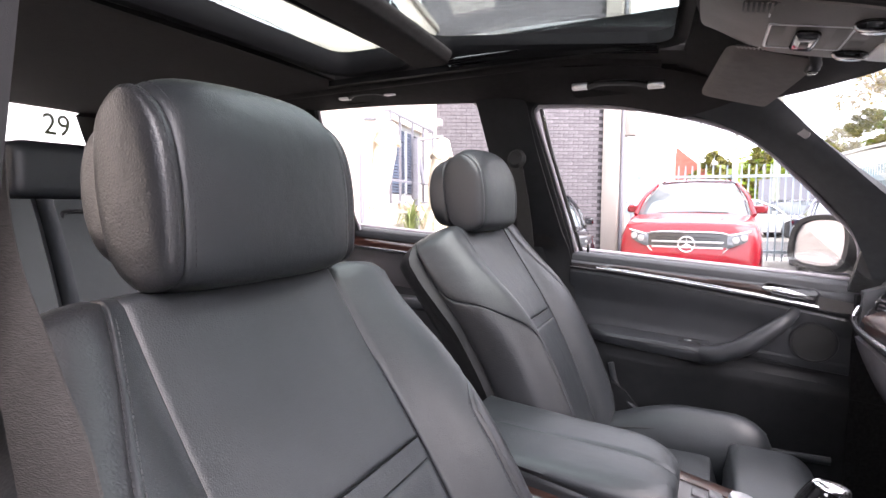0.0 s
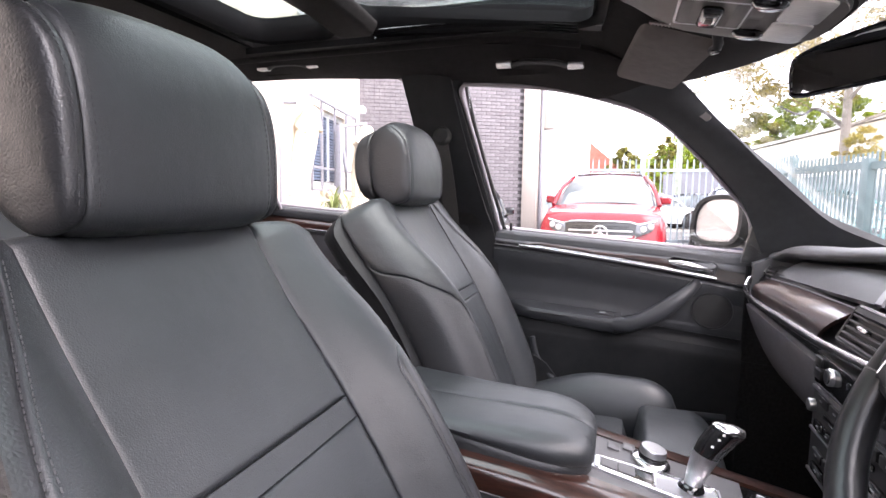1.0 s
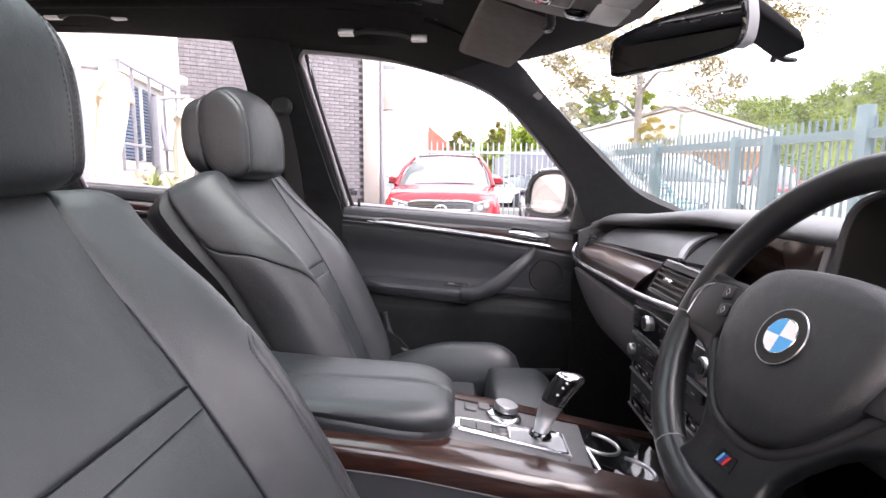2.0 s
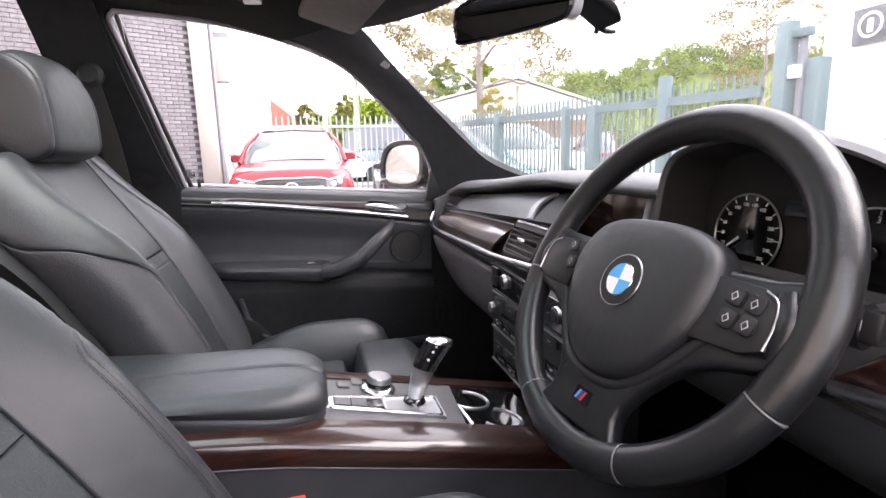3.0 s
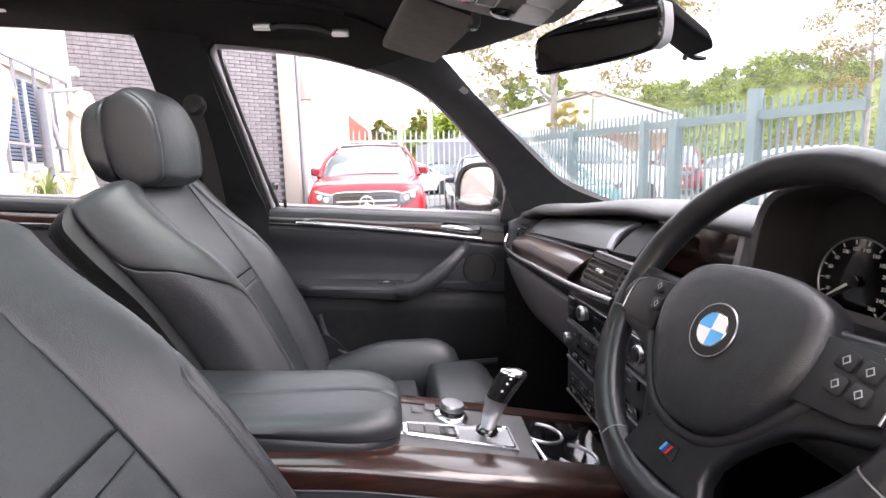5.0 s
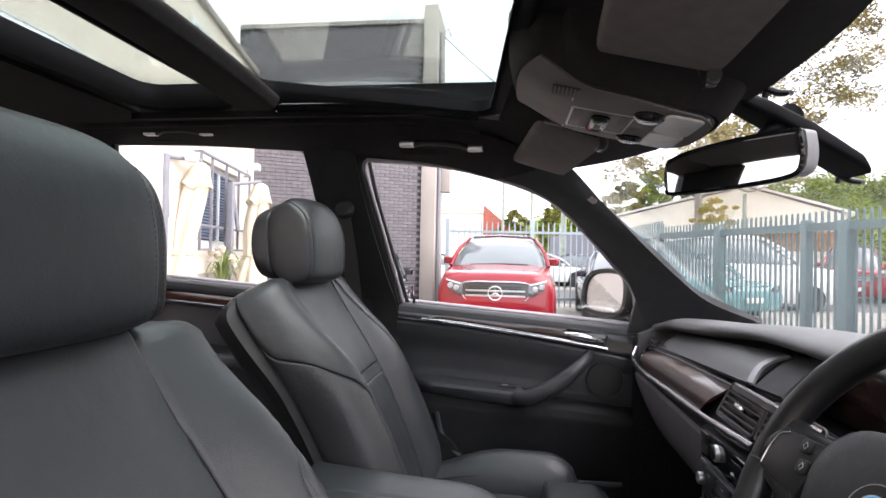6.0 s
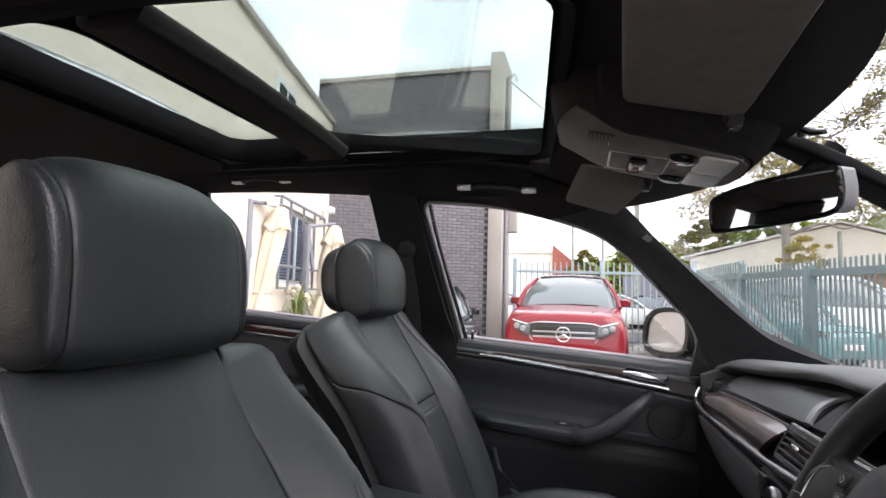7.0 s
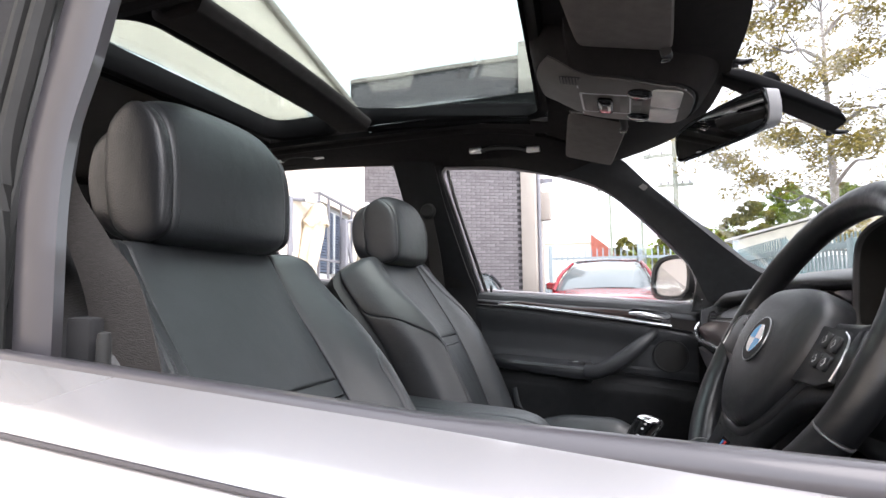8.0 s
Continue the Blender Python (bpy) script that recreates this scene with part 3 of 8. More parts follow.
# wind screen, rear screen, side panes
def glass_part(name, fn, nu=8, nv=8, mat=None, parent=None, label=""):
    p = part(name, sheet(fn, nu, nv, 0.004), mat or GLASS, parent or body, label)
    p.visible_shadow = False
    return p
def screen(u, v):
    y = -0.78 + 1.56 * v
    k = min(abs(y), 0.66)
    xt = 0.325 - 0.215 * (k / 0.62) ** 3.2 * 0.8
    xb = 0.98 - 0.33 * (k / 0.68) ** 2.4
    return (xt + (xb - xt) * u, y * (0.92 + 0.08 * u), 1.525 + (1.055 - 1.525) * u + 0.02 * math.sin(math.pi * u))
glass_part("windscreen", screen, 12, 16, label="clear curved windscreen")
glass_part("rear_screen", lambda u, v: (-2.14 - 0.30 * u, (-0.42 + 0.84 * v) * (0.9 + 0.35 * u), 1.635 - 0.495 * u), label="clear rear screen")
part("rear_header", box(-2.22, -2.05, -0.50, 0.48, 1.620, 1.67, 0.015), HEADLINER, body)
glass_part("front_side_window", lambda u, v: (lambda x: (x, 0.80 - 0.165 * v, belt(x) - 0.03 + v * (0.03 + max(0.02, (1.545 if x < -0.25 else 1.545 - 0.95 * (x + 0.25) ** 1.35) - belt(x)))))(-0.42 + 0.76 * u), 12, 4)
glass_part("rear_side_window", lambda u, v: (-1.24 + 0.68 * u, 0.80 - 0.17 * v, 1.13 + 0.47 * v), 6, 4)


# ---------------------------------------------------------------- doors
def door_trim(side, x0, x1, front):
    name = ("passenger" if side > 0 else "driver") + "_door" if front else "rear_door"
    word = "front" if front else "rear"
    d = thing(name, f"closed {word} door, charcoal skin with walnut and chrome strip", "car door")
    L = x1 - x0

    def surf(pts):
        """Profile of (y inwards from the glass, drop below the belt) swept along the door."""
        def fn(u, v):
            x = x0 + L * u
            k = v * (len(pts) - 1)
            i = min(int(k), len(pts) - 2)
            a = Vector((*pts[i], 0)).lerp(Vector((*pts[i + 1], 0)), k - i)
            return (x, 0.785 - a.x, belt(x) - a.y)
        return fn
    def P(nm, bm, mat, par=d, lab=""):
        if side < 0:
            for v in bm.verts:
                v.co.y, v.co.z = -v.co.y, v.co.z - 0.026
            bmesh.ops.reverse_faces(bm, faces=bm.faces[:])
        return part(nm, bm, mat, par, lab)
    # sill cap with a rounded top
    P("sill_cap", sheet(surf([(-0.022, 0.03), (-0.018, 0.008), (-0.008, 0.0), (0.008, 0.001), (0.020, 0.010), (0.026, 0.024), (0.026, 0.034)]), 16, 18, 0.006), DOORSKIN)
    if front:
        def chz(x):
            d_ = x + 0.27
            return 1.0785 - 0.095 * d_ - 0.065 * d_ * d_

        def wood_top(x):
            return chz(x) + 0.004 + 0.013 * smooth(x, -0.285, -0.22) + 0.010 * smooth(x, -0.05, 0.14)
        # shoulder that rolls from the sill down to the walnut
        P("shoulder", sheet(lambda u, v: (lambda x: (x, 0.762 - 0.016 * smooth(v, 0.0, 0.8), belt(x) - 0.024 + (min(wood_top(x), belt(x) - 0.034) - belt(x) + 0.024) * v))(x0 + L * u), 24, 6, 0.005), DOORSKIN)
        P("wood_strip", sheet(lambda u, v: (lambda x: (x, 0.743 - 0.010 * math.sin(math.pi * (0.15 + 0.75 * v)), wood_top(x) + (chz(x) + 0.003 - wood_top(x)) * v))(-0.272 + 0.43 * u), 30, 6, 0.005), WOOD, lab="lacquered dark walnut strip")
        P("chrome_strip", tube([(x, 0.735, chz(x)) for x in [-0.282 + 0.540 * k / 18 for k in range(19)]], lambda t: 0.0030 + 0.0026 * smooth(t, 0, 0.1), 10, flat=1.2), CHROME, lab="thin satin chrome strip")
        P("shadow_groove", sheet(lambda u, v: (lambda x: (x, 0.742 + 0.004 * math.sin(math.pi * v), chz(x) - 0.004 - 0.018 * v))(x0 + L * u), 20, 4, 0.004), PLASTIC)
    else:
        P("wood_strip", sheet(lambda u, v: (x0 + L * u, 0.766 - 0.024 * v - 0.005 * math.sin(math.pi * v), belt(x0 + L * u) - 0.034 - 0.030 * v), 24, 6, 0.005), WOOD, lab="lacquered dark walnut strip")
        P("chrome_strip", tube([(x0 + L * k / 12, 0.741, belt(x0 + L * k / 12) - 0.070) for k in range(13)], 0.0046, 8), CHROME, lab="thin satin chrome strip")
    # soft upper panel, then shelf
    if front:
        # a hollowed pad between the groove and the shelf
        def upper(u, v):
            x = x0 + L * u
            zt, zb_ = chz(x) - 0.020, 0.908 - 0.070 * (x + 0.3)
            return (x, 0.748 + 0.012 * smooth(v, 0.05, 0.5) - 0.004 * smooth(v, 0.8, 1.0), zt + (zb_ - zt) * v)
        P("upper_panel", sheet(upper, 20, 14, 0.01), DOORSKIN, lab="soft hollowed upper panel")
        # armrest shelf, rounded, running into the pull
        rings = []
        for k in range(19):
            u = k / 18
            x = -0.305 + 0.325 * u
            w = 0.066 * min(1, (u + 0.02) * 5) ** 0.5
            zt, zf, zl = 0.915 - 0.065 * (x + 0.3), 0.899 - 0.070 * (x + 0.27), 0.868 - 0.105 * (x + 0.27)
            rings.append([Vector((x, 0.766 - a * w, z)) for a, z in ((0, zt + 0.004), (0.30, zt), (0.70, zf + 0.006), (0.92, zf + 0.001), (1.0, zf - 0.008), (0.98, (zf + zl) / 2), (0.86, zl + 0.003), (0.55, zl - 0.004), (0, zl - 0.004))])
        arm = P("armrest", loft(rings), DOORSKIN, lab="padded shelf")
        P("armrest_seam", tube([(x, 0.7005, 0.8915 - 0.070 * (x + 0.27)) for x in [-0.24 + 0.026 * k for k in range(11)]], 0.0012, 6), RUBBER, arm)
        sw = P("window_switch", box(-0.055, 0.0, 0.722, 0.742, 0.882, 0.8945, 0.002), PLASTIC, arm)
        P("switch_rocker", box(-0.040, -0.022, 0.728, 0.737, 0.892, 0.8965, 0.0015), ALU, arm)
        grip = spline([(0.006, 0.714, 0.868), (0.040, 0.700, 0.872), (0.098, 0.690, 0.902), (0.150, 0.692, 0.943), (0.185, 0.708, 0.972), (0.207, 0.736, 0.990), (0.214, 0.762, 0.998)], 6)
        P("pull_handle", tube(grip, lambda t: 0.0225 - 0.0085 * smooth(t, 0.3, 0.85), 14, flat=1.05), DOORSKIN, lab="curved grab handle")
        # speaker: ring and pierced grille
        sp = P("speaker_panel", prism([(0.075, 0.868), (0.44, 0.833), (0.44, 0.990), (0.215, 1.000), (0.17, 0.965)], 0.028, Matrix(((1, 0, 0, 0), (0, 0, -1, 0.775), (0, 1, 0, 0), (0, 0, 0, 1))), 0.004), DOORSKIN)
        P("speaker_ring", tube([(0.254 + 0.049 * math.cos(a), 0.742, 0.921 + 0.049 * math.sin(a)) for a in [k * math.tau / 32 for k in range(32)]], 0.0035, 6, True, (0, 1, 0)), PLASTIC, sp)
        P("speaker_grille", lathe([(0.001, 0.004), (0.046, 0.003), (0.047, -0.004)], 32, aim((0.254, 0.744, 0.921), (0, -1, 0))), RUBBER, sp, "round black speaker mesh")
        # chrome release in a dark bowl
        bowl = P("handle_bowl", prism([(-0.062, 0.006), (-0.050, 0.017), (0.052, 0.019), (0.064, 0.010), (0.058, -0.018), (0.045, -0.021), (-0.05, -0.009)], 0.008, aim((0.197, 0.749, 1.042), (0, -1, 0.15), (0.13, 0, 1)) @ pose(0, 0, 0, 0, 0, 0), 0.002), GLOSSBLACK)
        P("bowl_rim", tube([aim((0.197, 0.741, 1.0425), (0, -1, 0.15), (0.13, 0, 1)) @ Vector((a, b, 0)) for a, b in ((-0.062, 0.006), (-0.050, 0.017), (0.052, 0.019), (0.064, 0.010), (0.058, -0.018), (0.045, -0.021), (-0.05, -0.009))], 0.0022, 6, True, (0, 1, 0)), DOORSKIN, bowl)
        P("release_handle", tube(spline([(0.134, 0.744, 1.049), (0.165, 0.731, 1.048), (0.205, 0.730, 1.041), (0.245, 0.742, 1.031)], 5), lambda t: 0.0065 + 0.0055 * math.sin(math.pi * min(1, t * 1.0)), 12, flat=0.8), CHROME, bowl, "satin chrome release handle")
        P("lock_pin", lathe([(0.003, 0), (0.0045, 0.004), (0.0045, 0.02), (0.003, 0.024)], 10, pose(-0.315, 0.775, belt(-0.315))), RUBBER)
        # lower panel with a rounded shoulder that swells under the pull
        def lower(u, v):
            x = x0 + L * u
            prof = ((0.012, 0.225), (0.016, 0.243), (0.034, 0.252), (0.046, 0.262), (0.050, 0.282), (0.044, 0.33), (0.03, 0.45), (0.02, 0.66))
            k = v * (len(prof) - 1)
            i = min(int(k), len(prof) - 2)
            a = Vector((*prof[i], 0)).lerp(Vector((*prof[i + 1], 0)), k - i)
            swell = smooth(x, -0.10, 0.10)
            return (x, 0.785 - a.x * (0.35 + 0.65 * swell), belt(x) - a.y - 0.04 * (1 - swell) * smooth(a.y, 0.22, 0.26))
        P("lower_panel", sheet(lower, 24, 28, 0.01), LOWPLASTIC)
        pocket = spline([(-0.235, 0.745, 0.80), (-0.215, 0.735, 0.735), (-0.165, 0.72, 0.685), (-0.09, 0.71, 0.655), (0.10, 0.705, 0.635), (0.3, 0.72, 0.63)], 6)
        P("map_pocket", tube(pocket, 0.0075, 10, flat=1.4), DOORSKIN)
        P("pocket_face", sheet(lambda u, v: (-0.225 + 0.52 * u, 0.728 - 0.012 * math.sin(math.pi * u), (0.75 - 0.125 * smooth(u, 0, 0.28)) - (0.32 - 0.1 * smooth(u, 0, 0.28)) * v), 14, 4, 0.008), LOWPLASTIC)
    else:
        P("lower_panel", sheet(surf([(0.006, 0.205), (0.03, 0.24), (0.03, 0.5), (0.02, 0.66)]), 8, 9, 0.01), PLASTIC)
        P("armrest", box(x0 + 0.1, x1 - 0.1, 0.70, 0.765, 0.90, 0.945, 0.018, 3), DOORSKIN)
    return d


door_trim(1, -0.36, 0.44, True)
door_trim(-1, -0.36, 0.40, True)
door_trim(1, -1.24, -0.56, False)
door_trim(-1, -1.24, -0.56, False)

# corner trim ahead of the window and the outside mirror on the passenger side
tri_trim = thing("mirror_triangle", "black corner trim ahead of the side window", "trim")
part("panel", prism([(0.318, 1.055), (0.66, 1.055), (0.60, 1.10), (0.44, 1.235), (0.372, 1.235), (0.340, 1.16)], 0.02, Matrix(((1, 0, 0, 0), (0, 0, -1, 0.772), (0, 1, 0, 0), (0, 0, 0, 1))), 0.004), PLASTIC, tri_trim)


def side_mirror(c, normal):
    """A shell that bulges away from the glass."""
    m = thing("side_mirror", "silver wing mirror with black edge beside the window", "mirror", group="wing mirrors")
    f = aim(c, normal)
    out = [Vector((p.x, p.y, 0)) for p in spline([(-0.098, -0.020, 0), (-0.085, -0.058, 0), (-0.03, -0.070, 0), (0.06, -0.066, 0), (0.096, -0.040, 0), (0.098, 0.02, 0), (0.078, 0.060, 0), (0.02, 0.070, 0), (-0.055, 0.062, 0), (-0.092, 0.030, 0)], 4, True)]
    def ring(k, z):
        return [f @ Vector((p.x * k, p.y * k, z)) for p in out]
    part("shell", loft([ring(1.05, 0.004), ring(1.09, -0.004), ring(1.08, -0.03), ring(0.98, -0.062), ring(0.78, -0.085), ring(0.4, -0.098)]), SILVERPAINT, m)
    part("bezel", loft([ring(0.88, 0.0036), ring(0.90, 0.010), ring(1.06, 0.012), ring(1.12, 0.003), ring(1.12, -0.014)], caps=False), RUBBER, m)
    part("mirror_glass", loft([ring(1.0, 0.0), ring(1.0, 0.003)]), MIRROR, m, "silvered mirror glass")
    part("arm", tube([Vector(c) + Vector((0.05, -0.05, -0.04)), Vector((0.37, 0.80, 1.085)), Vector((0.375, 0.765, 1.08))], 0.024, 10), PLASTIC, m)
    return m


side_mirror((0.280, 0.900, 1.163), (-0.86, -0.50, 0.11))


# ---------------------------------------------------------------- seats
def stitches(path, mat, parent, step=0.0062, size=0.0038, off=(0, 0, 0)):
    """Single thread stitches laid along a path, in one mesh."""
    b, o = bmesh.new(), Vector(off)
    acc, last = 0.0, None
    for p in [Vector(q) + o for q in path]:
        if last is not None:
            d = p - last
            n = d.length
            while acc + step <= n + 1e-9:
                acc += step
                c = last + d * (acc / n)
                t = d.normalized() * size / 2
                s = t.cross(Vector((0.3, 0.4, 0.86))).normalized() * 0.00055
                u = t.cross(s).normalized() * 0.00055
                vs = [b.verts.new(c + a * t + e * s + f * u) for a in (-1, 1) for e, f in ((1, 0), (0, 1), (-1, 0), (0, -1))]
                for i in range(4):
                    b.faces.new((vs[i], vs[(i + 1) % 4], vs[4 + (i + 1) % 4], vs[4 + i]))
                b.faces.new(vs[3::-1])
                b.faces.new(vs[4:])
            acc -= n
        last = p
    return tagged(part("stitching", b, mat, parent), kind="stuff")


def front_seat(cx, cy, name, label, out):
    """cx, cy: the middle of the backrest's top edge; out: the side of the car, +1 or -1."""
    s = thing(name, label, "car seat", group="front seats")
    O = Vector((cx, cy - (0.021 if out < 0 else 0.0), 1.203))
    if out < 0:
        line = [(0.014, -0.024), (0.064, -0.105), (0.128, -0.20), (0.190, -0.30), (0.243, -0.40), (0.275, -0.48), (0.288, -0.56)]
    else:
        line = [(0.0, 0.0), (0.062, -0.10), (0.125, -0.20), (0.178, -0.30), (0.222, -0.40), (0.250, -0.48), (0.264, -0.56)]
    curve = spline([(a, 0, b) for a, b in line], 10)
    nC = len(curve) - 1
    VT = -0.10        # below nought the cover rounds over the top edge to the back

    def along(v):
        k = max(0.0, min(nC - 1e-6, v * nC))
        i = int(k)
        p = curve[i].lerp(curve[i + 1], k - i)
        d = (curve[min(nC, i + 2)] - curve[max(0, i - 1)]).normalized()
        if v < 0:
            p = p - d * 0.024 * math.sin(min(1.0, v / VT) * math.pi / 2)
        return p, Vector((-d.z, 0, d.x))        # the place and the way forwards, square to the back

    WI = 0.129 if out < 0 else 0.124

    def half(v, sgn=0):
        if sgn != out:
            wide = 0.276 if out < 0 else 0.258
            return wide - (0.014 if out < 0 else 0.006) * smooth(v, 0.15, 0.5) - 0.03 * smooth(v, 0.7, 1.0) - 0.034 * (1 - math.cos(max(0.0, min(1.0, v / VT)) * math.pi / 2))
        more = 0.022 if out < 0 else 0.010
        return more + 0.236 + 0.032 * smooth(v, 0.0, 0.28) - 0.03 * smooth(v, 0.7, 1.0) - 0.030 * (1 - math.cos(max(0.0, min(1.0, v / VT)) * math.pi / 2))


    def crest(v, sgn):
        if out < 0 and sgn == out:
            return 0.024 + 0.060 * smooth(v, -0.04, 0.34) - 0.012 * smooth(v, 0.8, 1.0)
        if out < 0:
            return 0.018 + 0.036 * smooth(v, 0.0, 0.45) - 0.006 * smooth(v, 0.8, 1.0)
        if sgn == out:
            return 0.018 + 0.030 * smooth(v, -0.02, 0.40) - 0.010 * smooth(v, 0.8, 1.0)
        return 0.022 + 0.054 * smooth(v, -0.02, 0.40) - 0.012 * smooth(v, 0.8, 1.0)

    def at(v, a, n):
        """A place on the backrest: a sideways, n forwards."""
        p, f = along(v)
        q = max(0.0, (abs(a) - WI * 0.8) / 0.13)
        drop = (0.030 if out < 0 and a < 0 else 0.016 if out < 0 else 0.014) * min(1.4, q) ** (2.4 if out < 0 or a * out > 0 else 3.2) * (1 - smooth(v, 0.0, 0.30))
        return O + p + f * n + Vector((0, a, -drop))

    def profile(v, sgn):
        """Half of the front outline (a, n), from the middle round to the rear edge of the side."""
        c, w = crest(v, sgn), half(v, sgn)
        d = w - WI
        back = -0.052
        flat = math.cos(max(0.0, min(0.97, v / VT)) * math.pi / 2)
        ctrl = [(0, 0.012), (WI * 0.55, 0.011), (WI, 0.006 + 0.10 * c), (WI + 0.34 * d, 0.008 + 0.66 * c), (WI + 0.66 * d, c + 0.002), (w - 0.016, c - 0.014 - 0.2 * c), (w - 0.001, max(back * 0.5, c - 0.052)), (w + 0.002, back * 0.72), (w - 0.012, back)]
        return [(p.x, back + (p.y - back) * flat) for p in spline([(a, b, 0) for a, b in ctrl], 6)]

    def where(prof, m):
        """How far along the outline it reaches the width m (before the side turns back)."""
        for i in range(len(prof) - 1):
            if prof[i + 1][0] >= m:
                return i + (m - prof[i][0]) / max(1e-6, prof[i + 1][0] - prof[i][0])
        return 36.0

    EDGE = [0.0, 0.012, 0.035, 0.08] + [0.08 + 0.84 * k / 12 for k in range(1, 12)] + [0.92, 0.965, 0.988, 1.0]

    def leather(name_, s0, s1, v0, v1, sgn, mat=LEATHER, nv=30, lab="", ends=(True, True), sides=(True, True)):
        """One sewn piece of the cover between two lines of the outline, its rim drawn into the seams."""
        vs = [0.0, 0.006 / (v1 - v0) * 0.3, 0.006 / (v1 - v0)] + [0.02 + 0.96 * k / nv for k in range(nv + 1)] + [1 - 0.006 / (v1 - v0), 1 - 0.002 / (v1 - v0), 1.0]
        rows, back = [], []
        for j, q in enumerate(vs):
            v = v0 + (v1 - v0) * q
            prof = profile(v, sgn)
            a0, a1 = s0(prof, v), s1(prof, v)
            row, rear = [], []
            for i, e in enumerate(EDGE):
                k = a0 + (a1 - a0) * e
                i0 = max(0, min(len(prof) - 2, int(abs(k))))
                fr = abs(k) - i0
                a = prof[i0][0] + (prof[i0 + 1][0] - prof[i0][0]) * fr
                n = prof[i0][1] + (prof[i0 + 1][1] - prof[i0][1]) * fr
                ta, tn = prof[i0 + 1][0] - prof[i0][0], prof[i0 + 1][1] - prof[i0][1]
                L = math.hypot(ta, tn) or 1
                na, nn = -tn / L, ta / L
                sink = 0.0
                if sides[0] and i < 3:
                    sink = max(sink, (0.0045, 0.0016, 0.0004)[i])
                if sides[1] and i > len(EDGE) - 4:
                    sink = max(sink, (0.0045, 0.0016, 0.0004)[len(EDGE) - 1 - i])
                if ends[0] and j < 3:
                    sink = max(sink, (0.0045, 0.0018, 0.0003)[j])
                if ends[1] and j > len(vs) - 4:
                    sink = max(sink, (0.0045, 0.0018, 0.0003)[len(vs) - 1 - j])
                if k < 0:
                    a, na = -a, -na
                row.append(at(v, (a - na * sink) * sgn, n - nn * sink))
                rear.append(at(v, (a - na * 0.018) * sgn, n - nn * 0.018))
            rows.append(row + rear[::-1])
        return part(name_, loft(rows), mat, s, lab, 50)

    def fixed(x):
        return lambda prof, v: where(prof, x) if x >= 0 else -where(prof, -x)

    def seam_line(out_side):
        """The crest seam starts at the insert and swings out down the bolster."""
        if out_side:
            return lambda prof, v: where(prof, WI + (half(v, out) - WI) * (0.10 + 0.50 * smooth(v, -0.05, 0.40)))

        def inboard(prof, v):
            # comes up from the rear edge of the side, then runs down the crest
            c_ = where(prof, WI + (half(v, -out) - WI) * (0.50 if out < 0 else 0.66))
            return len(prof) - 1.001 + (c_ - len(prof) + 1.001) * (smooth(v, 0.15, 0.37) if out < 0 else smooth(v, 0.04, 0.42))
        return inboard
    rim = lambda prof, v: len(prof) - 1.001

    leather("upper_insert", fixed(-WI), fixed(WI), VT, 0.352, 1, lab="smooth black leather centre panel", ends=(False, True))
    leather("insert_roll", fixed(-WI), fixed(WI), 0.3525, 0.388, 1, nv=6)
    leather("lower_insert", fixed(-WI), fixed(WI), 0.3885, 1.0, 1)
    for sgn in (1, -1):
        outer = sgn == out
        line_ = seam_line(outer)
        v0 = -0.02 if outer else 0.31 if out < 0 else 0.20
        leather("side_bolster", line_, rim, VT if outer else 0.155 if out < 0 else 0.045, 1.0, sgn, LEATHER_SIDE, 36, ends=(False, False), sides=(True, False))
        leather("inner_bolster", fixed(WI), line_, VT, 1.0, sgn, LEATHER, 40, ends=(False, False))
        # twin thread along the crest seam
        for da in (-0.0048, 0.0048):
            path = []
            for k in range(70):
                v = v0 + 0.03 + (0.95 - v0) * k / 69
                prof = profile(v, sgn)
                kk = line_(prof, v)
                i0 = min(len(prof) - 2, int(kk))
                a = prof[i0][0] + (prof[i0 + 1][0] - prof[i0][0]) * (kk - i0)
                n = prof[i0][1] + (prof[i0 + 1][1] - prof[i0][1]) * (kk - i0)
                t = Vector((prof[i0 + 1][0] - prof[i0][0], prof[i0 + 1][1] - prof[i0][1])).normalized()
                path.append(at(v, (a + t.x * da - t.y * 0.0003) * sgn, n + t.y * da + t.x * 0.0003))
            stitches(path, STITCH, s, 0.0056, 0.0036)
        # piping where the cover meets the back
        part("piping", tube([at(v, (half(v, sgn) - 0.005) * sgn, profile(v, sgn)[-1][1] + 0.003) for v in [VT * 0.3 + (1.0 - VT * 0.3) * k / 40 for k in range(41)]], 0.0032, 8), PLASTIC, s)

    def shell(v):
        wl, wr = half(v, -1), half(v, 1)
        z0, dz = -0.048, math.cos(max(0.0, min(0.97, v / VT)) * math.pi / 2)
        return [(p.x, p.y) for p in spline([(a, z0 + b * dz, 0) for a, b in ((-wl + 0.004, 0.004), (0, 0.02), (wr - 0.004, 0.004), (wr - 0.006, -0.035), (wr - 0.030, -0.068), (wr * 0.5, -0.080), (0, -0.084), (-wl * 0.5, -0.080), (-wl + 0.030, -0.068), (-wl + 0.006, -0.035))], 3, True)]
    part("back_shell", loft([[at(v, a, n) for a, n in shell(v)] for v in [VT * 0.9 + (0.97 - VT * 0.9) * k / 36 for k in range(37)]]), LOWPLASTIC, s, "hard black back cover", 50)

    # cushion: two side bolsters, centre and separate thigh rest
    zc = 0.702 if out < 0 else 0.678
    x0, x1 = cx + 0.20, cx + 0.60
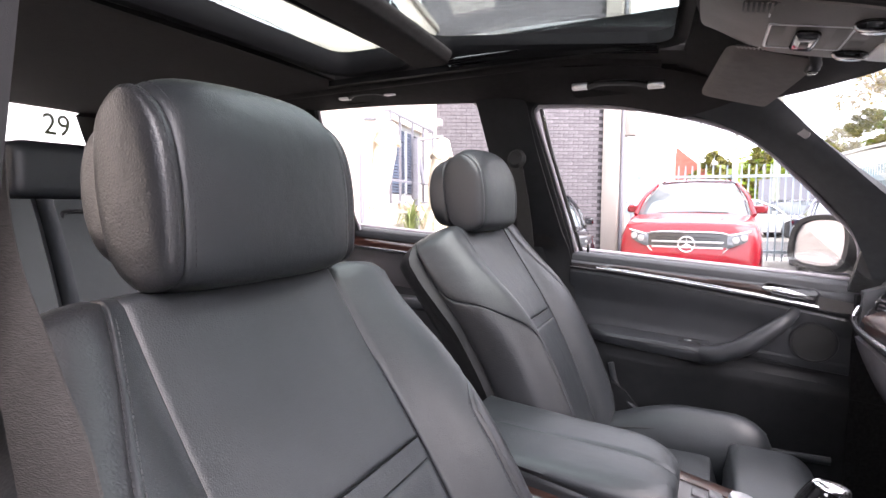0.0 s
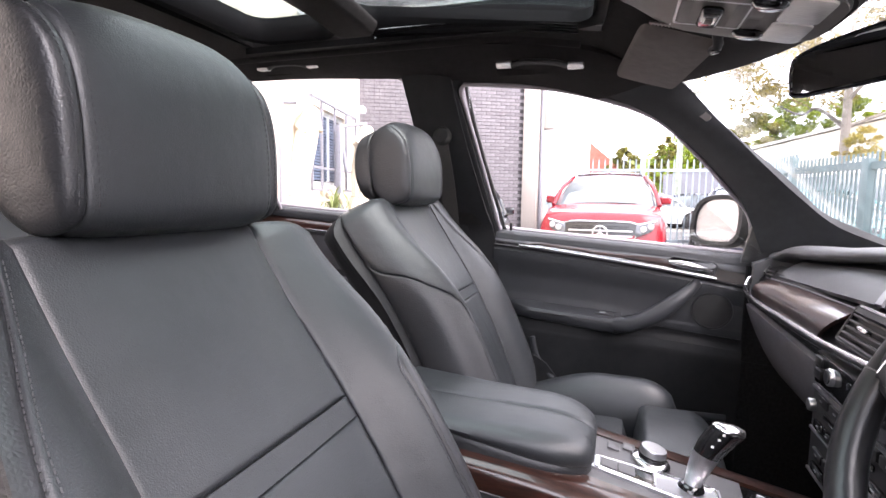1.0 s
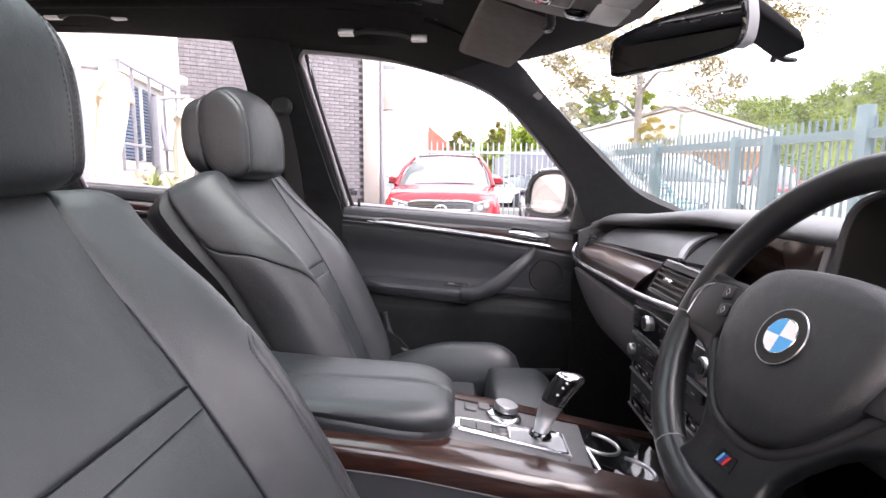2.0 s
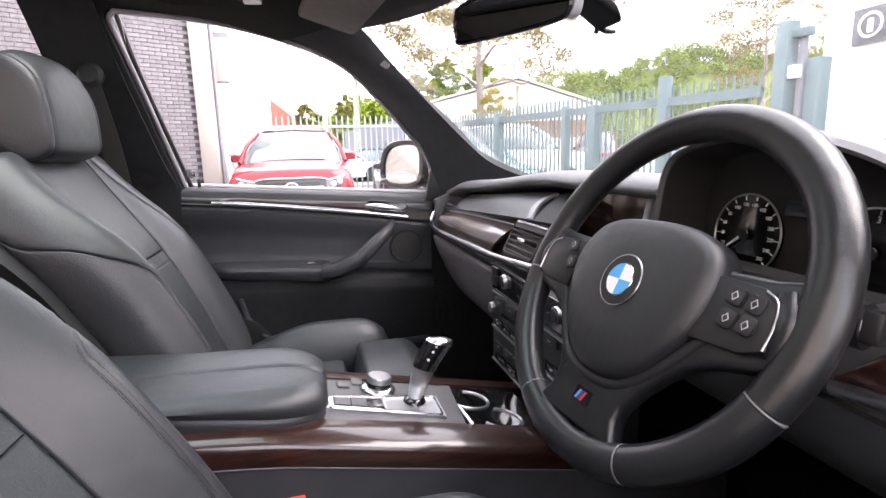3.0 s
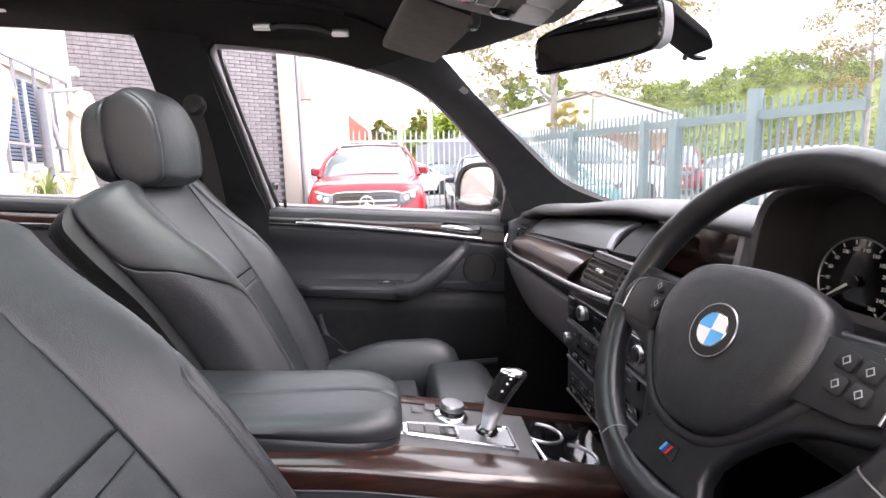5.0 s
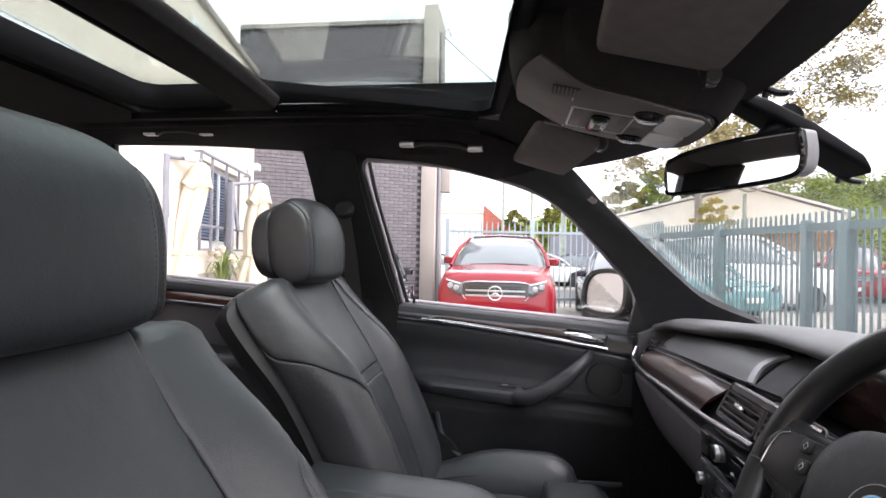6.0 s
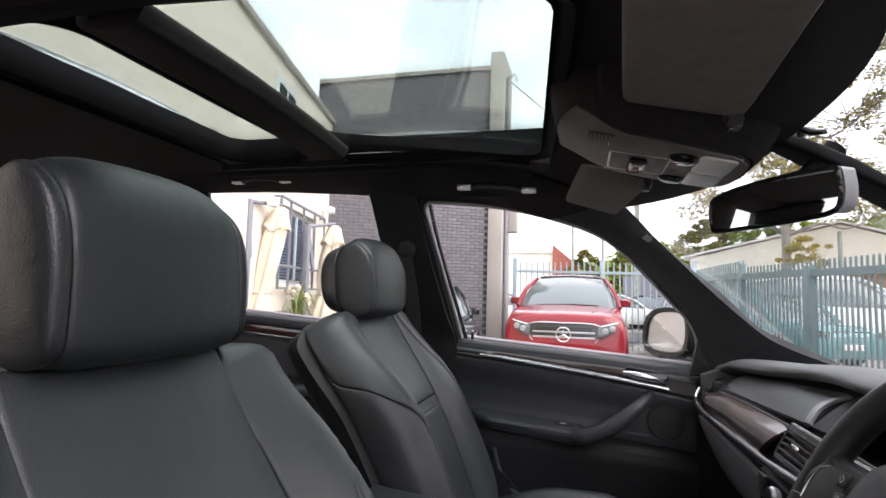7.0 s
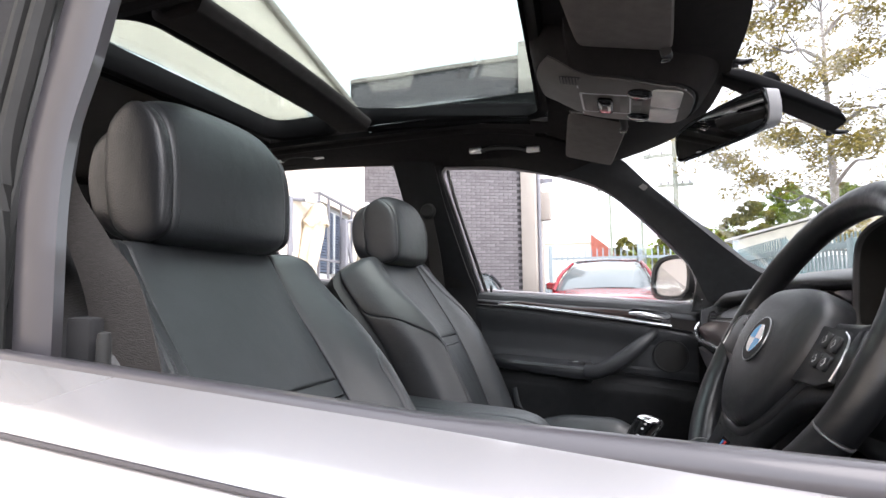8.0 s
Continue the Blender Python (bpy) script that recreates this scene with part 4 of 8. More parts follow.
    def cush(name_, ya, yb, xa, xb, zt, zb, bulge, front_round, lift=0.0):
        rings = []
        for k in range(19):
            t = k / 18
            e = min(1, t / 0.10, (1 - t) / front_round)
            e = math.sqrt(max(0.0, 1 - (1 - e) ** 2)) if e < 1 else 1
            h = (zt - zb) * (0.30 + 0.70 * e)
            x = xa + (xb - xa) * t
            mid = (ya + yb) / 2
            w = (yb - ya) / 2
            zl = zt + lift * t - (zt - zb) * (1 - e) * 0.35
            rings.append([Vector((x, mid + w * a, zl - h * (1 - b) if b < 1 else zl + bulge * e * (1 - a * a))) for a, b in ((-1, 0), (-1, 0.55), (-0.93, 0.85), (-0.8, 1), (-0.4, 1), (0, 1), (0.4, 1), (0.8, 1), (0.93, 0.85), (1, 0.55), (1, 0))])
        return part(name_, loft(rings), LEATHER, s, "", 50)
    fw = 0.0 if out < 0 else 0.04
    cush("cushion", cy - 0.150, cy + 0.150, x0, cx + 0.505 + fw, zc, 0.50, 0.012, 0.08)
    cush("thigh_rest", cy - 0.150, cy + 0.150, cx + 0.515 + fw, cx + 0.69 + fw, zc + 0.022 + fw * 0.45, 0.54, 0.014, 0.35)
    for sgn in (1, -1):
        # side roll: low at the backrest, rising to a rounded hump that falls away at the front
        rings = []
        for k in range(25):
            t = k / 24
            x = cx + 0.17 + (0.47 + fw * 0.6) * t
            end = math.sqrt(max(0.0, 1 - max(0.0, (t - 0.80) / 0.20) ** 2))
            top = zc + 0.006 + (0.058 if out < 0 else 0.078) * smooth(t, 0.0, 0.62) - 0.09 * (1 - end)
            w = 0.064 * (0.55 + 0.45 * end)
            m_ = cy + sgn * (0.210 - 0.008 * t)
            h = top - 0.50
            rings.append([Vector((x, m_ + w * math.cos(a) * (1.0 if math.sin(a) > -0.2 else 0.9), 0.50 + h * (0.45 + 0.55 * (abs(math.sin(a)) ** 0.72) * (1 if math.sin(a) > 0 else -0.8)))) for a in [j * math.tau / 24 for j in range(24)]])
        roll_ = part("cushion_bolster", loft(rings), LEATHER, s, "rounded side roll", 60)
        part("bolster_seam", tube([Vector((cx + 0.20 + 0.40 * k / 12, cy + sgn * 0.158, zc + 0.004 + 0.030 * smooth(k / 12, 0.0, 0.62))) for k in range(13)], 0.0016, 6), RUBBER, roll_)
    part("seat_base", box(cx + 0.12, cx + 0.56, cy - 0.235, cy + 0.235, 0.36, 0.56, 0.03, 3), PLASTIC, s)

    # headrest: cushion with cheeks, rear cover, posts
    H = Vector((cx + 0.010, cy - (0.005 if out < 0 else 0.0), 1.289 if out < 0 else 1.304))
    lean = Matrix.Translation(H) @ Euler((0, radians(-4), 0)).to_matrix().to_4x4()
    W = 0.119 if out < 0 else 0.114

    def hsec(y, k=1.0):
        q = min(1.0, abs(y) / W)
        top = 0.093 - 0.018 * q ** 5 - 0.005 * q ** 2
        bot = -0.102 + 0.006 * q ** 5
        fr = 0.046 - 0.007 * q ** 2 - 0.004 * q ** 6
        bk = -0.062 + 0.004 * q ** 4
        ctrl = [(fr - 0.008, bot + 0.010), (fr - 0.001, bot + 0.045), (fr, 0.0), (fr - 0.010, top - 0.034), (fr - 0.034, top - 0.006), (bk + 0.040, top), (bk + 0.010, top - 0.020), (bk, top - 0.060), (bk + 0.001, -0.03), (bk + 0.012, bot + 0.022), (bk + 0.040, bot), (fr - 0.035, bot - 0.002)]
        return [Vector((p.x, y, p.z)) for p in spline([(a, 0, b) for a, b in ctrl], 4, True)]
    SEAM = W - 0.0095
    ys = [-SEAM + 0.0002, -SEAM + 0.0015, -SEAM + 0.005] + [(SEAM - 0.0115) * (k / 9 - 1) for k in range(19)] + [SEAM - 0.005, SEAM - 0.0015, SEAM - 0.0002]
    c0 = Vector((-0.010, 0, 0))
    def shrunk(y, f):
        return [Vector((c0.x + (p.x - c0.x) * f, y, p.z * f)) for p in hsec(y)]
    hr = part("headrest", moved_to(loft([shrunk(y, 0.955 if i in (0, 24) else (0.985 if i in (1, 23) else 1.0)) for i, y in enumerate(ys)]), lean), LEATHER, s, "large padded black leather headrest", 60)
    for sgn in (1, -1):
        rings = []
        for f, yy in ((0.955, SEAM), (0.988, SEAM + 0.0008), (0.998, SEAM + 0.003), (0.992, SEAM + 0.008), (0.975, SEAM + 0.0125), (0.93, SEAM + 0.0150), (0.83, SEAM + 0.0175), (0.60, SEAM + 0.0195), (0.30, SEAM + 0.0205), (0.03, SEAM + 0.0210)):
            rings.append([Vector((c0.x + (p.x - c0.x) * f, sgn * yy, p.z * f)) for p in hsec(sgn * SEAM)])
        part("cheek", moved_to(loft(rings), lean), LEATHER_SIDE, hr, "", 60)
        for yy, f in ((SEAM - 0.008, 1.003), (SEAM + 0.0062, 0.997)):
            loop_ = [lean @ Vector((c0.x + (q.x - c0.x) * f, sgn * yy, q.z * f)) for q in hsec(sgn * min(yy, SEAM))]
            stitches(loop_[:30], STITCH, hr)
    # rear cover lobe
    rings = []
    for k in range(25):
        y = -0.116 * math.cos(math.pi * k / 24)
        q = abs(y) / 0.116
        e = math.sqrt(max(0.0, 1 - q ** 5)) * 0.94 + 0.06
        lobe = spline([(a, b, 0) for a, b in ((1, -0.92), (1, 0.95), (0.55, 1.04), (0.0, 1.0), (-0.55, 0.86), (-0.92, 0.5), (-1.05, 0.0), (-0.95, -0.5), (-0.55, -0.9), (0.2, -1.0))], 4, True)
        rings.append([Vector((-0.078 + p.x * 0.028 * (0.5 + 0.5 * e), y, -0.010 + p.y * 0.080 * (0.35 + 0.65 * e))) for p in lobe])
    part("rear_cover", moved_to(loft(rings), lean), LEATHER_SIDE, hr, "", 50)
    for y in (-0.095, 0.095):
        part("post", tube([H + Vector((-0.025, y, -0.08)), H + Vector((-0.035, y, -0.19))], 0.007, 10), CHROME, hr, "chrome post")
    return s


def moved_to(bm, m):
    bm.transform(m)
    return bm


driver = front_seat(-0.425, -0.427, "driver_seat", "black leather driver seat with double stitching and tall headrest", -1)
front_seat(-0.495, 0.375, "passenger_seat", "black leather passenger seat with separate thigh rest, empty", 1)
part("buckle", box(-0.10, -0.05, -0.212, -0.190, 0.70, 0.780, 0.006), PLASTIC, driver)
part("buckle_button", box(-0.097, -0.053, -0.209, -0.193, 0.778, 0.787, 0.002), REDMARK, driver, "red buckle release button")

# rear bench
bench = thing("rear_bench", "black leather rear bench with three headrests", "car seat")
for y0, y1 in ((-0.66, -0.20), (-0.19, 0.19), (0.20, 0.66)):
    rings = []
    for k in range(11):
        t = k / 10
        z = 0.62 + 0.655 * t
        x = -1.14 - 0.22 * t
        e = 1 - 0.15 * smooth(t, 0.85, 1.0)
        m, w = (y0 + y1) / 2, (y1 - y0) / 2
        rings.append([Vector((x + n * 0.06 * e, m + a * w, z)) for a, n in ((-1, -0.9), (-1, 0.6), (-0.92, 1.0), (-0.5, 0.9), (0, 0.85), (0.5, 0.9), (0.92, 1.0), (1, 0.6), (1, -0.9))])
    part("backrest", loft(rings), LEATHER, bench, "", 50)
    part("cushion", box(-1.2, -0.72, y0, y1, 0.52, 0.66, 0.04, 3), LEATHER, bench)
for y in (-0.47, -0.06, 0.43):
    hh = part("headrest", box(-1.47, -1.36, y - 0.16, y + 0.16, 1.275, 1.41, 0.030, 4), LEATHER, bench)
    for dy in (-0.05, 0.05):
        part("post", tube([(-1.41, y + dy, 1.19), (-1.41, y + dy, 1.27)], 0.006, 8), CHROME, hh)
part("belt_bezel", tube([Vector((-1.295, -0.115 + a, 1.236 + b * 0.4)) for a, b in rounded(0.10, 0.06, 0.02)], 0.005, 6, True, (1, 0, 0)), PLASTIC, bench)
part("parcel_shelf", box(-2.4, -1.42, -0.68, 0.68, 1.08, 1.105, 0.008), CARPET, bench)

# driver's belt hangs from the pillar
belt_thing = thing("seat_belt", "grey woven seat belt hanging from the door pillar", "seat belt")
a = spline([(-0.475, -0.646, 1.40), (-0.405, -0.674, 1.255), (-0.340, -0.690, 1.175), (-0.292, -0.702, 1.110), (-0.235, -0.710, 0.95), (-0.20, -0.712, 0.62)], 6)
c = spline([(-0.450, -0.630, 1.40), (-0.382, -0.659, 1.255), (-0.310, -0.674, 1.180), (-0.246, -0.689, 1.122), (-0.190, -0.697, 0.95), (-0.155, -0.700, 0.62)], 6)
part("webbing", between(a, c, 4, 0.0, (0, 0, 0), 0.002), BELT, belt_thing)
part("guide_loop", tube([Vector((-0.465 + 0.035 * math.cos(t), -0.646, 1.405 + 0.012 * math.sin(t))) for t in [k * math.tau / 20 for k in range(20)]], 0.006, 8, True, (0, 1, 0)), PLASTIC, belt_thing)
part("belt_button", box(-0.297, -0.279, -0.712, -0.700, 1.074, 1.104, 0.003), PLASTIC, belt_thing)


# ---------------------------------------------------------------- dashboard
dash = thing("dashboard", "charcoal dashboard with walnut inlay, chrome strip and vents", "dashboard")


def dash_sheet(pts, y0, y1, nu=24, nv=None, thick=0.008, bow=0.0):
    """A profile of (x, z) swept across the car, bowed forwards at the ends."""
    n = len(pts) - 1
    def fn(u, v):
        y = y0 + (y1 - y0) * u
        k = v * n
        i = min(int(k), n - 1)
        p = Vector((*pts[i], 0)).lerp(Vector((*pts[i + 1], 0)), k - i)
        return (p.x + bow * (y / 0.7) ** 2, y, p.y)
    return sheet(fn, nu, nv or n * 3, thick)


def sp2(pts, n=4):
    return [(p.x, p.y) for p in spline([(a, b, 0) for a, b in pts], n)]


# upper pad from the wind screen to the overhanging lip
def pad(u, v):
    y = -0.195 + 0.935 * u
    prof = sp2([(1.02, 1.035), (0.80, 1.085), (0.62, 1.118), (0.50, 1.128), (0.445, 1.124), (0.425, 1.112), (0.432, 1.100), (0.470, 1.094)])
    n = len(prof) - 1
    k = v * n
    i = min(int(k), n - 1)
    p = Vector((*prof[i], 0)).lerp(Vector((*prof[i + 1], 0)), k - i)
    fwd = -0.045 * smooth(y, 0.30, 0.70)
    end = smooth(abs(y), 0.60, 0.74)
    return (p.x + fwd * smooth(-p.x, -0.75, -0.45), y, p.y - 0.025 * end + 0.028 - 0.036 * smooth(y, 0.12, 0.62))
part("top_pad", sheet(pad, 32, 36, 0.01), DASH, dash, "soft grained upper pad")
part("side_pad", sheet(lambda u, v: (1.02 - 0.42 * v, -0.74 + 0.546 * u, 1.035 + 0.083 * v - 0.03 * smooth(-(-0.74 + 0.546 * u), 0.58, 0.74)), 14, 10, 0.01), DASH, dash)
# angled lid over the glove box
LID = ((0.452, 0.150, 1.114), (0.422, 0.625, 1.078), (0.370, 0.108, 1.0705), (0.368, 0.600, 1.044))


def lid_at(u, v, n=0.0):
    """u across the car, v down the slope; n proud of it."""
    a, b_, c, d = (Vector(p) for p in LID)
    p = a.lerp(b_, u).lerp(c.lerp(d, u), v)
    return p + Vector((-0.55, 0, 0.83)) * (n + 0.004 * math.sin(math.pi * v))


lid = part("upper_lid", sheet(lambda u, v: lid_at(u, v), 14, 10, 0.01), LIDGREY, dash, "sloping charcoal compartment lid")
part("lid_trim", sheet(lambda u, v: lid_at(-0.012 - 0.040 * u, 0.10 + 0.90 * v, 0.003) + Vector((0, 0.020 * math.sin(math.pi * v), 0)), 4, 10, 0.005), CAPSILVER, dash, "curved satin silver trim")
part("lid_end", sheet(lambda u, v: lid_at(-0.055 - 0.17 * u, v, -0.002), 6, 6, 0.008), TRIMGREY, dash)
# walnut inlay, with a bright frame line above and chrome below
def inlay(u, v):
    top = 1.052 - 0.016 * u
    bot = 0.992 + 0.016 * smooth(u, 0.75, 1.0)
    y = 0.150 + 0.055 * v + (0.45 - 0.045 * v) * u
    return (0.366 - 0.036 * v - 0.010 * math.sin(math.pi * v) - 0.012 * smooth(u, 0.6, 1.0), y, top + (bot - top) * v)
part("wood_inlay", sheet(inlay, 24, 8, 0.006), WOOD, dash, "lacquered dark walnut inlay")
part("inlay_edge", tube([(0.366 - 0.012 * smooth(k / 14, 0.6, 1.0), 0.15 + 0.45 * k / 14, 1.054 - 0.016 * k / 14) for k in range(15)], 0.0016, 6), CAPSILVER, dash)
chr_path = spline([(0.327, -0.02, 1.004), (0.328, 0.10, 0.994), (0.328, 0.2, 0.988), (0.324, 0.4, 0.984), (0.316, 0.58, 0.985), (0.318, 0.68, 0.995), (0.335, 0.715, 1.02)], 8)
part("chrome_strip", tube(chr_path, 0.0065, 10, flat=1.3), CHROME, dash, "long satin chrome strip")
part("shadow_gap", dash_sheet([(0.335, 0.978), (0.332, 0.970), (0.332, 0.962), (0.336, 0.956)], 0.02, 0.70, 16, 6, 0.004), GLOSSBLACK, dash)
part("backing", dash_sheet([(0.40, 1.06), (0.372, 1.05), (0.345, 0.99), (0.345, 0.96), (0.40, 0.95)], 0.015, 0.71, 12, 8, 0.004), PLASTIC, dash)
# lower glove box
glove = sp2([(0.338, 0.955), (0.345, 0.93), (0.365, 0.88), (0.395, 0.82), (0.44, 0.76), (0.52, 0.70), (0.62, 0.66)])
part("glove_box", dash_sheet(glove, 0.135, 0.71, 20, 24, 0.01), LOWDASH, dash, "rounded lilac-grey glove box")
part("dash_end", prism([(0.34, 1.06), (0.44, 1.10), (0.75, 1.06), (0.75, 0.7), (0.52, 0.7), (0.40, 0.82), (0.335, 0.96)], 0.03, Matrix(((1, 0, 0, 0), (0, 0, 1, 0.705), (0, 1, 0, 0), (0, 0, 0, 1)))), DASH, dash)


def vent(y0, y1, z0, z1, xa, xb, nslat, lab, yaw=0.0, tilt=14, bright=False):
    """An air vent: dark box, bright frame, slats, a chrome thumb wheel."""
    w, h = y1 - y0, z1 - z0
    m = aim(((xa + xb) / 2, (y0 + y1) / 2, (z0 + z1) / 2), (-1, -yaw, math.tan(radians(tilt))))
    v = part("air_vent", moved_to(box(-w / 2, w / 2, -h / 2, h / 2, -0.04, -0.018), m), RUBBER, dash, lab)
    part("vent_frame", moved_to(tube([Vector((a, b, 0.0)) for a, b in rounded(w, h, 0.008)], 0.0024, 6, True), m), PLASTIC, v, "black frame")
    for k in range(nslat):
        y = -h / 2 + h * (k + 0.5) / nslat
        part("slat", moved_to(box(-w / 2, w / 2, y - 0.0019, y + 0.0019, -0.016, 0.001, 0.0009, 1), m), CONSOLE_TOP, v)
        if bright:
            part("slat_edge", moved_to(box(-w / 2 + 0.003, w / 2 - 0.003, y - 0.0012, y + 0.0012, 0.0006, 0.0022), m), CHROME, v)
    part("thumb_wheel", moved_to(box(-0.016, 0.016, -0.004, 0.004, -0.002, 0.007, 0.002), m), CHROME, v, "chrome thumb tab")
    return v


vent(0.010, 0.138, 1.004, 1.066, 0.342, 0.356, 6, "dark centre air vent", tilt=27)
vent(-0.130, -0.002, 1.008, 1.070, 0.342, 0.356, 6, "dark centre air vent", tilt=27)
for k in range(2):
    vent(0.625 + 0.012 * k, 0.690 + 0.01 * k, 0.998 + 0.032 * k, 1.026 + 0.032 * k, 0.338 + 0.02 * k, 0.345 + 0.02 * k, 3, "narrow side air vent with bright slat edges", -0.35, bright=True)

# centre stack: screen hood, screen, heater and radio panels
part("screen_surround", box(0.472, 0.50, -0.175, 0.120, 1.045, 1.142, 0.01), PLASTIC, dash)
scr = part("screen", box(0.458, 0.472, -0.138, 0.085, 1.040, 1.130, 0.004), material("dark_screen", (0.035, 0.02, 0.018), 0.12, var=0.2, scale=6), dash, "switched-off dark brown display")
part("screen_post", moved_to(box(-0.007, 0.007, -0.048, 0.048, -0.008, 0.012, 0.003), aim((0.452, -0.150, 1.088), (-1, 0, 0.2))), CAPSILVER, dash, "satin silver post")
part("screen_shelf", dash_sheet([(0.47, 1.03), (0.40, 1.04), (0.365, 1.055), (0.350, 1.066)], -0.20, 0.105, 8, 6, 0.008), PLASTIC, dash)
part("screen_shelf_trim", tube([(0.352, -0.14 + 0.24 * k / 6, 1.068) for k in range(7)], 0.003, 6), CHROME, dash)
stack = part("control_panel", box(0.320, 0.40, -0.165, 0.165, 0.775, 0.982, 0.006), PLASTIC, dash, "black switch panel")


def on_stack(y, z, n=0.0):
    """A place on the sloping switch panel."""
    return aim((0.3195, y, z), (-1, 0, 0)) @ Matrix.Translation((0, 0, n))


for y in (0.080, -0.133):
    k = part("temperature_knob", lathe([(0.0135, 0), (0.0135, 0.008), (0.0125, 0.010), (0.008, 0.0105)], 24, on_stack(y, 0.960)), ALU, stack, "silver rotary knob")
    part("knob_face", lathe([(0.0105, 0.0), (0.0098, 0.002), (0.001, 0.0022)], 20, on_stack(y, 0.960, 0.0102)), PLASTIC, k)
part("heater_panel", moved_to(box(-0.150, 0.150, -0.024, 0.024, 0, 0.004, 0.002), on_stack(0, 0.957)), GLOSSBLACK, stack)
part("heater_display", moved_to(box(-0.045, 0.045, -0.012, 0.012, 0.003, 0.006, 0.002), on_stack(-0.02, 0.960)), DARKGLASS, stack)
for j in range(2):
    part("button", moved_to(box(-0.014, 0.014, -0.008, 0.008, 0.002, 0.008, 0.002), on_stack(0.130, 0.970 - 0.02 * j)), PLASTIC, stack)
for r, (z, n) in enumerate(((0.912, 5), (0.868, 7), (0.822, 6), (0.798, 5))):
    for j in range(n):
        b_ = part("button", moved_to(box(-0.120 / n, 0.120 / n, -0.0075, 0.0075, 0, 0.006, 0.002), on_stack(0.135 - 0.27 * (j + 0.5) / n, z)), GLOSSBLACK if r % 2 else PLASTIC, stack)
        part("button_mark", moved_to(box(-0.005, 0.005, -0.0012, 0.0012, 0.0055, 0.0064), on_stack(0.135 - 0.27 * (j + 0.5) / n, z)), ALU, b_)
k = part("volume_knob", lathe([(0.0105, 0), (0.0105, 0.008), (0.0092, 0.010), (0.004, 0.0105)], 24, on_stack(0.150, 0.892)), ALU, stack, "silver volume knob")
part("radio_slot", moved_to(box(-0.085, 0.085, -0.004, 0.004, 0, 0.003, 0.001), on_stack(0.02, 0.890)), GLOSSBLACK, stack)
for z in (0.854, 0.924, 0.784):
    part("chrome_line", moved_to(box(-0.155, 0.155, -0.0022, 0.0022, 0.0, 0.004), on_stack(0, z)), ALU, stack)

# instrument hood and dials
eye = spline([(-0.228, 1.075, 0), (-0.229, 1.130, 0), (-0.243, 1.172, 0), (-0.272, 1.191, 0), (-0.33, 1.201, 0), (-0.39, 1.203, 0), (-0.44, 1.195, 0), (-0.489, 1.179, 0), (-0.526, 1.157, 0), (-0.549, 1.133, 0), (-0.543, 1.106, 0), (-0.518, 1.080, 0), (-0.47, 1.058, 0), (-0.39, 1.050, 0), (-0.29, 1.052, 0)], 5, True)
def eye_ring(x, sc, dz, flank=0.0, fall=0.0):
    """The opening's outline scaled about its middle; the right flank is drawn out towards the door."""
    res = []
    for p in eye:
        f = flank * smooth(-p.x, 0.49, 0.55)
        top_ = smooth(p.y, 1.10, 1.17)
        res.append(Vector((x + 0.15 * f, -0.39 + (p.x + 0.39) * sc - f, 1.125 + (p.y - 1.125) * sc + dz * top_ - 0.35 * f - fall * smooth(-p.x, 0.36, 0.55))))
    return res
part("instrument_hood", loft([eye_ring(0.72, 1.0, -0.085, 0.11, 0.10), eye_ring(0.62, 1.02, -0.030, 0.11, 0.075), eye_ring(0.52, 1.035, 0.000, 0.11, 0.040), eye_ring(0.44, 1.04, 0.005, 0.11, 0.010), eye_ring(0.409, 1.035, 0.005, 0.10), eye_ring(0.402, 1.018, 0.002, 0.05), eye_ring(0.403, 1.0, 0.0, 0.0), eye_ring(0.408, 0.990, -0.001, 0.0)], caps=False), DASH, dash, "arched soft hood over the dials")
part("hood_lining", loft([eye_ring(0.407, 0.991, -0.001), eye_ring(0.43, 0.982, -0.003), eye_ring(0.483, 0.965, -0.006)], caps=False), RUBBER, dash, "black inside of the hood")
bin_ = part("instrument_face", prism([(p.y, p.z) for p in eye_ring(0, 0.965, -0.006)], 0.012, Matrix(((0, 0, 1, 0.474), (1, 0, 0, 0), (0, 1, 0, 0), (0, 0, 0, 1)))), RUBBER, dash, "black instrument face behind clear cover")


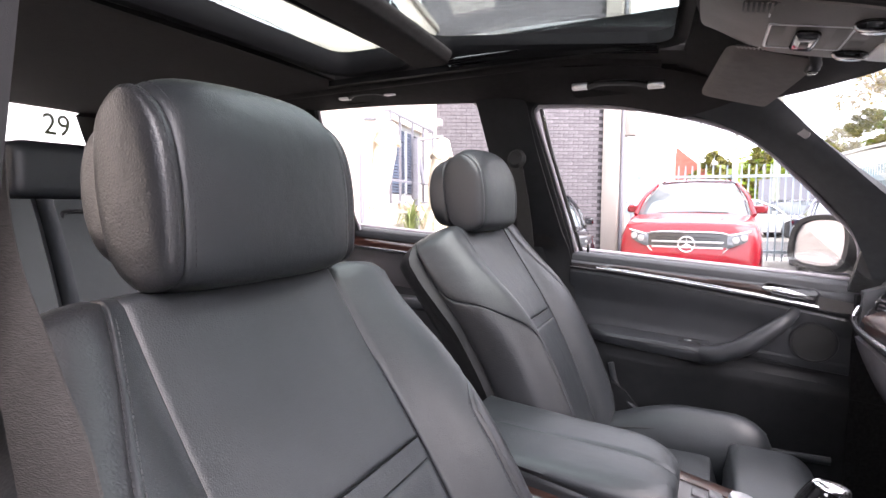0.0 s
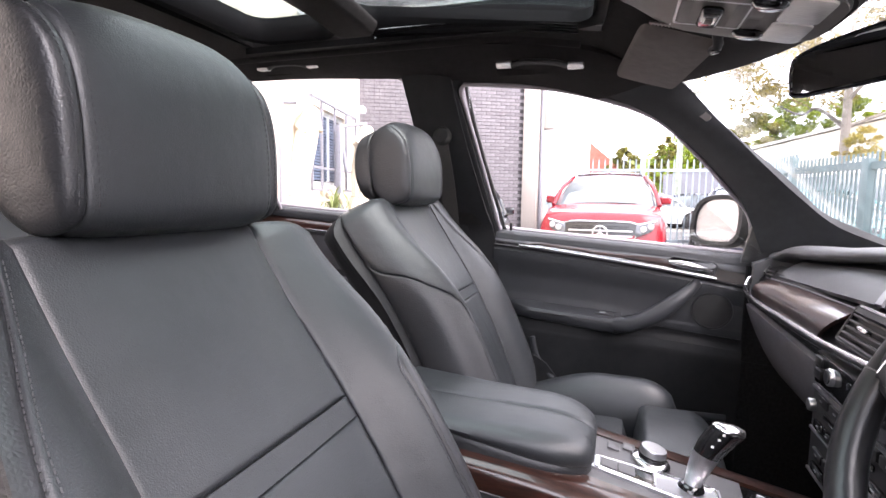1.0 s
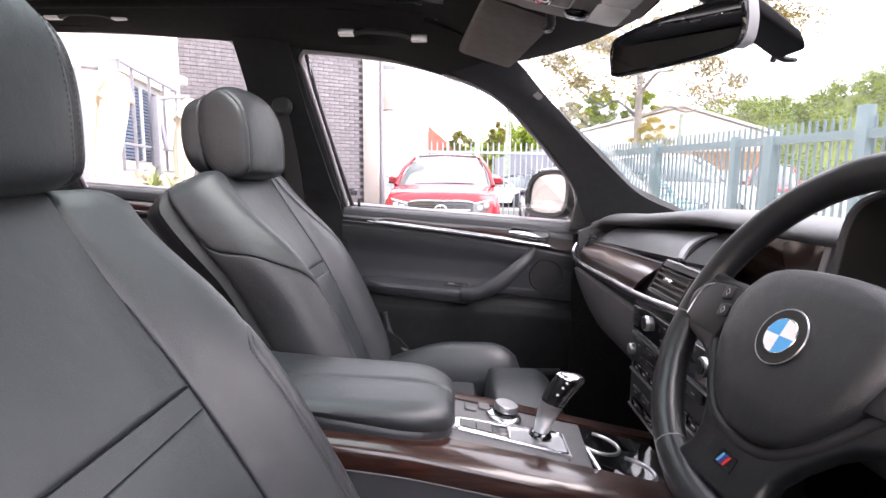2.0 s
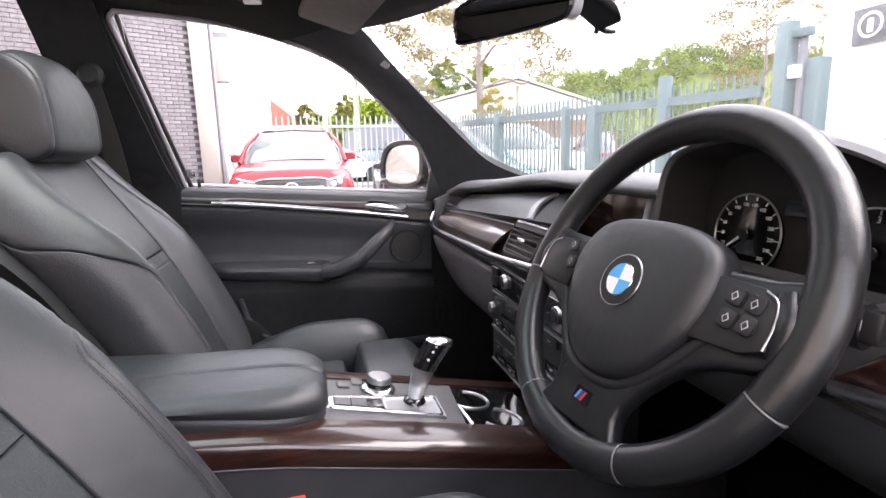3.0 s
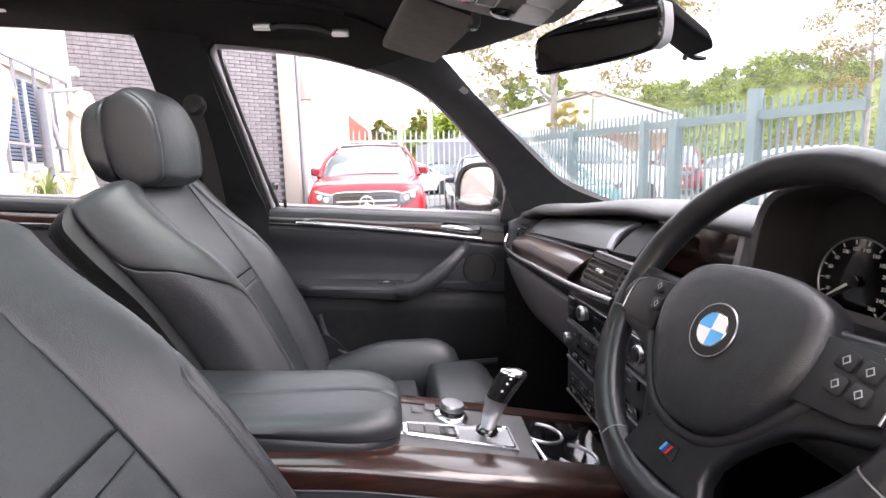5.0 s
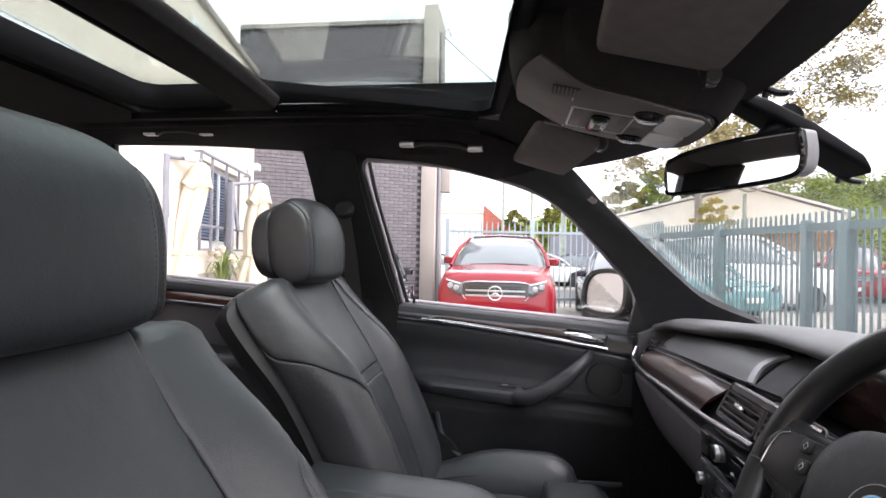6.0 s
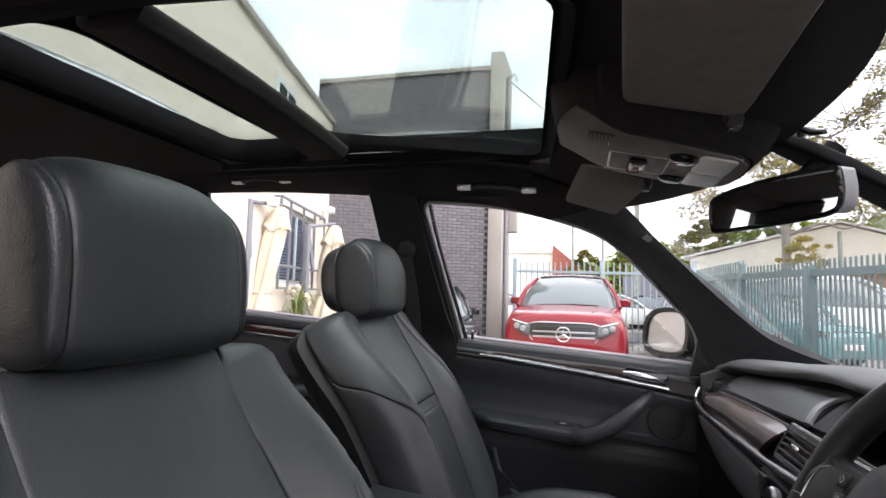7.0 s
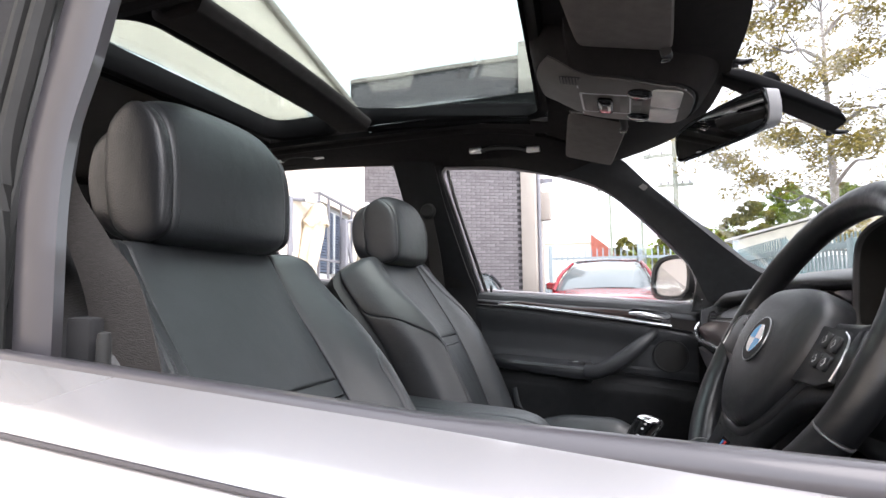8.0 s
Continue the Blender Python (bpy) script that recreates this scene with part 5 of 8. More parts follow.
def dial(cy, cz, r, marks, red, needle):
    m = aim((0.468, cy, cz), (-1, 0, 0.12))
    d = part("dial", lathe([(0.001, 0.0), (r, 0.0), (r, -0.004)], 40, m), GLOSSBLACK, bin_, "round dial with white figures")
    part("dial_ring", moved_to(tube([Vector((r * math.cos(a), r * math.sin(a), 0.001)) for a in [radians(-68 + 316 * k / 60) for k in range(61)]], 0.0012, 6), m), ALU, d, "bright ring")
    n = len(marks)
    for k, t in enumerate(marks):
        a = radians(225 - 270 * k / (n - 1))
        c, s_ = math.cos(a), math.sin(a)
        tick = box(-0.0022, 0.0022, -0.00045, 0.00045, 0.0, 0.0012)
        part("tick", moved_to(tick, m @ Matrix.Translation((c * r * 0.90, s_ * r * 0.90, 0)) @ Euler((0, 0, a)).to_matrix().to_4x4()), REDMARK if red and k >= n - 2 else WHITEMARK, d)
        if t:
            writing("figure", t, 0.0058 if n > 9 else 0.0085, m @ Matrix.Translation((c * r * 0.74, s_ * r * 0.74, 0.0012)), WHITEMARK, d, 0.0002)
    if red:
        part("red_band", moved_to(tube([Vector((r * 0.95 * math.cos(b_), r * 0.95 * math.sin(b_), 0.0012)) for b_ in [radians(-42 + 36 * k / 12) for k in range(13)]], 0.0014, 6), m), REDMARK, d)
    part("needle", moved_to(prism([(-0.002, -0.006), (0.002, -0.006), (0.0006, r * 0.86), (-0.0006, r * 0.86)], 0.001, Matrix.Translation((0, 0, 0.004)) @ Euler((0, 0, radians(needle))).to_matrix().to_4x4()), m), WHITEMARK, d)
    part("hub", lathe([(0.006, 0.002), (0.006, 0.006), (0.001, 0.007)], 14, m), PLASTIC, d)
    return d


dial(-0.304, 1.094, 0.047, ["", "20", "40", "60", "80", "100", "120", "140", "160", "180", "200", "220", "240", "260"], False, 128)
dial(-0.447, 1.0965, 0.0415, ["0", "1", "2", "3", "4", "5", ""], True, 135)
part("dial_display", moved_to(box(-0.02, 0.02, -0.008, 0.008, 0, 0.002), aim((0.468, -0.375, 1.130), (-1, 0, 0.1))), DARKGLASS, bin_)

# driver's side: walnut end piece, chrome strip, light switch, knee panel
wb_ = spline([(0.386, -0.490, 1.002), (0.385, -0.523, 1.007), (0.386, -0.556, 1.012)], 6)
wt_ = spline([(0.388, -0.492, 1.006), (0.398, -0.508, 1.029), (0.410, -0.525, 1.044), (0.421, -0.545, 1.056), (0.424, -0.572, 1.058)], 3)
part("wood_end", between(wt_, wb_, 8, 0.007, (-0.8, 0, 0.6), 0.006), WOOD, dash, "lacquered walnut end piece")
for y0, z0, y1, z1 in ((-0.490, 1.000, -0.554, 1.0075), (-0.557, 1.008, -0.720, 1.026)):
    part("chrome_strip", tube([(0.381, y0 + (y1 - y0) * k / 6, z0 + (z1 - z0) * k / 6) for k in range(7)], 0.0052, 10, flat=1.3), ALU, dash, "satin chrome strip")
part("side_backing", dash_sheet([(0.44, 1.070), (0.428, 1.062), (0.415, 1.045), (0.400, 1.012), (0.392, 0.990), (0.398, 0.978), (0.41, 0.965)], -0.72, -0.17, 14, 18, 0.008), DASH, dash)
# end vent with a curved grey frame
ev = part("air_vent", between(spline([(0.400, -0.580, 1.058), (0.405, -0.65, 1.064), (0.41, -0.71, 1.06)], 6), spline([(0.384, -0.560, 1.014), (0.384, -0.64, 1.022), (0.388, -0.71, 1.03)], 6), 6, 0.004, (-0.8, 0, 0.6), 0.006), RUBBER, dash, "dark end air vent")
part("vent_frame", tube(spline([(0.386, -0.714, 1.030), (0.381, -0.64, 1.020), (0.380, -0.575, 1.014), (0.383, -0.568, 1.024), (0.392, -0.583, 1.048), (0.400, -0.60, 1.058), (0.404, -0.71, 1.060)], 5), 0.0024, 8), ALU, ev, "satin grey frame")
for k in range(4):
    t_ = 0.18 + 0.2 * k
    part("slat", tube([(0.384 + 0.018 * t_ - 0.004, y, 1.014 + 0.044 * t_ + 0.01 * (-0.57 - y)) for y in (-0.582, -0.64, -0.70)], 0.0024, 6, flat=1.6), PLASTIC, ev)
part("vent_wheel", lathe([(0.010, -0.003), (0.010, 0.003)], 16, aim((0.388, -0.568, 1.036), (0, -1, 0.1))), RUBBER, ev)
lamp = part("light_switch", moved_to(box(-0.045, 0.045, -0.022, 0.022, 0, 0.008, 0.004), aim((0.396, -0.628, 0.963), (-1, 0, 0.05))), GLOSSBLACK, dash, "glossy black headlamp switch panel")
part("switch_knob", lathe([(0.013, 0), (0.013, 0.010), (0.010, 0.012), (0.001, 0.012)], 20, aim((0.388, -0.632, 0.963), (-1, 0, 0.05))), ALU, lamp)
part("switch_mark", moved_to(box(-0.003, 0.003, -0.002, 0.002, 0, 0.0006), aim((0.387, -0.587, 0.968), (-1, 0, 0.05))), WHITEMARK, lamp)
part("switch_edge", tube([(0.388, -0.580, 0.951), (0.387, -0.60, 0.943), (0.388, -0.67, 0.943)], 0.0012, 6), ALU, lamp)
knee = sp2([(0.396, 0.984), (0.398, 0.960), (0.406, 0.932), (0.440, 0.908), (0.53, 0.885), (0.66, 0.86), (0.80, 0.84)])
part("knee_panel", dash_sheet(knee, -0.548, -0.16, 12, 20, 0.01), DOORSKIN, dash, "padded knee panel with a sewn edge")
part("side_panel", dash_sheet(knee, -0.72, -0.5505, 8, 20, 0.01), LOWPLASTIC, dash)
stitches([(0.3955 if z > 0.955 else 0.3955 + (0.955 - z) * 0.075, -0.546, z) for z in [0.982 - 0.004 * k for k in range(11)]], STITCH, dash)
part("column_shroud", loft([[c + Vector((0, a, b)) for a, b in rounded(0.105 * k, 0.10 * k, 0.035 * k, 5)] for c, k in ((Vector((0.30, -0.36, 1.045)), 0.72), (Vector((0.34, -0.36, 1.03)), 0.95), (Vector((0.46, -0.36, 1.0)), 1.15))]), PLASTIC, dash)
st_l = part("wiper_stalk", tube(spline([(0.335, -0.42, 1.055), (0.37, -0.465, 1.058), (0.382, -0.512, 1.058)], 5), lambda t: 0.009 + 0.007 * t, 10, flat=1.2), PLASTIC, dash, "black wiper stalk")
part("stalk_tip", moved_to(box(-0.020, 0.020, -0.013, 0.013, -0.010, 0.012, 0.004), aim((0.382, -0.507, 1.059), (-1, -0.15, 0.2))), PLASTIC, st_l)
part("stalk_mark", moved_to(box(-0.006, 0.006, -0.004, 0.004, 0.0118, 0.0126), aim((0.382, -0.507, 1.059), (-1, -0.15, 0.2))), WHITEMARK, st_l)

# ---------------------------------------------------------------- steering wheel
wheel = thing("steering_wheel", "thick black leather three-spoke steering wheel, worn at the rim", "steering wheel")
MW = aim((0.298, -0.352, 1.064), (-math.cos(radians(29)) * 0.996, -0.075, math.sin(radians(29))))
RR = 0.1772
MH = MW @ Matrix.Translation((0, -0.013, 0))
def wp(x, y, z=0.0):
    return MW @ Vector((x, y, z))
GREYSEAM = material("pale_seam", (0.20, 0.20, 0.20), 0.7)
def rim_piece(a0, a1, r, n):
    return tube([wp(RR * math.cos(radians(a0 + (a1 - a0) * k / n)), RR * math.sin(radians(a0 + (a1 - a0) * k / n))) for k in range(n + 1)], r, 14, up=MW.to_3x3() @ Vector((0, 0, 1)), flat=0.92)
# grips at the sides are fatter and pierced, top and bottom smooth
for a0, a1, lab in ((-19.6, 187.6, "smooth worn upper rim"), (188.4, 242.6, "perforated grip"), (243.4, 295.6, "smooth lower rim"), (296.4, 339.6, "perforated grip")):
    part("rim", rim_piece(a0, a1, lambda t: 0.0176 + 0.0010 * math.sin(math.pi * t), 28), WHEEL_LEATHER, wheel, lab)
for a in (-20, 188, 243, 296):
    part("rim_seam", rim_piece(a - 0.22, a + 0.22, 0.0179, 2), GREYSEAM, wheel)

def spoke(outline, z0, z1, mat, nm, lab="", bev=0.006):
    return part(nm, prism(outline, z1 - z0, MH @ Matrix.Translation((0, 0, z0)), bev, 3), mat, wheel, lab)
half_plate = [(0.0, 0.052), (0.055, 0.052), (0.100, 0.044), (0.140, 0.046), (0.170, 0.052), (0.172, -0.014), (0.158, -0.026), (0.140, -0.031), (0.118, -0.037), (0.098, -0.047), (0.080, -0.064), (0.064, -0.085), (0.053, -0.105), (0.052, -0.122), (0.064, -0.146)]
spoke(half_plate + [(-a, b) for a, b in half_plate[:0:-1]], -0.012, 0.009, WHEEL_LEATHER, "spoke_frame", "moulded black spokes", 0.007)
# raised lip that frames the airbag cover below
lip = spline([(0.140, 0.0, 0), (0.106, -0.016, 0), (0.084, -0.044, 0), (0.058, -0.074, 0), (0.032, -0.091, 0), (0.0, -0.095, 0), (-0.032, -0.091, 0), (-0.058, -0.074, 0), (-0.084, -0.044, 0), (-0.106, -0.016, 0), (-0.140, 0.0, 0)], 6)
part("spoke_lip", tube([MH @ Vector((p.x, p.y, 0.008)) for p in lip], 0.0062, 10, up=MW.to_3x3() @ Vector((0, 0, 1)), flat=0.8), PLASTIC, wheel, "black lip round the cover")
for sgn in (1, -1):
    rest_ = spline([(sgn * 0.152, 0.036, 0.010), (sgn * 0.160, 0.012, 0.013), (sgn * 0.163, -0.016, 0.010)], 5)
    part("thumb_rest", tube([MH @ p for p in rest_], lambda t: 0.011 - 0.005 * abs(2 * t - 1), 12, up=MW.to_3x3() @ Vector((0, 0, 1)), flat=0.4), WHEEL_LEATHER, wheel)
# airbag pad: a domed shield
pad_out = spline([(0.005, 0.074, 0), (0.060, 0.070, 0), (0.092, 0.052, 0), (0.100, 0.020, 0), (0.093, -0.020, 0), (0.070, -0.060, 0), (0.042, -0.083, 0), (0.008, -0.090, 0), (-0.026, -0.083, 0), (-0.058, -0.055, 0), (-0.083, -0.012, 0), (-0.087, 0.030, 0), (-0.060, 0.065, 0)], 5, True)
rings = [[MH @ Vector((p.x * f, p.y * f - 0.008 * (1 - f), z)) for p in pad_out] for f, z in ((1.0, -0.006), (1.0, 0.012), (0.985, 0.018), (0.95, 0.0225), (0.86, 0.0265), (0.70, 0.0295), (0.5, 0.0312), (0.25, 0.0320), (0.02, 0.0322))]
pad_ob = part("airbag_pad", loft(rings), PADGRAIN, wheel, "domed grained airbag cover")
# round badge, quartered blue and white in a dark ring
mb = MH @ Matrix.Translation((0.009, 0.003, 0.0312))
bd = part("badge", lathe([(0.0265, 0.0), (0.0265, 0.002), (0.025, 0.0032), (0.001, 0.0034)], 32, mb), RUBBER, pad_ob, "round enamel badge")
part("badge_ring", tube([mb @ Vector((0.0258 * math.cos(a), 0.0262 * math.sin(a), 0.0024)) for a in [k * math.tau / 40 for k in range(40)]], 0.0007, 6, True), ALU, bd)
part("badge_inner_ring", tube([mb @ Vector((0.0166 * math.cos(a), 0.0166 * math.sin(a), 0.0034)) for a in [k * math.tau / 40 for k in range(40)]], 0.0008, 6, True), CHROME, bd)
for q in range(4):
    pts = [(0, 0)] + [(0.0162 * math.cos(radians(90 * q + 10 * k)), 0.0162 * math.sin(radians(90 * q + 10 * k))) for k in range(10)]
    part("badge_quarter", prism(pts, 0.0008, mb @ Matrix.Translation((0, 0, 0.0034))), BLUEMARK if q % 2 else WHITEMARK, bd)
# small striped tag on the lower spoke
tagb = part("spoke_tag", prism(rounded(0.024, 0.016, 0.002), 0.002, MW @ Matrix.Translation((0.004, -0.130, 0.0085))), GLOSSBLACK, wheel, "small striped metal tag")
for k, m_ in enumerate((BLUEMARK, material("navy", (0.03, 0.05, 0.25), 0.3), REDMARK)):
    part("stripe", prism([(-0.008 + 0.004 * k, -0.005), (-0.005 + 0.004 * k, -0.005), (-0.001 + 0.004 * k, 0.005), (-0.004 + 0.004 * k, 0.005)], 0.0006, MW @ Matrix.Translation((0.003, -0.130, 0.0105))), m_, tagb)
GREYMARK = material("grey_marking", (0.42, 0.42, 0.43), 0.5)
for sgn in (1, -1):
    pod = part("switch_pod", prism([(sgn * 0.086, 0.036), (sgn * 0.140, 0.034), (sgn * 0.155, 0.022), (sgn * 0.158, -0.012), (sgn * 0.140, -0.020), (sgn * 0.092, -0.022)], 0.006, MH @ Matrix.Translation((0, 0, 0.011)), 0.002), PLASTIC, wheel, "moulded switch pod")
    for cx_, cy_ in (((0.1205, 0.0215), (0.1390, 0.0190), (0.1210, 0.0025), (0.1390, 0.0015)) if sgn > 0 else ((0.107, 0.027), (0.099, 0.007))):
        at_ = MH @ Matrix.Translation((sgn * cx_, cy_, 0.0170)) @ pose(0, 0, 0, 0, 0, -8 * sgn)
        bt = part("button", prism(rounded(0.0150, 0.0150, 0.003), 0.0030, at_, 0.001), PLASTIC, pod)
        for w_ in (0.0044, 0.0030):
            part("button_mark", prism([(-w_ * 0.8, 0), (0, -w_), (w_ * 0.8, 0), (0, w_)], 0.0003 + (0.0044 - w_) * 0.12, at_ @ Matrix.Translation((0, 0, 0.0029))), GREYMARK if w_ > 0.004 else PLASTIC, bt)
    part("trim_line", tube([MH @ Vector((sgn * a, b, 0.0168)) for a, b in sp2([(0.1413, 0.0320), (0.1535, 0.0250), (0.1580, 0.0060), (0.1575, -0.0120)])], 0.0009, 6), ALU, wheel)

# ---------------------------------------------------------------- centre console
console = thing("centre_console", "walnut-edged centre console with padded armrest", "console")
def console_side(sgn):
    def fn(u, v):
        x = -0.36 + 1.0 * u
        return (x, sgn * (0.130 + 0.006 * math.sin(math.pi * v) - 0.012 * v), 0.820 - 0.2 * (x + 0.03) - 0.037 - 0.020 * smooth(-x, 0.05, 0.34) - 0.30 * v)
    return sheet(fn, 16, 6, 0.012)
def cz(x):
    return 0.820 - 0.2 * (x + 0.03)
def console_wood(sgn):
    prof = spline([(0.075, 0.003, 0), (0.098, 0.002, 0), (0.118, -0.003, 0), (0.128, -0.010, 0), (0.1315, -0.019, 0), (0.132, -0.038, 0)], 3)
    def fn(u, v):
        x = -0.34 + 0.76 * u
        k = v * (len(prof) - 1)
        i = min(int(k), len(prof) - 2)
        p = prof[i].lerp(prof[i + 1], k - i)
        sag = 0.020 * smooth(-x, 0.05, 0.34)
        return (x, sgn * p.x, cz(x) + p.y - sag)
    return sheet(fn, 30, 15, 0.006)
for sgn in (1, -1):
    part("side_panel", console_side(sgn), CONSOLE_SIDE, console, "charcoal side panel")
    part("wood_edge", console_wood(sgn), WOOD, console, "lacquered walnut edging")
    part("edge_line", tube([(x, sgn * 0.1325, cz(x) - 0.040 - 0.020 * smooth(-x, 0.05, 0.34)) for x in [-0.34 + 0.76 * k / 24 for k in range(25)]], 0.0012, 6), CONSOLE_TOP, console)
part("top_plate", sheet(lambda u, v: (-0.06 + (0.215 + 0.015 * v) * u, -0.077 + 0.154 * v, cz(-0.06 + (0.215 + 0.015 * v) * u)), 8, 6, 0.01), CONSOLE_TOP, console, "grey console top")
# armrest: padded lid with a seam down the middle, on a soft base
def arm_front(t):
    e = min(1, (1 - t) / 0.27)
    return math.sqrt(max(0.0, 1 - (1 - e) ** 2))
def seam_z(x):
    return 0.862 - 0.16 * (x + 0.196)
rings, base_rings = [], []
for k in range(31):
    t = (k / 30) if k < 20 else 1 - (1 - k / 30) ** 1.3 * (1 / 3) ** (1 - 1.3)
    x = -0.36 + 0.343 * t
    e = arm_front(t)
    w = 0.106 * (0.52 + 0.48 * e)
    zs = seam_z(x)
    zt = max(zs + 0.004, 0.892 - 0.012 * t - (0.892 - 0.012 - zs - 0.016) * (1 - e) * 0.9)
    h = zt - zs
    half_ = [(-w + 0.003, 0.0), (-w, 0.10), (-w - 0.002, 0.40), (-w + 0.003, 0.68), (-w + 0.014, 0.87), (-w + 0.032, 0.96), (-0.045, 1.0), (-0.012, 1.0), (-0.004, 0.985), (-0.0014, 0.93)]
    rings.append([Vector((x, a, zs + b * h)) for a, b in half_] + [Vector((x, -a, zs + b * h)) for a, b in half_[::-1]])
    wb = 0.104 * (0.50 + 0.50 * e)
    base_rings.append([Vector((x - 0.004, a * wb, zs + b)) for a, b in ((-0.96, -0.060), (-1, -0.045), (-1.0, -0.010), (-0.985, -0.0015), (-0.95, 0.001), (0.95, 0.001), (0.985, -0.0015), (1.0, -0.010), (1, -0.045), (0.96, -0.060))])
part("armrest_pad", loft(rings), LEATHER, console, "padded black leather armrest lid", 50)
part("armrest_base", loft(base_rings), LEATHER_SIDE, console, "", 50)
# bright plate, selector and controller
def plate_pt(u, v, h=0.0):
    x = -0.020 + 0.184 * u
    y0, y1 = -0.043 - 0.012 * u, -0.006 + 0.024 * u
    return Vector((x, y0 + (y1 - y0) * v, cz(x) + 0.004 + h))
pl = part("selector_plate", sheet(lambda u, v: plate_pt(u, v), 6, 4, 0.005), ALU, console, "satin aluminium plate round the selector")
part("plate_inset", sheet(lambda u, v: plate_pt(0.06 + 0.42 * u, 0.14 + 0.72 * v, 0.0015), 4, 3, 0.003), GLOSSBLACK, pl)
for k in range(2):
    part("button", sheet(lambda u, v: plate_pt(0.075 + 0.135 * k + 0.125 * u, 0.20 + 0.60 * v, 0.004), 3, 3, 0.003), CONSOLE_TOP, pl)
part("plate_frame", tube([plate_pt(0.03 + 0.94 * (0.5 + a), 0.5 + b, 0.001) for a, b in rounded(1, 0.94, 0.06, 3)], 0.0022, 6, True), CHROME, pl)
part("inset_frame", tube([plate_pt(0.27 + 0.44 * a, 0.5 + b, 0.002) for a, b in rounded(1, 0.80, 0.08, 3)], 0.0014, 6, True), CHROME, pl)
part("selector_gaiter", lathe([(0.020, 0), (0.017, 0.006), (0.011, 0.010)], 20, pose(0.121, -0.006, cz(0.121) + 0.004)), GLOSSBLACK, console)
lever = thing("gear_selector", "silver gear selector with glossy black grip, on the console", "gear lever")
path = [(0.121, -0.006, 0.787), (0.125, -0.008, 0.811), (0.132, -0.011, 0.836), (0.143, -0.014, 0.864), (0.156, -0.017, 0.886), (0.165, -0.019, 0.898), (0.174, -0.021, 0.902)]
size = [(0.0105, 0.0105), (0.0120, 0.0120), (0.0155, 0.0150), (0.0185, 0.0160), (0.0205, 0.0165), (0.0195, 0.0150), (0.010, 0.008)]
pp, ss = spline(path, 5), spline([(a, b, 0) for a, b in size], 5)
def lev(i0, i1, grow=1.0, a0=0.0, a1=math.tau, n=22):
    return loft([[p + Vector((q.x * grow * math.cos(a), q.y * grow * math.sin(a), -0.35 * q.x * math.cos(a))) for a in [a0 + (a1 - a0) * k / n for k in range(n)]] for p, q in list(zip(pp, ss))[i0:i1]])
part("stem", lev(0, 14), ALU, lever, "satin silver stem")
lg = part("grip", lev(13, 27), GLOSSBLACK, lever, "glossy black grip")
part("cap", lev(24, 31, 1.02), CHROME, lever, "bright chrome cap")
part("back_strip", lev(13, 26, 1.06, -1.3, 0.9, 12), CHROME, lever, "bright chrome side strip")
for k in range(3):
    c_ = pp[17 + 3 * k]
    part("mark", moved_to(box(-0.0018, 0.0018, -0.0016, 0.0016, 0, 0.0006), aim(c_ + Vector((-0.006, -ss[17 + 3 * k].y * 0.99, 0)), (-0.25, -1, 0.2))), WHITEMARK, lg)
kn = thing("rotary_controller", "silver rotary controller knob on the console", "knob")
kc = pose(0.066, 0.036, cz(0.066), 0, 11)
part("collar", lathe([(0.031, 0.0), (0.031, 0.005), (0.028, 0.009), (0.021, 0.011)], 32, kc), CHROME, kn)
part("dial", lathe([(0.0195, 0.009), (0.0205, 0.013), (0.0205, 0.026), (0.0190, 0.0285), (0.001, 0.0290)], 32, kc), ALU, kn, "knurled silver dial")
part("band", lathe([(0.0206, 0.011), (0.0210, 0.012), (0.0210, 0.017), (0.0206, 0.018)], 32, kc), GLOSSBLACK, kn)
for x_, y_ in ((0.010, 0.052), (0.034, 0.066)):
    part("button", moved_to(box(-0.012, 0.012, -0.010, 0.010, 0, 0.004, 0.002), aim((x_, y_, cz(x_)), (0.2, 0, 1))), CONSOLE_TOP, console)
# cup holders ahead of the selector
tray = part("cup_tray", sheet(lambda u, v: (0.165 + 0.16 * u, -0.076 + 0.152 * v, cz(0.165 + 0.16 * u) - 0.004 - 0.045 * math.sin(math.pi * u) ** 0.5 * math.sin(math.pi * v) ** 0.5), 14, 14, 0.004), GLOSSBLACK, console, "black cup holder tray")
for x_, y_ in ((0.225, 0.030), (0.262, -0.036)):
    part("cup_ring", tube([(x_ + 0.036 * math.cos(a), y_ + 0.034 * math.sin(a), cz(x_ + 0.036 * math.cos(a)) - 0.006) for a in [radians(-150 + 240 * k / 24) for k in range(25)]], 0.0032, 8), ALU, tray, "grey cup ring")
part("tray_edge", sheet(lambda u, v: (0.157 + 0.035 * u + 0.01 * v, -0.077 + 0.154 * v, cz(0.165) - 0.001 - 0.006 * u), 4, 6, 0.004), CONSOLE_TOP, console)
part("cup_bar", tube([(0.196, -0.022, cz(0.196) + 0.004), (0.200, -0.082, cz(0.2) + 0.004)], 0.0036, 8), CHROME, console, "bright tray catch")

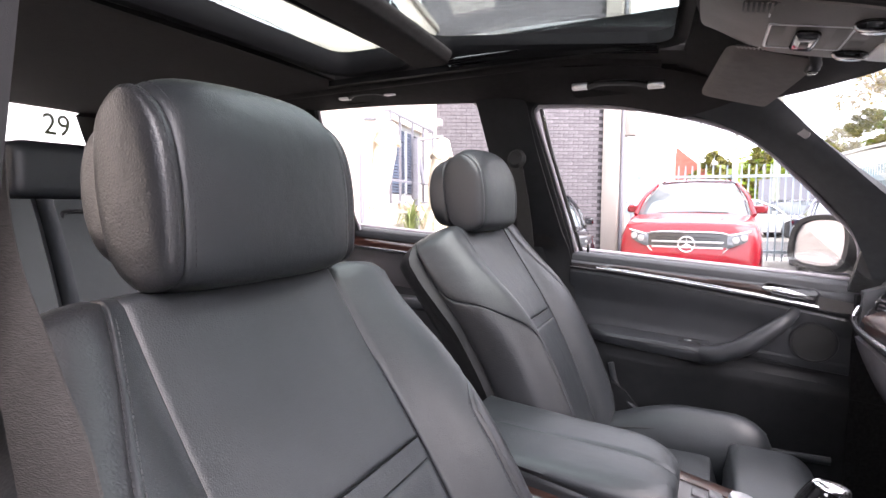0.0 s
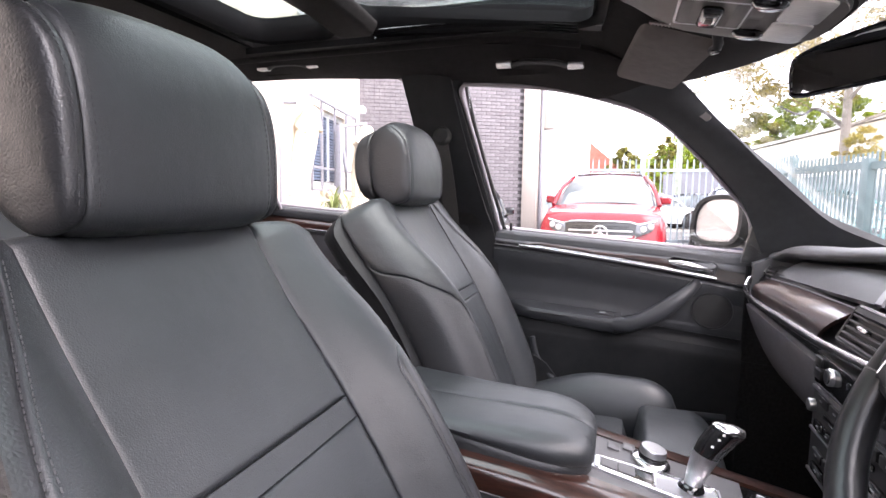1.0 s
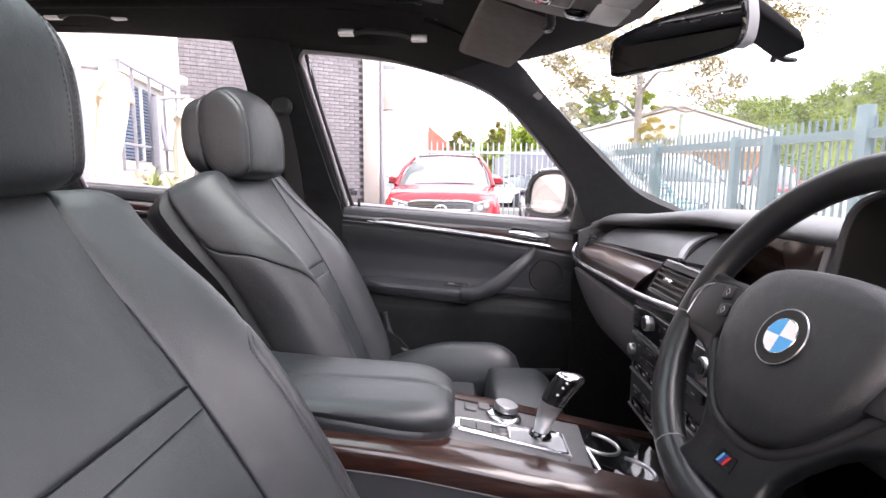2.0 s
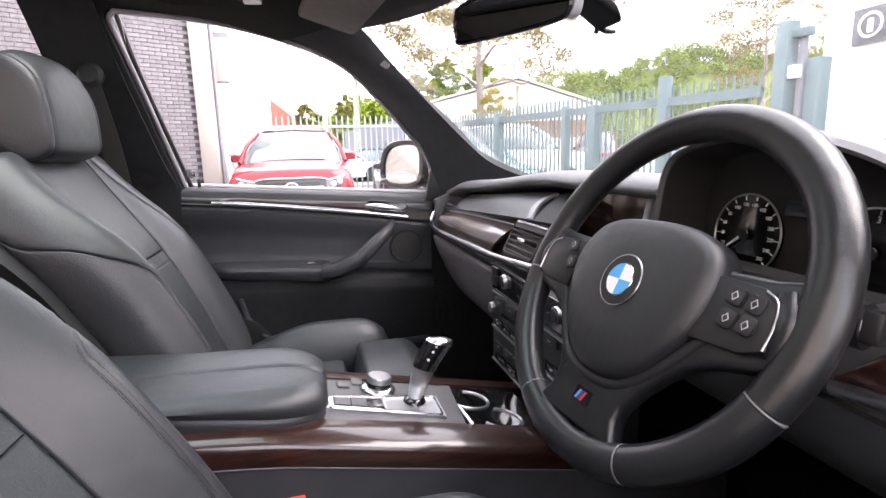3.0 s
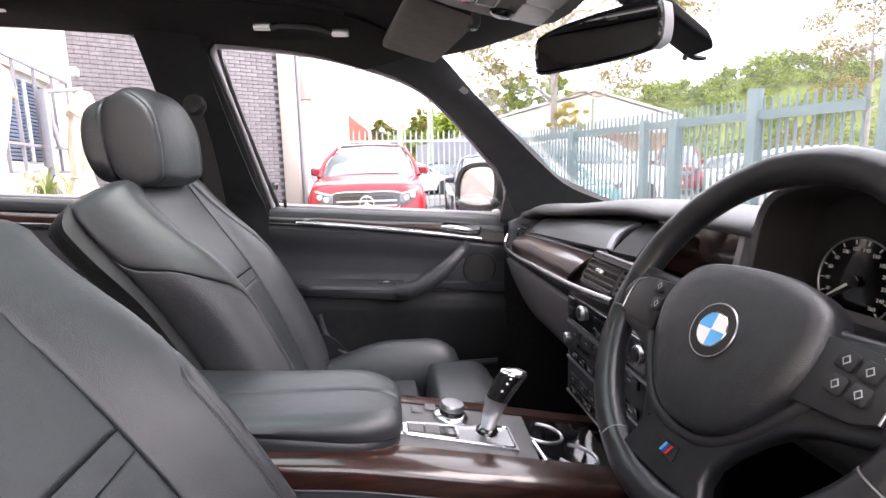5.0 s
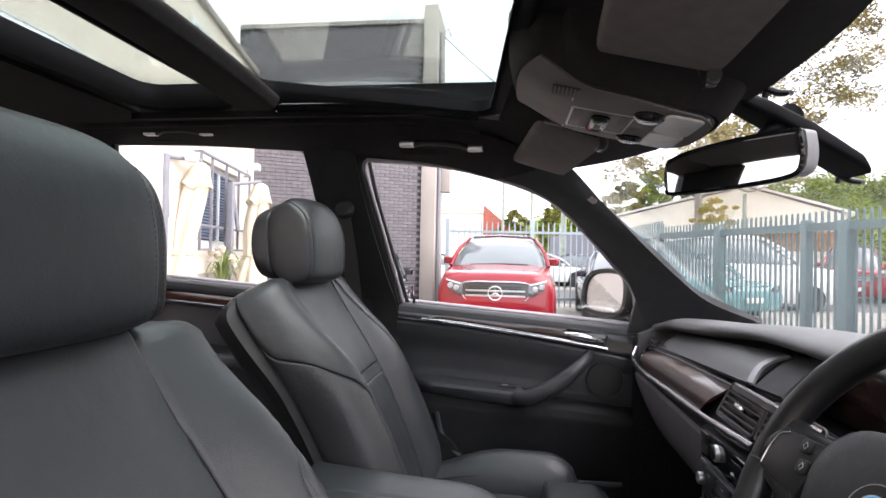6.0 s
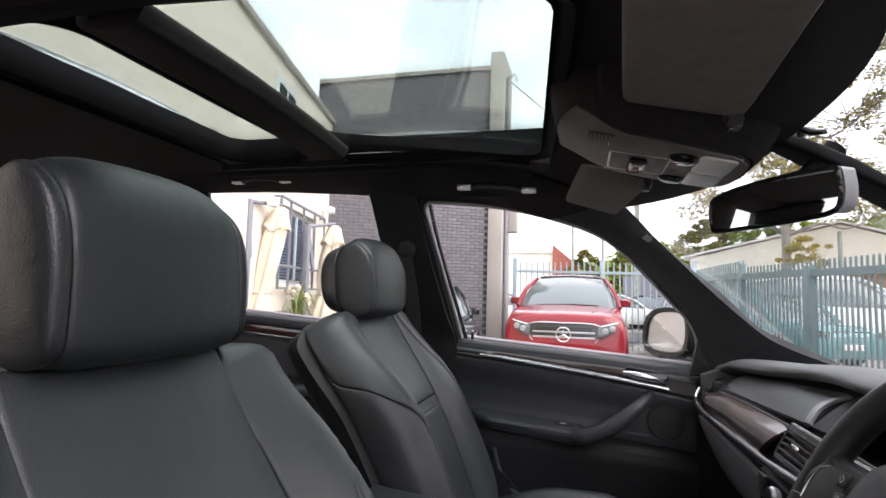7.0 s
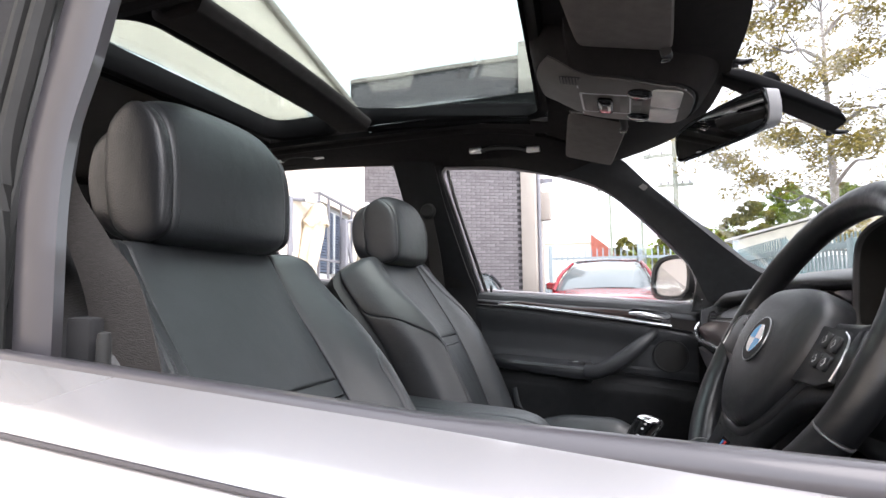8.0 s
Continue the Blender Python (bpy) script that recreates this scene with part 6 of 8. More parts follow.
# ---------------------------------------------------------------- overhead fittings
def grab_handle(x0, x1, y, z0, z1):
    g = thing("grab_handle", "folded ceiling grab handle with silver ends", "grab handle", group="ceiling grab handles")
    d = Vector((x1 - x0, 0, z1 - z0))
    for k in (0, 1):
        p = Vector((x0, y, z0)) + d * k
        part("mount", box(p.x - 0.020, p.x + 0.020, y - 0.010, y + 0.012, p.z - 0.008, p.z + 0.008, 0.004), ALU, g, "satin silver end cap")
    part("bar", tube(spline([(x0 + 0.02, y - 0.004, z0 + d.z * 0.15 - 0.002), (x0 + d.x * 0.3, y - 0.012, z0 + d.z * 0.3 + 0.004), (x0 + d.x * 0.7, y - 0.012, z0 + d.z * 0.7 + 0.004), (x1 - 0.02, y - 0.004, z1 - d.z * 0.15 - 0.002)], 5), 0.0075, 8), PLASTIC, g)
    part("recess", prism(rounded(abs(x1 - x0) + 0.05, 0.04, 0.015), 0.004, aim(((x0 + x1) / 2, y + 0.026, (z0 + z1) / 2 + 0.004), (0, -0.7, -0.6))), HEADLINER, g)
    return g
grab_handle(-0.292, -0.115, 0.515, 1.558, 1.545)
grab_handle(-1.03, -0.86, 0.530, 1.600, 1.598)

def visor(y_in, y_out, x0, x1, z0, z1, skew):
    """From the inner to the outer end; x and z at the rear and front edges."""
    v = thing("sun_visor", "grey cloth sun visor folded up against the ceiling", "sun visor", group="sun visors")
    rings = []
    for k in range(17):
        t = k / 16
        y = y_in + (y_out - y_in) * t
        e = math.sqrt(max(0.0, 1 - abs(2 * t - 1) ** 9)) * 0.93 + 0.07
        m, h = (x0 + x1) / 2 - skew * t, (x1 - x0) / 2
        rings.append([Vector((m + h * a * (0.90 + 0.10 * e), y, z0 + (z1 - z0) * (a + 1) / 2 - 0.004 * t - 0.009 * b * e)) for a, b in ((-1.0, -0.6), (-1.0, 0.3), (-0.95, 0.8), (-0.8, 1.0), (0.0, 1.05), (0.8, 1.0), (0.95, 0.8), (1.0, 0.3), (1.0, -0.6), (0.0, -0.9))])
    part("panel", loft(rings), VISOR, v)
    sg = 1 if y_in > 0 else -1
    cl = part("clip", tube(spline([(x1 - 0.012, y_in - sg * 0.012, z1 + 0.012), (x1 - 0.008, y_in - sg * 0.004, z1 - 0.008), (x1 - 0.012, y_in + sg * 0.022, z1 - 0.010)], 5), 0.008, 10), PLASTIC, v, "black retaining clip")
    part("clip_face", box(x1 - 0.018, x1 - 0.004, y_in + sg * 0.004 - 0.006, y_in + sg * 0.004 + 0.006, z1 - 0.019, z1 - 0.014, 0.002), GLOSSBLACK, cl)
    return v
visor(0.150, 0.515, 0.024, 0.150, 1.519, 1.482, 0.045)
visor(-0.190, -0.560, 0.074, 0.212, 1.512, 1.484, 0.025)

ohc = thing("overhead_console", "grey roof console with reading lamps and switches", "overhead console")
def ohc_surf(u, v):
    c = abs(2 * v - 1)
    x = -0.012 + 0.268 * u + 0.030 * c ** 4 * (1 - 2 * u)
    y = -0.002 + (-0.108 + 0.216 * v) * (1 - 0.10 * smooth(u, 0.5, 1.0))
    return (x, y, 1.549 - 0.050 * smooth(u, -0.10, 0.34) - 0.052 * max(0.0, u - 0.28) - 0.006 * (1 - c ** 4))
part("shell", sheet(ohc_surf, 24, 20, 0.006), CONSOLE_GREY, ohc, "rounded grey moulding")
# cloth-covered skirt between the moulding and the ceiling
loop_ = [(k / 12, 0) for k in range(12)] + [(1, k / 12) for k in range(12)] + [(1 - k / 12, 1) for k in range(12)] + [(0, 1 - k / 12) for k in range(12)]
mid_ = Vector((0.125, 0.0, 0))
def skirt(out_, up_):
    res = []
    for u, v in loop_:
        p = Vector(ohc_surf(u, v))
        d = Vector((p.x - mid_.x, p.y - mid_.y, 0)).normalized()
        res.append(p + d * out_ * (0.35 if d.x < -0.5 else 1.0) + Vector((0, 0, up_)))
    return res
part("edge_trim", loft([skirt(-0.004, -0.001), skirt(0.0, -0.0035), skirt(0.003, -0.001), skirt(0.003, 0.004)], caps=False), PLASTIC, ohc)
part("cloth_surround", loft([skirt(0.001, 0.002), skirt(0.008, -0.001), skirt(0.022, 0.012), skirt(0.042, 0.045), skirt(0.050, 0.085)], caps=False), HEADLINER, ohc, "charcoal cloth surround")
def ohc_at(u, v, n=0.0):
    p = Vector(ohc_surf(u, v))
    a, c = Vector(ohc_surf(min(1, u + 0.02), v)) - p, Vector(ohc_surf(u, min(1, v + 0.02))) - p
    nn = a.cross(c).normalized()
    if nn.z > 0:
        nn = -nn
    return aim(p + nn * n, nn, (1, 0, 0))
# speaker grilles flank the switch; many fine bars
for v in (0.085, 0.915):
    g = part("speaker_grille", prism(rounded(0.026, 0.112, 0.004), 0.002, ohc_at(0.36, v, 0.001), 0.0006), PLASTIC, ohc, "fine pierced grille")
    for k in range(20):
        part("grille_bar", moved_to(box(-0.012, 0.012, -0.0012, 0.0012, 0.002, 0.0034), ohc_at(0.36, v) @ Matrix.Translation((0, -0.052 + 0.0055 * k, 0.001))), CONSOLE_GREY, g)
    for k in range(6):
        part("vent_rib", moved_to(box(-0.005, 0.005, -0.0011, 0.0011, 0.0, 0.0035), ohc_at(0.33, 0.5 + (v - 0.5) * 0.80) @ Matrix.Translation((0, -0.015 + 0.006 * k, 0.001))), ALU, ohc)
sw = part("switch_panel", prism(rounded(0.100, 0.088, 0.005), 0.003, ohc_at(0.455, 0.5, 0.001), 0.001), CONSOLE_GREY, ohc)
part("switch_well", prism(rounded(0.092, 0.046, 0.020), 0.002, ohc_at(0.455, 0.5, 0.0035)), RUBBER, sw)
part("roof_switch", moved_to(box(-0.036, 0.036, -0.014, 0.014, 0, 0.010, 0.006, 3), ohc_at(0.455, 0.5, 0.005)), GLOSSBLACK, sw, "glossy black roof rocker")
part("switch_tip", moved_to(box(-0.008, 0.008, -0.005, 0.005, 0.009, 0.0125, 0.001), ohc_at(0.455, 0.5, 0.005)), CONSOLE_GREY, sw)
for sgn in (-1, 1):
    part("panel_button", moved_to(box(-0.044, 0.044, -0.007, 0.007, 0, 0.003, 0.001), ohc_at(0.455, 0.5, 0.0035) @ Matrix.Translation((0, sgn * 0.033, 0))), CONSOLE_GREY, sw)
part("switch_bezel", tube([ohc_at(0.455, 0.5, 0.0048) @ Vector((a, b, 0)) for a, b in rounded(0.100, 0.088, 0.005)], 0.0020, 6, True), ALU, sw, "satin bezel")
part("button_bar", prism(rounded(0.13, 0.022, 0.003), 0.003, ohc_at(0.66, 0.5, 0.001), 0.001), CONSOLE_GREY, ohc)
for k in range(2):
    part("lamp_button", moved_to(box(-0.021, 0.021, -0.008, 0.008, 0, 0.0035, 0.001), ohc_at(0.66, 0.38 + 0.24 * k, 0.003)), CONSOLE_GREY, ohc)
FROST = material("frosted_lens", (0.70, 0.69, 0.66), 0.18, spec=0.6, var=0.06, scale=60, bump=0.3, bscale=300)
for v in (0.20, 0.80):
    part("lamp_pivot", lathe([(0.021, -0.002), (0.021, 0.008), (0.016, 0.012), (0.001, 0.0125)], 24, ohc_at(0.68, v, 0.001)), GLOSSBLACK, ohc, "round black reading lamp")
for v in (0.28, 0.72):
    part("reading_lamp", prism(rounded(0.084, 0.050, 0.010), 0.005, ohc_at(0.84, v, 0.004), 0.0015), FROST, ohc, "frosted reading lamp lens")
part("lamp_edge", tube([ohc_at(0.84, 0.5, 0.002) @ Vector((a, b, 0)) for a, b in rounded(0.176, 0.058, 0.012)], 0.002, 6, True), ALU, ohc)
for k, v in enumerate((0.35, 0.5, 0.65)):
    part("microphone_slot", prism(rounded(0.012, 0.005, 0.001), 0.001, ohc_at(0.95, v, 0.001)), RUBBER, ohc)

mirror = thing("rear_view_mirror", "black rear-view mirror with silver edge, on the windscreen", "mirror")
MM = aim((0.300, 0.0125, 1.412), (-0.87, -0.493, -0.052))
outl = [(-0.122, -0.018), (-0.116, -0.034), (-0.06, -0.037), (0.06, -0.036), (0.110, -0.030), (0.122, -0.012), (0.122, 0.020), (0.112, 0.034), (0.05, 0.038), (-0.05, 0.036), (-0.112, 0.026), (-0.122, 0.008)]
mo = spline([(a * 0.97, b * 0.92, 0) for a, b in outl], 4, True)
part("housing", loft([[MM @ Vector((p.x * f, p.y * f, z)) for p in mo] for f, z in ((0.5, -0.034), (0.82, -0.026), (0.97, -0.010), (1.0, 0.0), (0.985, 0.004))]), PLASTIC, mirror)
part("mirror_glass", loft([[MM @ Vector((p.x * f, p.y * f, z)) for p in mo] for f, z in ((0.93, 0.0035), (0.93, 0.0055))]), MIRROR, mirror, "silvered mirror glass")
cap_ = [p for p in mo[8:] + mo[:8] if p.x > 0.098]
cap_.sort(key=lambda p: p.y)
CAPGREY = material("satin_grey", (0.20, 0.20, 0.21), 0.45, metal=0.3, var=0.05, scale=40)
part("end_cap", sheet(lambda u, v: MM @ (lambda p, z: Vector((p.x * (1.012 - 0.012 * v * v), p.y * (1.012 - 0.012 * v * v), z)))(cap_[min(len(cap_) - 1, int(round(u * (len(cap_) - 1))))], 0.005 - 0.024 * v), len(cap_) - 1, 4, 0.003), CAPGREY, mirror, "silver end cap")
part("bezel", tube([MM @ Vector((p.x * 0.965, p.y * 0.965, 0.003)) for p in mo], 0.0042, 6, True), GLOSSBLACK, mirror)
part("stem", tube(spline([MM @ Vector((0, 0.0, -0.03)), (0.345, 0.0, 1.445), (0.385, 0.0, 1.49)], 5), 0.016, 10), ROOFBLACK, mirror)
pod_ = [Vector((0.300, 0.0, 1.506)), Vector((0.345, 0.005, 1.487)), Vector((0.41, 0.016, 1.452)), Vector((0.478, 0.030, 1.413))]
part("sensor_cover", loft([[p + Vector((-0.5 * b, a, b)) for a, b in rounded(0.080 * k, h_, 0.010, 4)] for p, k, h_ in zip(pod_, (0.62, 0.80, 0.95, 1.0), (0.026, 0.034, 0.038, 0.030))]), ROOFBLACK, mirror, "black rain sensor cover")
for c_, d_ in (((0.323, -0.080, 1.492), (0.45, -0.85, -0.25)), ((0.488, 0.052, 1.396), (0.45, -0.85, -0.25))):
    clip = thing("windscreen_clip", "small black plastic clip stuck on the windscreen", "clip", group="windscreen clips")
    C_, D_ = Vector(c_), Vector(d_).normalized()
    part("arm", tube(spline([C_ - D_ * 0.016 + Vector((0, 0, -0.006)), C_ - D_ * 0.010 + Vector((0, 0, 0.004)), C_ + D_ * 0.006, C_ + D_ * 0.022], 4), lambda t: 0.0045 + 0.003 * math.sin(math.pi * t), 8, flat=0.7), PLASTIC, clip)


# ---------------------------------------------------------------- the cream building
cream = structure("wall_cream", slab_on_wall(2.50, 16, 0, 4.75, -0.25, 0), CREAM, "cream rendered building wall", "wall")
for s0, s1, z0, z1 in ((-0.5, 0.50, 0, 4.75), (0.50, 2.50, 0, 1.36), (0.50, 2.50, 2.60, 4.75)):
    structure("wall_cream", slab_on_wall(s0, s1, z0, z1, -0.25, 0), CREAM, "cream rendered building wall", "wall")
structure("wall_cream_end", slab_on_wall(-0.5, -0.496, 0, 4.75, -6.0, -0.25), CREAM)
structure("wall_coping", slab_on_wall(-0.56, 16, 4.75, 4.86, -0.30, 0.06, 0.01), BEIGE)
structure("wall_plinth", slab_on_wall(-0.5, 16, 0, 0.95, 0.002, 0.02), BEIGE)
win = thing("shuttered_window", "blue-shuttered window behind a grey steel grille", "window")
part("frame", slab_on_wall(0.50, 2.50, 1.36, 2.60, -0.14, -0.10), WHITESTEEL, win)
part("glass", slab_on_wall(0.60, 2.40, 1.44, 2.52, -0.10, -0.09), DARKGLASS, win)
BLIND = material("slate_blue_shutter", (0.10, 0.13, 0.19), 0.6, var=0.1, scale=20)
for k in range(22):
    part("shutter_slat", slab_on_wall(0.95, 2.14, 1.46 + k * 0.048, 1.496 + k * 0.048, -0.088, -0.065, 0.004), BLIND, win)
for s0 in (0.62, 1.45, 2.36):
    part("mullion", slab_on_wall(s0, s0 + 0.05, 1.44, 2.52, -0.09, -0.04), WHITESTEEL, win)
for z0 in (1.28, 1.62, 2.64):
    part("grille_bar", slab_on_wall(0.30, 2.72, z0, z0 + 0.035, 0.10, 0.135), GREYPAINT, win)
for s0 in (0.30, 0.95, 1.6, 2.25, 2.69):
    part("grille_upright", slab_on_wall(s0, s0 + 0.03, 1.28, 2.675, 0.095, 0.13), GREYPAINT, win)
for s0 in (0.30, 2.69):
    part("grille_bracket", slab_on_wall(s0, s0 + 0.03, 2.64, 2.67, 0.0, 0.13), GREYPAINT, win)
upw = thing("upper_window", "small white upper-storey window set in the wall", "window")
part("frame", slab_on_wall(2.05, 2.95, 3.72, 4.42, 0.004, 0.05, 0.005), WHITESTEEL, upw)
part("pane", slab_on_wall(2.14, 2.46, 3.80, 4.34, 0.05, 0.056), DARKGLASS, upw)
part("pane", slab_on_wall(2.54, 2.86, 3.80, 4.34, 0.05, 0.056), DARKGLASS, upw)
for s0, z0 in ((3.2, 2.46), (0.10, 2.85), (-0.05, 2.35)):
    lamp_ = thing("wall_lamp", "small white floodlight fixed to the cream wall", "lamp", group="wall lamps")
    part("bracket", slab_on_wall(s0, s0 + 0.05, z0, z0 + 0.05, 0.0, 0.12), WHITESTEEL, lamp_)
    part("housing", slab_on_wall(s0 - 0.08, s0 + 0.12, z0 - 0.05, z0 + 0.08, 0.12, 0.24, 0.02), WHITESTEEL, lamp_)
number = thing("bay_number", "black bay number painted on a pale panel, on the wall", "sign")
part("panel", slab_on_wall(6.6, 8.9, 1.30, 1.95, 0.003, 0.012), WHITEWALL, number)
writing("digits", "29", 0.165, wall_frame(7.863, 1.697, 0.016), GLOSSBLACK, number, 0.001)


def parasol(top, foot, pole, height, lab):
    """A closed cantilever parasol: upright, strut, gathered canvas."""
    p = thing("parasol", lab, "parasol", (0, 0, 0), "closed parasols")
    px_, py_ = pole
    part("upright", box(px_ - 0.05, px_ + 0.05, py_ - 0.04, py_ + 0.04, 0.05, height, 0.008), GREYPAINT, p)
    part("base_plate", box(px_ - 0.35, px_ + 0.35, py_ - 0.35, py_ + 0.35, 0.0, 0.06, 0.01), GREYPAINT, p)
    part("strut", tube([(px_, py_, height - 0.05), Vector((px_, py_, height)).lerp(Vector(foot), 0.42)], 0.035, 8), GREYPAINT, p)
    T, F = Vector(top), Vector(foot)
    part("arm", tube([(px_, py_, height - 0.03), T + Vector((0, 0, 0.03))], 0.028, 8), GREYPAINT, p)
    rings = []
    prof = [(0.0, 0.05), (0.03, 0.11), (0.10, 0.14), (0.18, 0.19), (0.185, 0.15), (0.30, 0.155), (0.45, 0.15), (0.60, 0.125), (0.67, 0.115), (0.70, 0.14), (0.80, 0.19), (0.95, 0.25), (1.0, 0.26)]
    for i, (t, r) in enumerate(prof):
        c = T.lerp(F, t)
        ring = []
        for k in range(40):
            a = k * math.tau / 40
            rr = r * (1 + (0.08 + 0.12 * t) * math.sin(a * 7 + 2.3 * t) + 0.07 * math.sin(a * 13 + 4 * t) + 0.10 * math.sin(a * 3 + 5 * t))
            ring.append(c + Vector((rr * math.cos(a), rr * math.sin(a), -0.10 * math.sin(a * 5 + 1) * max(0.0, t - 0.7) - 0.05 * math.sin(a * 4) * (1 if i == 3 else 0))))
        rings.append(ring)
    cv = part("canvas", loft(rings), CANVAS, p, "gathered cream canvas", 60)
    c = T.lerp(F, 0.67)
    part("tie", tube([c + Vector((0.135 * math.cos(a), 0.135 * math.sin(a), 0)) for a in [k * math.tau / 20 for k in range(20)]], 0.012, 6, True), CANVAS, cv)
    return p


parasol((-4.20, 5.72, 2.46), (-4.24, 5.22, 0.62), (-4.22, 5.01), 2.45, "closed cream canvas parasol on a grey cantilever pole")
parasol((-4.20, 7.42, 2.42), (-4.26, 7.18, 0.62), (-4.40, 6.85), 2.36, "closed cream canvas parasol beside the window")
# potted plant below the window
pot = thing("potted_plant", "spiky green pot plant beside the cream wall", "plant")
pc = Vector((-4.28, 6.45, 0))
part("pot", lathe([(0.15, 0), (0.20, 0.45), (0.21, 0.62), (0.19, 0.63), (0.17, 0.58), (0.001, 0.57)], 18, Matrix.Translation(pc)), BEIGE, pot)
LEAF = material("strap_leaf", (0.16, 0.20, 0.06), 0.6, var=0.3, scale=6)
rnd = random.Random(4)
for k in range(34):
    a, h, L = rnd.random() * math.tau, 0.75 + 0.45 * rnd.random(), 0.20 + 0.22 * rnd.random()
    d_ = Vector((math.cos(a), math.sin(a), 0))
    b0 = pc + Vector((0, 0, 0.6 + 0.25 * rnd.random()))
    pts = [b0, b0 + d_ * L * 0.4 + Vector((0, 0, h * 0.38)), b0 + d_ * L + Vector((0, 0, h * 0.42)), b0 + d_ * L * 1.4 + Vector((0, 0, h * 0.22))]
    part("leaf", tube(spline(pts, 3), lambda t: 0.018 * (1 - 0.9 * t), 4, flat=0.25), LEAF, pot)
for k in range(5):
    q = pc + Vector((0.16 * math.cos(k * 1.3), 0.16 * math.sin(k * 1.3), 1.12 + 0.04 * k))
    part("flower", lathe([(0.005, -0.05), (0.05, 0), (0.055, 0.05), (0.02, 0.08)], 9, Matrix.Translation(q)), CANVAS, pot)

# ---------------------------------------------------------------- the charcoal brick building
BY = 10.6
BR0, BR1 = Vector((-5.35, 8.72, 0)), Vector((-2.03, 10.6, 0))
BDIR = (BR1 - BR0).normalized()
BLEN = (BR1 - BR0).length
BRICKM = Matrix.Translation(BR0) @ Euler((0, 0, math.atan2(BDIR.y, BDIR.x))).to_matrix().to_4x4()


def brick_top(x):
    """The raked parapet."""
    return 5.61 + 0.84 * x / BLEN


def on_brick(bm):
    bm.transform(BRICKM)
    return bm


structure("wall_brick", on_brick(prism([(0, 0), (BLEN, 0), (BLEN, brick_top(BLEN)), (0, brick_top(0))], 0.3, Matrix(((1, 0, 0, 0), (0, 0, 1, 0), (0, 1, 0, 0), (0, 0, 0, 1))))), MORTAR, "charcoal painted brick building", "wall")
structure("wall_brick_cap", on_brick(prism([(0, brick_top(0)), (BLEN, brick_top(BLEN)), (BLEN, brick_top(BLEN) + 0.08), (0, brick_top(0) + 0.08)], 0.36, Matrix(((1, 0, 0, 0), (0, 0, 1, -0.06), (0, 1, 0, 0), (0, 0, 0, 1))))), BEIGE)
structure("wall_column", box(-2.03, -1.72, BY - 0.10, BY + 1.2, 0, 6.82, 0.01), BEIGE, "pale rendered corner column", "wall")
db = thing("downpipe", "grey downpipe with wires on the building corner", "pipe")
part("pipe", tube([(-1.675, BY + 0.2, 0.0), (-1.675, BY + 0.2, 6.3)], 0.04, 8), GREYPAINT, db)
part("bend", tube([(-1.675, BY + 0.2, 6.25), (-1.52, BY + 0.2, 6.4), (-1.45, BY + 0.2, 6.2)], 0.02, 6), GREYPAINT, db)
wb = thing("meter_box", "beige metal box on a bracket, on the building side", "box")
part("box", box(-1.718, -1.47, BY + 0.5, BY + 0.8, 2.75, 3.4, 0.01), BEIGE, wb)
part("bracket", box(-1.718, -1.40, BY + 0.55, BY + 0.6, 3.62, 3.72), GREYPAINT, wb)

# ---------------------------------------------------------------- palisade fences
def picket_mesh(h, w=0.045):
    b = prism([(-w / 2, 0), (w / 2, 0), (w / 2, h - 0.09), (w * 0.28, h), (0, h - 0.035), (-w * 0.28, h), (-w / 2, h - 0.09)], 0.022, Matrix(((1, 0, 0, 0), (0, 0, 1, -0.011), (0, 1, 0, 0), (0, 0, 0, 1))))
    me = finish(b, 20)
    return me


def fence_run(name, p0, p1, h, mat, pitch, lab, rails=(0.25, -0.26), post_every=2.4, lift=0.05, post_h=0.06, rail=0.05, ends=(True, True), width=0.045, post_w=0.05, posts=None):
    p0, p1 = Vector((*p0, 0)), Vector((*p1, 0))
    d = p1 - p0
    L = d.length
    ang = math.atan2(d.y, d.x)
    f = thing(name, lab, "fence")
    turn = Matrix.Translation(p0) @ Euler((0, 0, ang)).to_matrix().to_4x4()
    for r in rails:
        z = r if r > 0 else h + r
        part("rail", moved_to(box(0, L, -0.02 - rail * 0.5, 0.02 + rail * 0.1, z - rail, z + rail), turn), mat, f)
    me = picket_mesh(h - lift, width)
    me.materials.append(mat)
    n = int(L / pitch)
    for k in range(n + 1):
        ob = new("picket", me)
        ob.matrix_basis = turn @ Matrix.Translation((k * pitch, 0.035, lift))
        ob.parent = f
    for along_, half_w, top_ in posts or ():
        part("post", moved_to(box(along_ - half_w, along_ + half_w, -0.075, 0.035, 0, top_, 0.006), turn), mat, f)
    if posts:
        return f
    m = max(1, round(L / post_every))
    for k in range(m + 1):
        if (k == 0 and not ends[0]) or (k == m and not ends[1]):
            continue
        part("post", moved_to(box(L * k / m - post_w, L * k / m + post_w, -0.07, 0.03, 0, h + post_h, 0.006), turn), mat, f)
    return f


